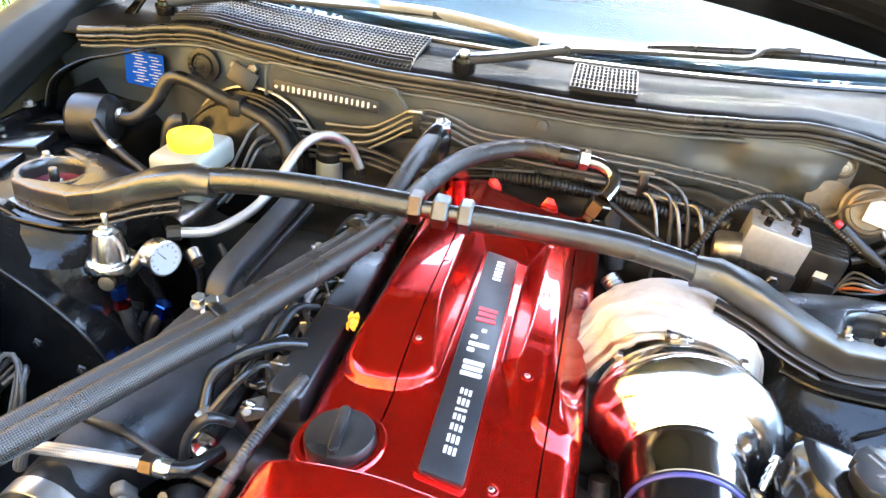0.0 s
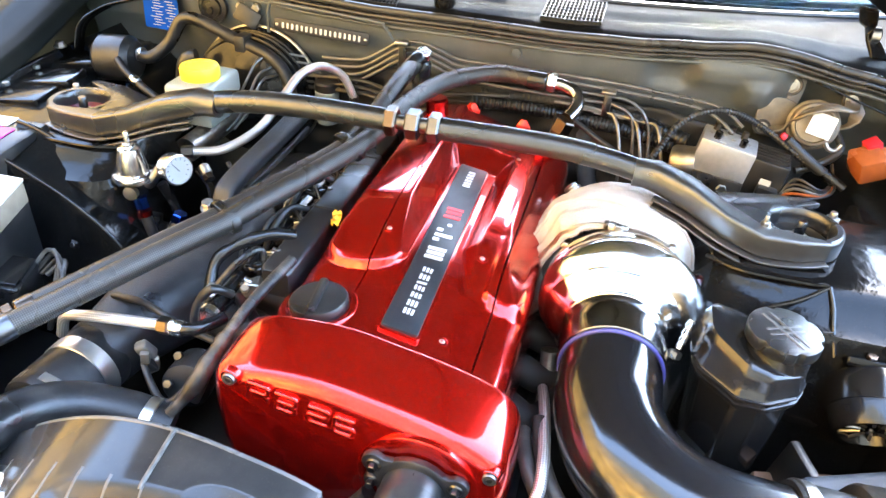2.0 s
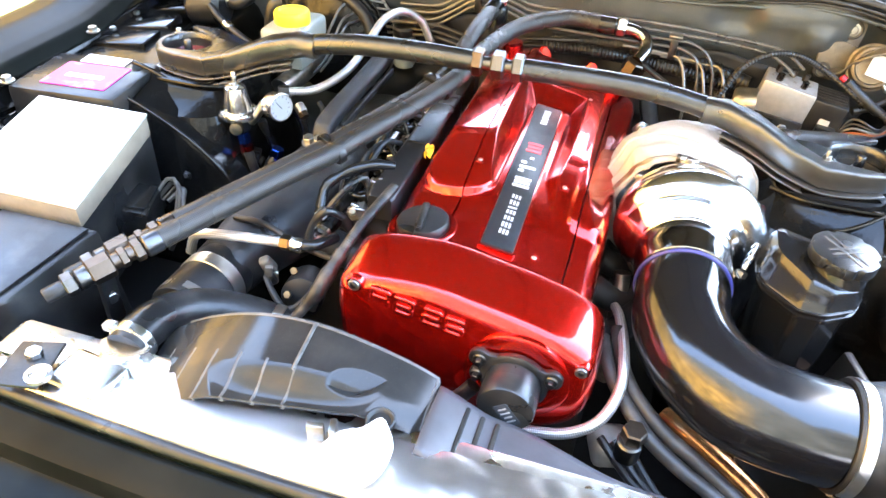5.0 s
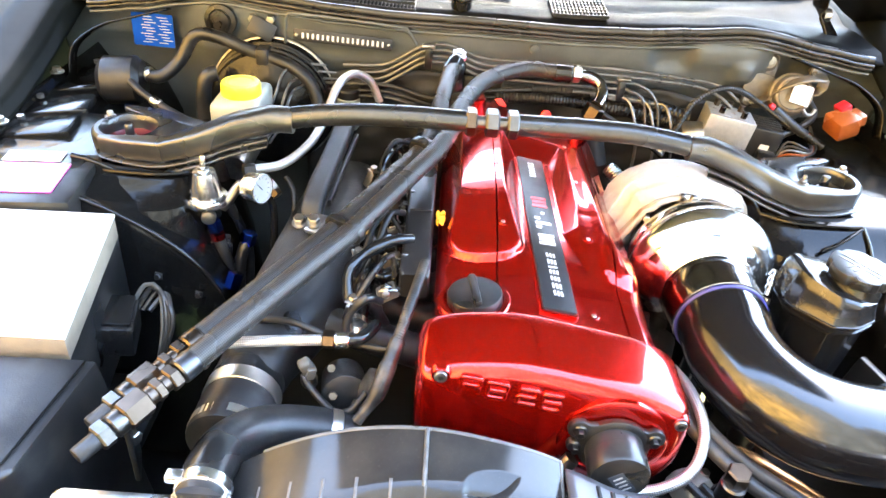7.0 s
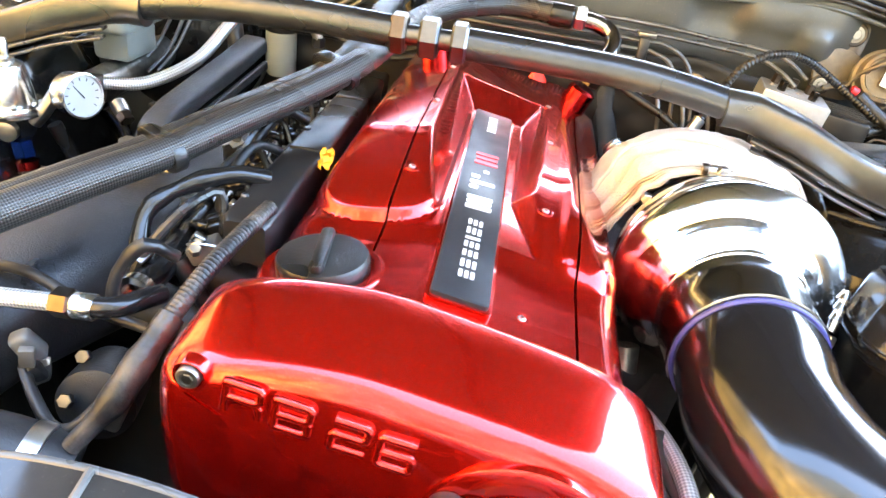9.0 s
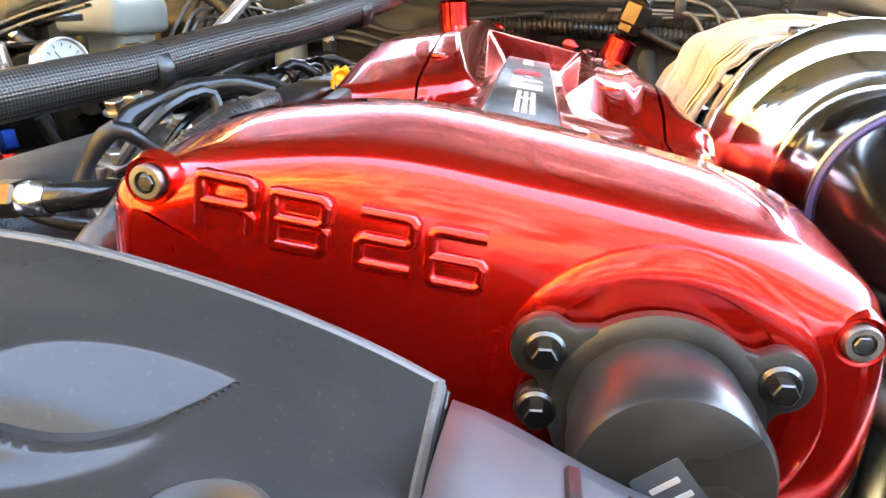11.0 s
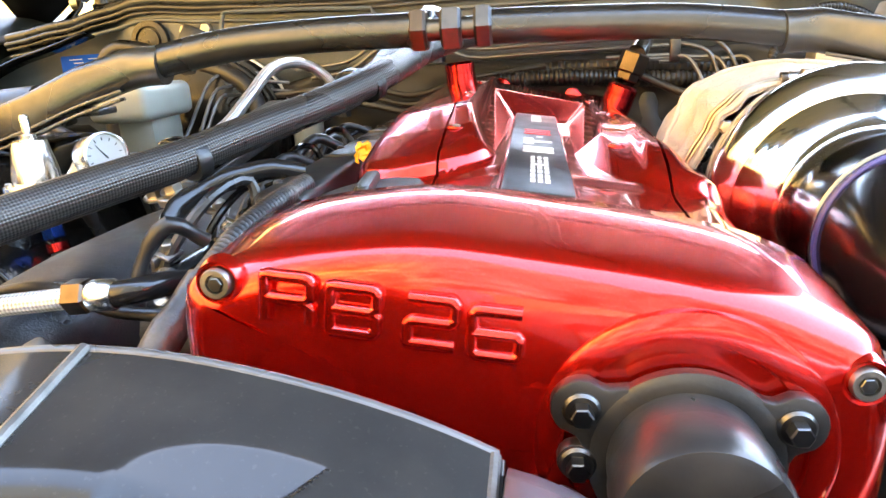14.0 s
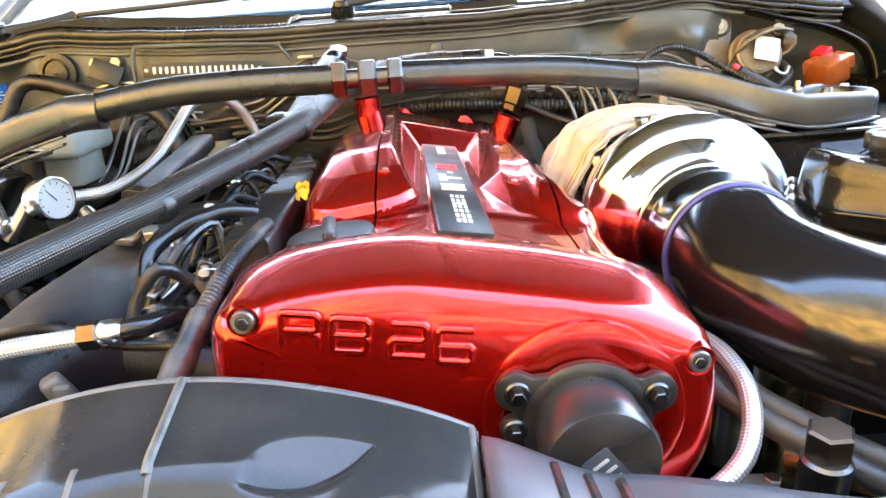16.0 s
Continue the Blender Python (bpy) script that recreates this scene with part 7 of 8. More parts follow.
WIPERM = mat("satin_grey_black_steel", (0.020, 0.021, 0.023), 0.32, 0.0, var=0.2, scale=60, bump=0.05, bscale=500, spec=0.5)
wiper((-0.132, 0.434, 1.068), [V((0.0116, 0.485, 1.099)), V((0.127, 0.520, 1.103)), V((0.239, 0.555, 1.104)), V((0.286, 0.570, 1.107)), V((0.306, 0.577, 1.121)), V((0.344, 0.590, 1.122))], [V((0.130, 0.545, 1.108)), V((0.200, 0.560, 1.114)), V((0.346, 0.600, 1.118)), V((0.460, 0.650, 1.112)), V((0.567, 0.705, 1.104))], "black windscreen wiper resting at the cowl")
wiper((-0.66, 0.50, 1.065), [V((-0.56, 0.535, 1.090)), V((-0.41, 0.545, 1.096)), V((-0.28, 0.550, 1.102)), V((-0.20, 0.550, 1.106))], [V((-0.30, 0.552, 1.112)), V((-0.20, 0.552, 1.113)), V((-0.10, 0.548, 1.106)), V((-0.035, 0.542, 1.098))], "windscreen wiper with a sky-pale grey blade at the cowl", PALEBLADE)


RUSTPIPE = mat("heat_tinted_pipe", (0.45, 0.22, 0.09), 0.25, 0.8, var=0.2, scale=50)


def coolant_line():
    t = thing("turbo_oil_line", "steel-braided line looping under the engine front", "hose", "steel-braided lines")
    tube("hose", [(0.150, -0.07, 0.75), (0.156, -0.125, 0.782), (0.163, -0.19, 0.806), (0.168, -0.235, 0.809), (0.168, -0.270, 0.798), (0.153, -0.300, 0.777), (0.12, -0.312, 0.757), (0.07, -0.312, 0.742)], 0.0065, STEELBRAID, t, sides=16)
    h = thing("coolant_hose", "dusty black rubber hose beside the intake pipe", "hose", "coolant hoses")
    tube("hose", [(0.140, -0.19, 0.80), (0.150, -0.225, 0.797), (0.168, -0.254, 0.785), (0.206, -0.295, 0.770), (0.248, -0.312, 0.750), (0.288, -0.324, 0.735), (0.33, -0.34, 0.715)], 0.0085, DUSTHOSE, h, jitter=0.06)
    h2 = thing("coolant_hose", "dusty black rubber hose beside the intake pipe", "hose", "coolant hoses")
    tube("hose", [(0.155, -0.17, 0.80), (0.165, -0.215, 0.797), (0.184, -0.249, 0.785), (0.222, -0.282, 0.770), (0.264, -0.295, 0.750), (0.307, -0.315, 0.735), (0.35, -0.33, 0.715)], 0.0085, DUSTHOSE, h2, jitter=0.06)
    o = thing("lower_pipe", "orange-brown tinted metal pipe under the intake pipe", "pipe")
    tube("pipe", [(0.235, -0.20, 0.70), (0.261, -0.219, 0.705), (0.30, -0.245, 0.700), (0.338, -0.269, 0.690), (0.38, -0.30, 0.675)], 0.015, RUSTPIPE, o, sides=20)
    c = thing("pump_casting", "dull grey pump casting with two bolts below the hoses", "casting")
    box("casting", (0.175, -0.275, 0.715), (0.05, 0.05, 0.035), CASTALU, c, bevel=0.010, seg=3, rot=(8, 5, 20), taper=0.85)
    for dx, dy in ((-0.012, -0.010), (0.014, 0.010)):
        hexnut("bolt", (0.175 + dx, -0.275 + dy, 0.731), (0.1, -0.1, 1), 0.006, 0.007, STEEL, c)
    lf = thing("fallen_leaf", "small curled yellow leaf beside the cam cover", "leaf")
    def f(u, v):
        return (-0.145 + 0.014 * (u - 0.5) * (1 - 0.5 * abs(v - 0.5)) + 0.004 * noise.noise(V((u * 3, v * 3, 0))), -0.014 + 0.012 * v + 0.006 * noise.noise(V((u * 2, v * 4, 7))), 0.892 + 0.014 * v + 0.005 * noise.noise(V((u * 3, v * 3, 4))))
    sheet("blade", f, lin(0, 1, 7), lin(0, 1, 9), LEAFM, lf, thick=0.0006)


coolant_line()


# ---- intake side clutter ----
def plenum_brace():
    b = thing("plenum_brace", "matt black bent brace over the intake plenum", "brace")
    strap("bar", [(-0.303, 0.235, 0.918), (-0.308, 0.17, 0.908), (-0.316, 0.10, 0.897), (-0.321, 0.055, 0.889), (-0.323, 0.030, 0.880), (-0.323, 0.020, 0.862)], 0.030, 0.020, PLENUM, b)
    strap("inner_rail", [(-0.285, 0.22, 0.900), (-0.296, 0.12, 0.885), (-0.303, 0.05, 0.874)], 0.006, 0.010, PLENUM, b)
    m = thing("brace_bracket", "small zinc bracket with three bolts on the plenum", "bracket")
    box("plate", (-0.313, 0.002, 0.868), (0.022, 0.034, 0.008), ZINC, m, bevel=0.002, rot=(18, 0, -20))
    for x, y, z in ((-0.337, 0.004, 0.872), (-0.316, -0.003, 0.878), (-0.292, -0.006, 0.868)):
        hexnut("bolt", (x, y, z), (0, -0.3, 1), 0.0085, 0.010, ZINC, m)
        lathe("washer", (x, y, z - 0.006), (0, -0.3, 1), [(0.0105, 0), (0.0105, 0.002), (0.006, 0.002)], STEEL, m, sides=18)


plenum_brace()


def injectors():
    r = thing("fuel_rail", "black fuel rail above the injectors", "fuel rail")
    tube("rail", [(-0.236, -0.165, 0.842), (-0.236, 0.29, 0.842)], 0.012, GLOSSPL, r, sides=18)
    lathe("end_plug", (-0.236, -0.168, 0.842), (0, -1, 0), [(0.014, 0), (0.014, 0.008), (0.009, 0.009), (0.009, 0.004), (0.0001, 0.004)], CHROME, r, sides=24)
    first = None
    for i in range(6):
        y = -0.125 + i * 0.072
        if first is None:
            first = thing("fuel_injector", "fuel injector with a grey plug and clip", "injector", "fuel injectors")
            lathe("body", (0, 0, 0), (0.5, 0, -1), [(0.008, 0), (0.009, 0.004), (0.009, 0.02), (0.007, 0.024), (0.007, 0.045)], PLASTIC, first, sides=16)
            box("plug", (0.022, 0.0, 0.012), (0.026, 0.018, 0.016), GREYPLUG, first, bevel=0.003, rot=(0, -25, 12))
            tube("clip", [(0.012, -0.010, 0.020), (0.022, -0.012, 0.024), (0.034, -0.006, 0.020)], 0.0012, ALU, first, sides=6)
            tube("lead", [(0.034, 0, 0.016), (0.046, 0.004, 0.022), (0.052, 0.018, 0.016), (0.05, 0.035, 0.004)], 0.0035, RUBBER, first, sides=8)
            first.matrix_basis = pose(-0.226, y, 0.846)
        else:
            copy_thing(first, pose(-0.226, y, 0.846, 0, 0, (-8, 5, -4, 9, 2)[i - 1]))
    for i, (a, b, c) in enumerate((((-0.20, 0.24, 0.885), (-0.225, 0.22, 0.895), (-0.24, 0.18, 0.875)), ((-0.195, 0.10, 0.888), (-0.215, 0.085, 0.90), (-0.232, 0.05, 0.876)), ((-0.196, 0.02, 0.885), (-0.212, -0.005, 0.897), (-0.225, -0.04, 0.87)), ((-0.21, -0.16, 0.87), (-0.225, -0.175, 0.885), (-0.245, -0.18, 0.86)))):
        w = thing("injector_wire", "short taped black wire above the injectors", "wire", "injector wires")
        tube("wire", [a, b, c, V(c) + V((-0.002, -0.01, -0.03))], 0.0042 + 0.0008 * (i % 2), RUBBER, w, jitter=0.2, sides=10)
    for x, y, z in ((-0.205, -0.135, 0.872), (-0.198, 0.06, 0.872), (-0.2, 0.17, 0.872), (-0.212, -0.05, 0.858)):
        n = thing("harness_clip", "small bright metal clip among the wiring", "clip", "harness clips")
        box("tab", (x, y, z), (0.010, 0.005, 0.012), ALU, n, bevel=0.001, rot=(20, 30, 15))
        hexnut("bolt", (x, y - 0.006, z - 0.006), (0.2, -0.3, 1), 0.005, 0.006, ZINC, n)


GREYPLUG = mat("grey_plug_plastic", (0.09, 0.085, 0.075), 0.5, 0.0, var=0.2, scale=120, dirt=(0.2, 0.17, 0.13), dirt_amt=0.5)
injectors()


def front_left_clutter():
    s = thing("temperature_sensor", "weathered grey-brown sensor plug with a wire", "sensor")
    lathe("stem", (-0.285, -0.225, 0.79), (0.0, 0.1, 1), [(0.008, 0), (0.010, 0.003), (0.010, 0.014), (0.007, 0.016)], ZINC, s, sides=6)
    box("plug", (-0.287, -0.226, 0.820), (0.017, 0.015, 0.026), GREYPLUG, s, bevel=0.004, rot=(12, -22, 25), seg=3, taper=0.85)
    box("plug_boot", (-0.281, -0.230, 0.802), (0.011, 0.010, 0.016), DUSTLOOM, s, bevel=0.003, rot=(12, -22, 25))
    box("plug_latch", (-0.280, -0.237, 0.820), (0.010, 0.006, 0.018), GREYPLUG, s, bevel=0.0015, rot=(12, 8, 25))
    tube("wire", [(-0.288, -0.232, 0.806), (-0.275, -0.245, 0.798), (-0.252, -0.262, 0.79), (-0.232, -0.268, 0.797), (-0.215, -0.255, 0.815)], 0.0042, RUBBER, s, jitter=0.15, sides=10)
    t = thing("throttle_linkage", "greasy cast throttle bracket with bolts", "bracket")
    lathe("housing", (-0.245, -0.215, 0.775), (0.2, -1, 0.2), [(0.026, -0.03), (0.028, 0.0), (0.028, 0.012), (0.020, 0.016), (0.0001, 0.016)], PLENUM, t, sides=28)
    box("arm", (-0.215, -0.235, 0.80), (0.012, 0.034, 0.040), ZINC, t, bevel=0.003, rot=(10, 20, 10))
    for x, y, z in ((-0.255, -0.24, 0.79), (-0.228, -0.243, 0.783), (-0.262, -0.205, 0.80)):
        hexnut("bolt", (x, y, z), (0.1, -0.7, 0.6), 0.0055, 0.007, DKSTEEL, t)
    k = thing("vacuum_line", "thin black vacuum line over the plenum", "hose", "vacuum lines")
    tube("hose", [(-0.36, -0.175, 0.842), (-0.31, -0.185, 0.85), (-0.26, -0.195, 0.838), (-0.215, -0.205, 0.838), (-0.19, -0.21, 0.84)], 0.0042, RUBBER, k, sides=10)
    g = thing("relay_cluster", "black relay box with looped wires beside the air box", "relay box")
    box("case", (-0.545, -0.150, 0.790), (0.060, 0.055, 0.050), PLASTIC, g, bevel=0.004, rot=(8, 6, 12))
    box("lid", (-0.543, -0.151, 0.818), (0.056, 0.050, 0.006), GLOSSPL, g, bevel=0.002, rot=(8, 6, 12))
    for i in range(4):
        a = 0.02 * i
        tube("wire", [(-0.53 + a * 0.4, -0.125, 0.80), (-0.515 + a * 0.4, -0.105, 0.825 - 0.2 * a), (-0.495 + a * 0.3, -0.11 - a * 0.3, 0.822 - 0.2 * a), (-0.485 + a * 0.2, -0.14, 0.79), (-0.49, -0.16, 0.74)], 0.003 + 0.0008 * (i % 2), RUBBER if i else GREYPLUG, g, sides=8)
    f = thing("loom_connector", "stack of small black plugs beside the tower", "connector")
    for i in range(4):
        box("plug", (-0.463 - 0.002 * i, 0.040 + 0.01 * (i % 2), 0.80 - i * 0.022), (0.030, 0.026, 0.014), PLASTIC, f, bevel=0.002, rot=(0, 10, 15))
    u = thing("fuel_fitting", "blue anodised hose end below the regulator", "fitting")
    hexnut("hex", (-0.425, 0.055, 0.80), (0.3, 0.2, 1), 0.012, 0.02, BLUEMET, u)
    tube("hose", [(-0.425, 0.055, 0.80), (-0.435, 0.04, 0.77), (-0.44, 0.03, 0.70)], 0.009, RUBBER, u)
    hexnut("hex", (-0.433, -0.005, 0.765), (0.3, 0.5, 1), 0.012, 0.025, BLUEMET, u)
    a = thing("line_bracket", "dark bolted bracket under the oil line fittings", "bracket")
    box("plate", (-0.452, -0.325, 0.80), (0.006, 0.040, 0.10), PLASTIC, a, bevel=0.002, rot=(0, 0, 20))
    hexnut("bolt", (-0.447, -0.328, 0.80), (1, -0.4, 0), 0.008, 0.008, STEEL, a)
    # bulkhead ends of the two oil lines
    for e, d0 in ((V(H1[-1]) + (V(H1[-1]) - V(H1[-2])).normalized() * 0.058, V(H1[-1]) - V(H1[-2])), (V(H2[-1]) + (V(H2[-1]) - V(H2[-2])).normalized() * 0.058, V(H2[-1]) - V(H2[-2]))):
        d = d0.normalized()
        x = thing("bulkhead_fitting", "chunky bronze and steel bulkhead fitting", "fitting", "bulkhead fittings")
        hexnut("large_hex", e + d * 0.014, d, 0.0160, 0.028, NUTM, x)
        lathe("collar", e + d * 0.028, d, [(0.0125, 0), (0.0130, 0.002), (0.0130, 0.012), (0.011, 0.014)], DKSTEEL, x, sides=24)
        hexnut("lock_nut", e + d * 0.050, d, 0.0145, 0.014, DKSTEEL, x)
        lathe("tail", e + d * 0.057, d, [(0.009, 0), (0.009, 0.020), (0.008, 0.022)], PLASTIC, x, sides=20)


front_left_clutter()


# ---- aprons ----
def apron_wedge():
    """Sloping pressed panel in front of the driver's-side tower, with crisp edges."""
    bm = bmesh.new()
    rows = []
    for x, z in ((-0.650, 0.917), (-0.625, 0.911), (-0.595, 0.899), (-0.561, 0.880), (-0.535, 0.864), (-0.5135, 0.848), (-0.488, 0.825), (-0.464, 0.796), (-0.443, 0.758), (-0.428, 0.70), (-0.418, 0.50)):
        yr, yf = 0.036, -0.040 + 0.05 * (x + 0.65)
        rows.append([bm.verts.new((x, yr, z + 0.010)), bm.verts.new((x + 0.002, yr - 0.012, z)), bm.verts.new((x + 0.002, yf + 0.006, z - 0.004)), bm.verts.new((x, yf, z)), bm.verts.new((x - 0.004, yf - 0.006, z - 0.012)), bm.verts.new((x - 0.015, yf - 0.008, 0.45))])
    for a, c in zip(rows, rows[1:]):
        for k in range(5):
            bm.faces.new((a[k], a[k + 1], c[k + 1], c[k]))
    edge = [(r[3].co.copy(), r[0].co.copy()) for r in rows[:9]]
    part("apron_wedge", bm, CHASSIS, car, "glossy black pressed apron panel")
    for k in (0, 1):
        tube("pressed_edge", [e[k] for e in edge], 0.0035, GLOSSPL, car, "shiny rolled edge of the apron panel", sides=10)


apron_wedge()


def tower_details():
    for s in (-1, 1):
        def X(d):
            return CX + s * d
        for pts in ([(0.402, 0.06, 0.905), (0.44, 0.036, 0.908), (0.51, 0.033, 0.909), (0.536, 0.036, 0.909)],):
            tube("seam", [V((X(d), y, z)) for d, y, z in pts], 0.0032, CHASSIS, car, sides=8)
        for d, y, z in ((0.66, -0.30, 0.905), (0.695, -0.08, 0.925), (0.70, 0.12, 0.93), (0.70, 0.30, 0.94)):
            n = thing("fender_bolt", "dull bolt on the fender lip", "bolt", "fender bolts")
            hexnut("hex", (X(d), y, z), (0, 0, 1), 0.0075, 0.008, ZINC, n)
            lathe("washer", (X(d), y, z - 0.005), (0, 0, 1), [(0.011, 0), (0.011, 0.002), (0.006, 0.002)], ZINC, n, sides=18)
    for pts in ([(0.384, 0.004, 0.886), (0.417, 0.016, 0.896), (0.449, 0.036, 0.908)], [(0.449, 0.036, 0.908), (0.455, 0.016, 0.892), (0.457, -0.004, 0.875), (0.463, -0.020, 0.852)], [(0.405, -0.009, 0.871), (0.430, -0.009, 0.872), (0.457, -0.006, 0.874)]):
        tube("pressed_ridge", [V(q) for q in pts], 0.0026, GLOSSPL, car, "thin shiny ridge pressed into the tower", sides=8)
    for x, y, a, mtl in ((-0.745, 0.145, 10, CHASSIS), (-0.755, 0.225, 12, GLOSSPL), (-0.775, 0.315, 14, CHASSIS), (-0.735, 0.39, 14, GLOSSPL)):
        q = thing("apron_cover", "glossy dark cover plate on the apron shelf", "cover plate", "apron cover plates")
        box("plate", (x, y, 0.906), (0.095, 0.065, 0.020), mtl, q, bevel=0.005, rot=(0, -4, a))
        hexnut("bolt", (x - 0.036, y + 0.012, 0.919), (0, 0, 1), 0.006, 0.006, ZINC, q)
    c = thing("washer_filler", "yellow washer fluid filler cap by the fender", "cap")
    lathe("cap_body", (-0.79, -0.190, 0.845), (0, 0, 1), [(0.022, -0.03), (0.022, 0.0), (0.026, 0.002), (0.026, 0.010), (0.020, 0.013), (0.0001, 0.013)], YELLOW, c, sides=30)
    b = thing("lamp_bracket", "bent bright steel bracket by the fender", "bracket")
    strap("strip", [(-0.775, -0.125, 0.86), (-0.775, -0.135, 0.885), (-0.775, -0.155, 0.892), (-0.765, -0.175, 0.892)], 0.018, 0.003, ALU, b)
    h = thing("tower_bracket", "small dark bracket with two bolts by the turbo", "bracket")
    box("plate", (0.330, 0.06, 0.865), (0.008, 0.040, 0.055), PLASTIC, h, bevel=0.002, rot=(0, 0, -8))
    for y, z in ((0.070, 0.885), (0.052, 0.868), (0.066, 0.845)):
        hexnut("bolt", (0.322, y, z), (-1, -0.3, 0.3), 0.008, 0.010, STEEL, h)
    tube("sensor_wire", [(0.322, 0.04, 0.87), (0.325, 0.02, 0.83), (0.33, 0.01, 0.76)], 0.003, RUBBER, h, sides=8)


tower_details()


# ---- firewall clutter ----
def firewall_clutter():
    for i in range(3):
        p = thing("booster_pipe", "thin bent metal pipe beside the booster", "pipe", "booster pipes")
        x = -0.430 + 0.013 * i + 0.005 * (i % 2)
        tube("pipe", [(x - 0.03, 0.23 + 0.01 * i, 0.86), (x - 0.015, 0.27, 0.885), (x, 0.30, 0.93 + 0.006 * (i % 2)), (x + 0.008, 0.33, 0.955 - 0.012 * i), (x + 0.03, 0.365, 0.958 - 0.012 * i), (x + 0.07, 0.385, 0.952 - 0.012 * i)], 0.0022, PIPES, p, sides=8)
    h = thing("clutch_line", "thin black hose with a metal joint by the fender", "hose")
    tube("hose", [(-0.665, 0.285, 0.935), (-0.64, 0.27, 0.922), (-0.60, 0.255, 0.905), (-0.555, 0.24, 0.89), (-0.52, 0.225, 0.875)], 0.0065, RUBBER, h, sides=12)
    lathe("joint", (-0.625, 0.264, 0.916), (0.8, -0.3, -0.4), [(0.008, 0), (0.0085, 0.002), (0.0085, 0.014), (0.007, 0.016)], ALU, h, sides=16)
    v = thing("wire_bundle", "black taped wires across the firewall", "wiring loom")
    for dz, r in ((0.0, 0.004), (-0.012, 0.003), (-0.022, 0.0045)):
        tube("wire", [(-0.36, 0.372, 0.925 + dz), (-0.25, 0.37, 0.93 + dz), (-0.17, 0.365, 0.915 + dz), (-0.1, 0.372, 0.93 + dz), (0.0, 0.38, 0.94 + dz)], r, RUBBER, v, jitter=0.15, sides=8)
    t = thing("throttle_cable", "thin black cable behind the engine", "cable")
    tube("cable", [(0.10, 0.365, 0.93), (0.15, 0.352, 0.905), (0.20, 0.335, 0.885), (0.24, 0.32, 0.86)], 0.005, RUBBER, t, sides=10)
    for i, mtl in enumerate((RUBBER, ORANGE, ZINC, RUBBER, RUBBER)):
        c = thing("abs_wire", "thin loose wire beside the controller", "wire", "controller wires")
        tube("wire", [(0.425, 0.315 - 0.004 * i, 0.875), (0.445, 0.295 + 0.004 * i, 0.885 + 0.006 * i), (0.48, 0.30, 0.890 + 0.003 * i), (0.505, 0.325 + 0.006 * i, 0.895), (0.50, 0.36, 0.92)], 0.0022, mtl, c, sides=8)
    k = thing("side_pipe", "grey pipe with a red plug beside the ABS unit", "pipe")
    tube("pipe", [(0.43, 0.365, 0.945), (0.47, 0.35, 0.92), (0.52, 0.335, 0.895)], 0.008, PLENUM, k)
    lathe("red_plug", (0.425, 0.362, 0.948), (-1, 0.2, 0.5), [(0.007, 0), (0.007, 0.008), (0.005, 0.009)], REDPRINT, k, "red plastic plug", sides=14)
    for i in range(3):
        p = thing("return_pipe", "thin bent brake pipe dropping behind the turbo", "pipe", "brake pipes")
        x = 0.175 + 0.032 * i
        tube("pipe", [(x - 0.10, 0.375, 0.945 - 0.004 * i), (x - 0.02, 0.372, 0.943 - 0.004 * i), (x, 0.362, 0.935), (x + 0.012, 0.345, 0.905), (x + 0.02, 0.335, 0.865), (x + 0.02, 0.33, 0.80)], 0.0028, PIPES, p, sides=8)
    d = thing("firewall_dimple", "small plug in the firewall panel", "plug")
    lathe("plug", (0.0, fw_y(0.0) - 0.003, 1.005), (0, -1, 0), [(0.009, 0), (0.008, 0.003), (0.0001, 0.004)], FIREW, d, sides=20)
    g = thing("gearbox_hose", "silver flexible duct behind the exhaust cover", "hose")
    tube("duct", [(0.13, 0.24, 0.87), (0.145, 0.225, 0.86), (0.16, 0.205, 0.845)], 0.012, ALU, g, ribs=0.0012, pitch=0.005)


firewall_clutter()


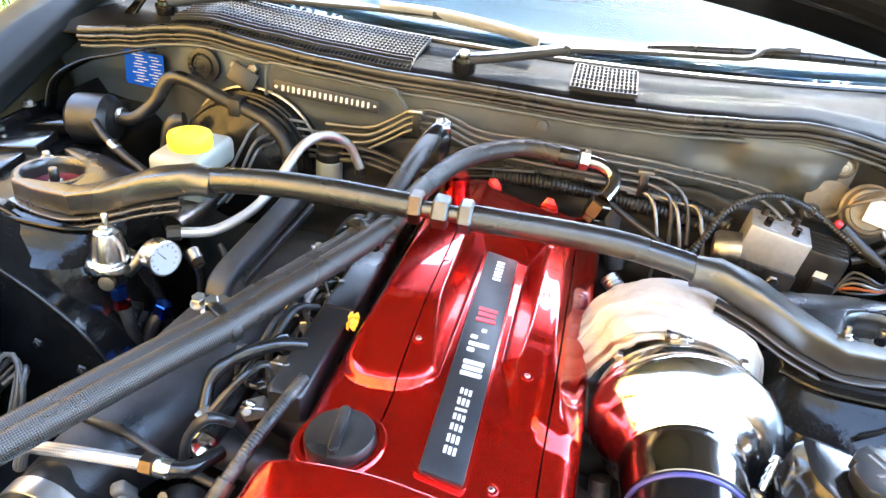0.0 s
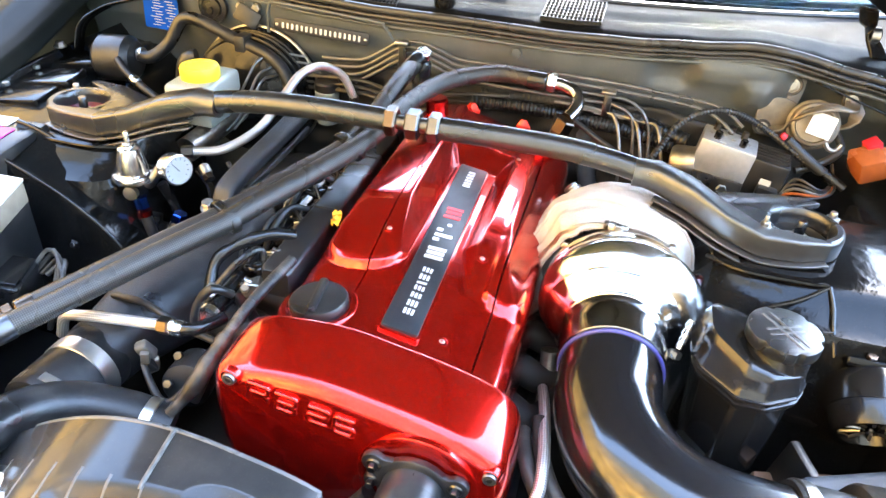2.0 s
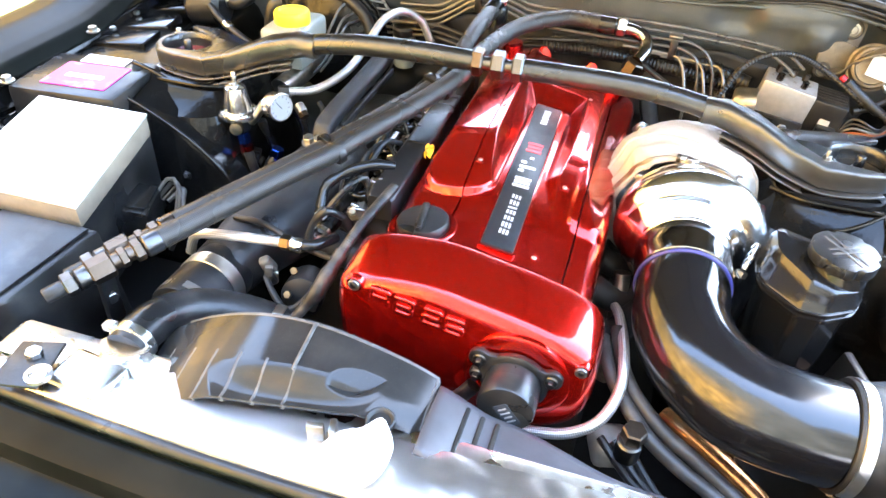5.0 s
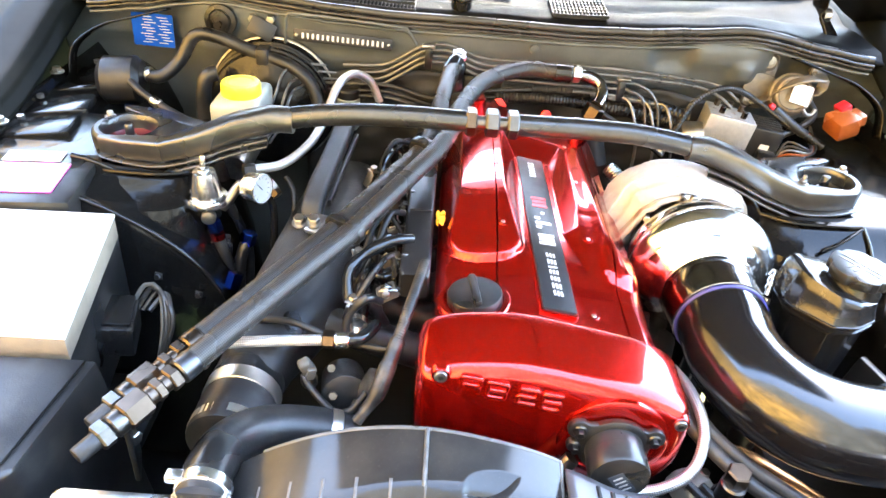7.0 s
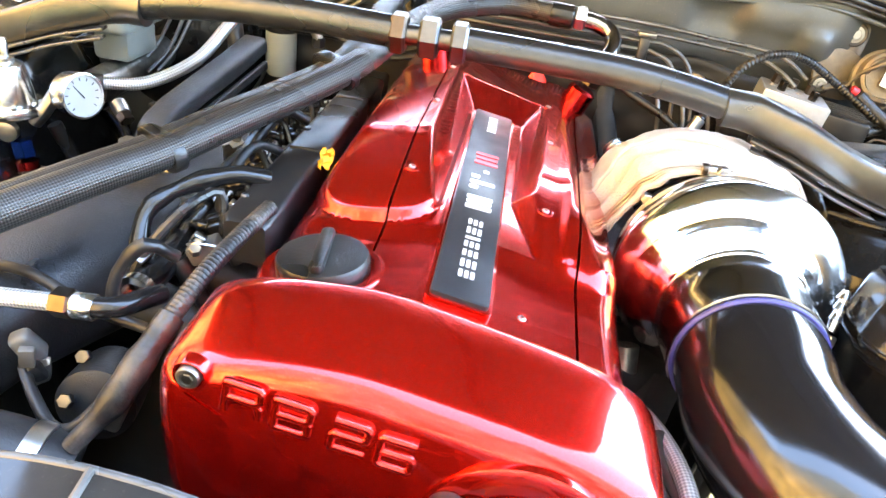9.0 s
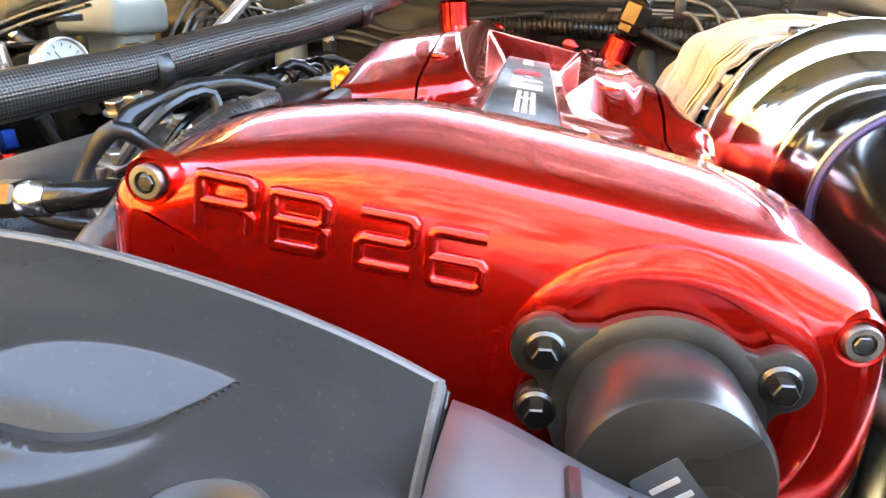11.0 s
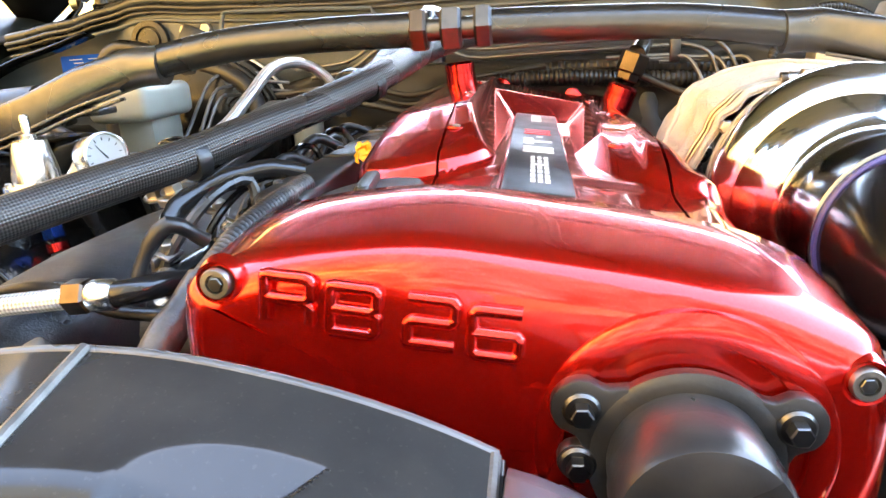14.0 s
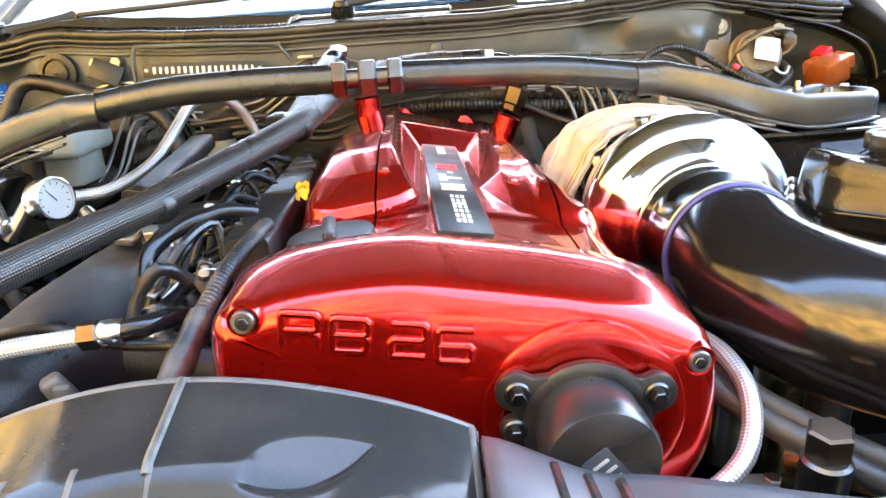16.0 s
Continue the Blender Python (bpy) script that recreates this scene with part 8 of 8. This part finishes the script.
# ---- front ----
def front_clutter():
    p = thing("bleed_plug", "bronze hexagon plug beside the shroud", "plug")
    hexnut("hex", (0.190, -0.322, 0.798), (0, -0.1, 1), 0.0135, 0.018, NUTM, p)
    lathe("collar", (0.188, -0.324, 0.782), (0, -0.1, 1), [(0.014, -0.02), (0.014, 0.006), (0.012, 0.008)], DKSTEEL, p, sides=24)
    for i in range(3):
        w = thing("front_wire", "black wire under the intake pipe", "wire", "front wires")
        tube("wire", [(0.16 + 0.015 * i, -0.29, 0.74), (0.20 + 0.02 * i, -0.33, 0.73 - 0.01 * i), (0.26 + 0.02 * i, -0.38, 0.735), (0.33, -0.42, 0.74 - 0.02 * i)], 0.005, RUBBER, w, sides=8)
    f = thing("fan_belt_cover", "dark pulley guard under the timing cover", "guard")
    lathe("guard", (0.0, -0.31, 0.64), (0, -1, 0), [(0.09, 0), (0.09, 0.02), (0.07, 0.025), (0.0001, 0.025)], PLASTIC, f, sides=40)
    r = thing("radiator_fan", "black radiator fan below the shroud", "fan")
    lathe("hub", (-0.10, -0.37, 0.66), (0, 1, 0), [(0.05, 0), (0.05, 0.02), (0.0001, 0.025)], PLASTIC, r, sides=28)
    for i in range(7):
        a = 2 * math.pi * i / 7
        box("fan_blade", (-0.10 + 0.11 * math.cos(a), -0.37, 0.66 + 0.11 * math.sin(a)), (0.13, 0.012, 0.05), PLASTIC, r, bevel=0.003, rot=(0, -math.degrees(a), 0))
    t = thing("oil_return_pipe", "dark steel pipe down from the turbo", "pipe")
    tube("pipe", [(0.15, -0.03, 0.78), (0.155, -0.05, 0.72), (0.16, -0.06, 0.60)], 0.012, STEEL, t)
    e = thing("exhaust_manifold", "dark exhaust manifold under the turbo", "manifold")
    for i in range(6):
        y = -0.12 + i * 0.072
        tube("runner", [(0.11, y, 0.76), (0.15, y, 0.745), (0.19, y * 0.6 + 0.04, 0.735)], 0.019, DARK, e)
    box("flange", (0.20, 0.09, 0.735), (0.08, 0.12, 0.03), STEEL, e, bevel=0.006)


front_clutter()


def hood_hinges():
    for s in (-1, 1):
        x = CX + s * 0.615
        h = strap("hood_hinge", [(x + s * 0.03, 0.47, 1.02), (x + s * 0.02, 0.50, 1.050), (x, 0.52, 1.082), (x - s * 0.015, 0.50, 1.115)], 0.028, 0.006, CHASSIS, car)
        box("foot", (x + s * 0.03, 0.475, 1.018), (0.045, 0.07, 0.012), CHASSIS, h, bevel=0.003, rot=(0, 8 * s, 0))
        for dy in (-0.018, 0.018):
            hexnut("bolt", (x + s * 0.03, 0.475 + dy, 1.028), (0, 0, 1), 0.009, 0.009, STEEL, h)
        lathe("pivot", (x + s * 0.01, 0.515, 1.075), (s, 0, 0), [(0.012, -0.006), (0.012, 0.006), (0.008, 0.009), (0.0001, 0.009)], STEEL, h, sides=20)


hood_hinges()


def coil_plugs():
    """Black plugs with bright clips and short looms between the plenum and the coil cover."""
    rnd = random.Random(11)
    first = thing("coil_plug", "glossy black coil plug with a bright wire clip", "connector", "coil plugs")
    box("shell", (0, 0, 0), (0.024, 0.016, 0.014), GLOSSPL, first, bevel=0.003)
    box("latch", (-0.004, 0, 0.009), (0.012, 0.007, 0.004), GLOSSPL, first, bevel=0.001)
    tube("clip", [(0.010, -0.009, 0.0), (0.011, -0.009, 0.008), (0.011, 0.009, 0.008), (0.010, 0.009, 0.0)], 0.0011, ALU, first, sides=6)
    tube("lead", [(-0.011, 0, 0), (-0.022, 0.004, 0.004), (-0.030, 0.014, -0.004), (-0.034, 0.028, -0.020)], 0.0042, GLOSSPL, first, sides=10)
    first.matrix_basis = pose(-0.200, -0.100, 0.868, 10, -20, 12)
    for i in range(1, 7):
        copy_thing(first, pose(-0.203 + rnd.uniform(-0.006, 0.004), -0.100 + i * 0.060 + rnd.uniform(-0.008, 0.008), 0.870 + rnd.uniform(-0.006, 0.006), rnd.uniform(-20, 25), rnd.uniform(-40, 5), rnd.uniform(-30, 40)))
    for i in range(7):
        y = -0.13 + i * 0.058
        w = thing("thin_loom", "thin glossy black loom beside the fuel rail", "wiring loom", "thin looms")
        a, c = rnd.uniform(-0.01, 0.01), rnd.uniform(0.0, 0.012)
        tube("loom", [(-0.196, y + 0.02, 0.862), (-0.212 + a, y + 0.03, 0.884 + c), (-0.228 + a, y + 0.005, 0.880 + c), (-0.240, y - 0.02, 0.862), (-0.252, y - 0.03, 0.830)], rnd.uniform(0.0024, 0.0042), GLOSSPL if i % 2 else RUBBER, w, sides=8)
    for x, y, z, r in ((-0.255, -0.06, 0.853, 20), (-0.262, 0.06, 0.855, -35), (-0.258, 0.16, 0.858, 50), (-0.250, -0.15, 0.846, -15)):
        k = thing("stay_bracket", "small folded steel stay with a bolt", "bracket", "stay brackets")
        box("leg", (x, y, z), (0.004, 0.014, 0.030), STEEL, k, bevel=0.001, rot=(12, 15, r))
        box("foot", (x + 0.006, y, z + 0.014), (0.016, 0.014, 0.003), STEEL, k, bevel=0.001, rot=(12, 15, r))
        hexnut("bolt", (x + 0.007, y, z + 0.019), (0.1, -0.2, 1), 0.0055, 0.006, ZINC, k)


coil_plugs()


def tower_wiring():
    """Hoses, wires and clips down beside the driver's-side tower."""
    for pts, r, mt in (([(-0.452, 0.065, 0.850), (-0.440, 0.072, 0.81), (-0.430, 0.07, 0.76), (-0.435, 0.06, 0.68)], 0.0075, RUBBER), ([(-0.415, 0.105, 0.862), (-0.400, 0.11, 0.83), (-0.398, 0.10, 0.78), (-0.405, 0.08, 0.70)], 0.006, GLOSSPL), ([(-0.385, 0.14, 0.86), (-0.372, 0.13, 0.845), (-0.366, 0.10, 0.81), (-0.37, 0.07, 0.74)], 0.0045, RUBBER), ([(-0.49, 0.005, 0.80), (-0.47, -0.01, 0.79), (-0.455, -0.03, 0.75), (-0.45, -0.05, 0.68)], 0.005, GLOSSPL)):
        h = thing("side_hose", "thin black hose beside the strut tower", "hose", "tower hoses")
        tube("hose", pts, r, mt, h, sides=10)
    for x, y, z in ((-0.520, -0.052, 0.800), (-0.470, -0.048, 0.770)):
        n = thing("apron_clip", "small zinc clip and bolt on the apron", "clip", "apron clips")
        box("tab", (x, y, z), (0.010, 0.003, 0.012), DKSTEEL, n, bevel=0.001, rot=(10, 12, 0))
        hexnut("bolt", (x, y - 0.004, z + 0.001), (0, -1, 0.3), 0.0042, 0.005, DKSTEEL, n)
    v = thing("line_joint", "steel hose joint with a grey ferrule by the regulator", "fitting")
    lathe("ferrule", (-0.402, 0.100, 0.872), (0.6, -0.4, -0.5), [(0.0065, 0), (0.0085, 0.002), (0.0085, 0.016), (0.006, 0.018), (0.006, 0.026)], STEEL, v, sides=14)
    hexnut("hex", (-0.388, 0.090, 0.860), (0.6, -0.4, -0.5), 0.0085, 0.010, NUTM, v)


tower_wiring()
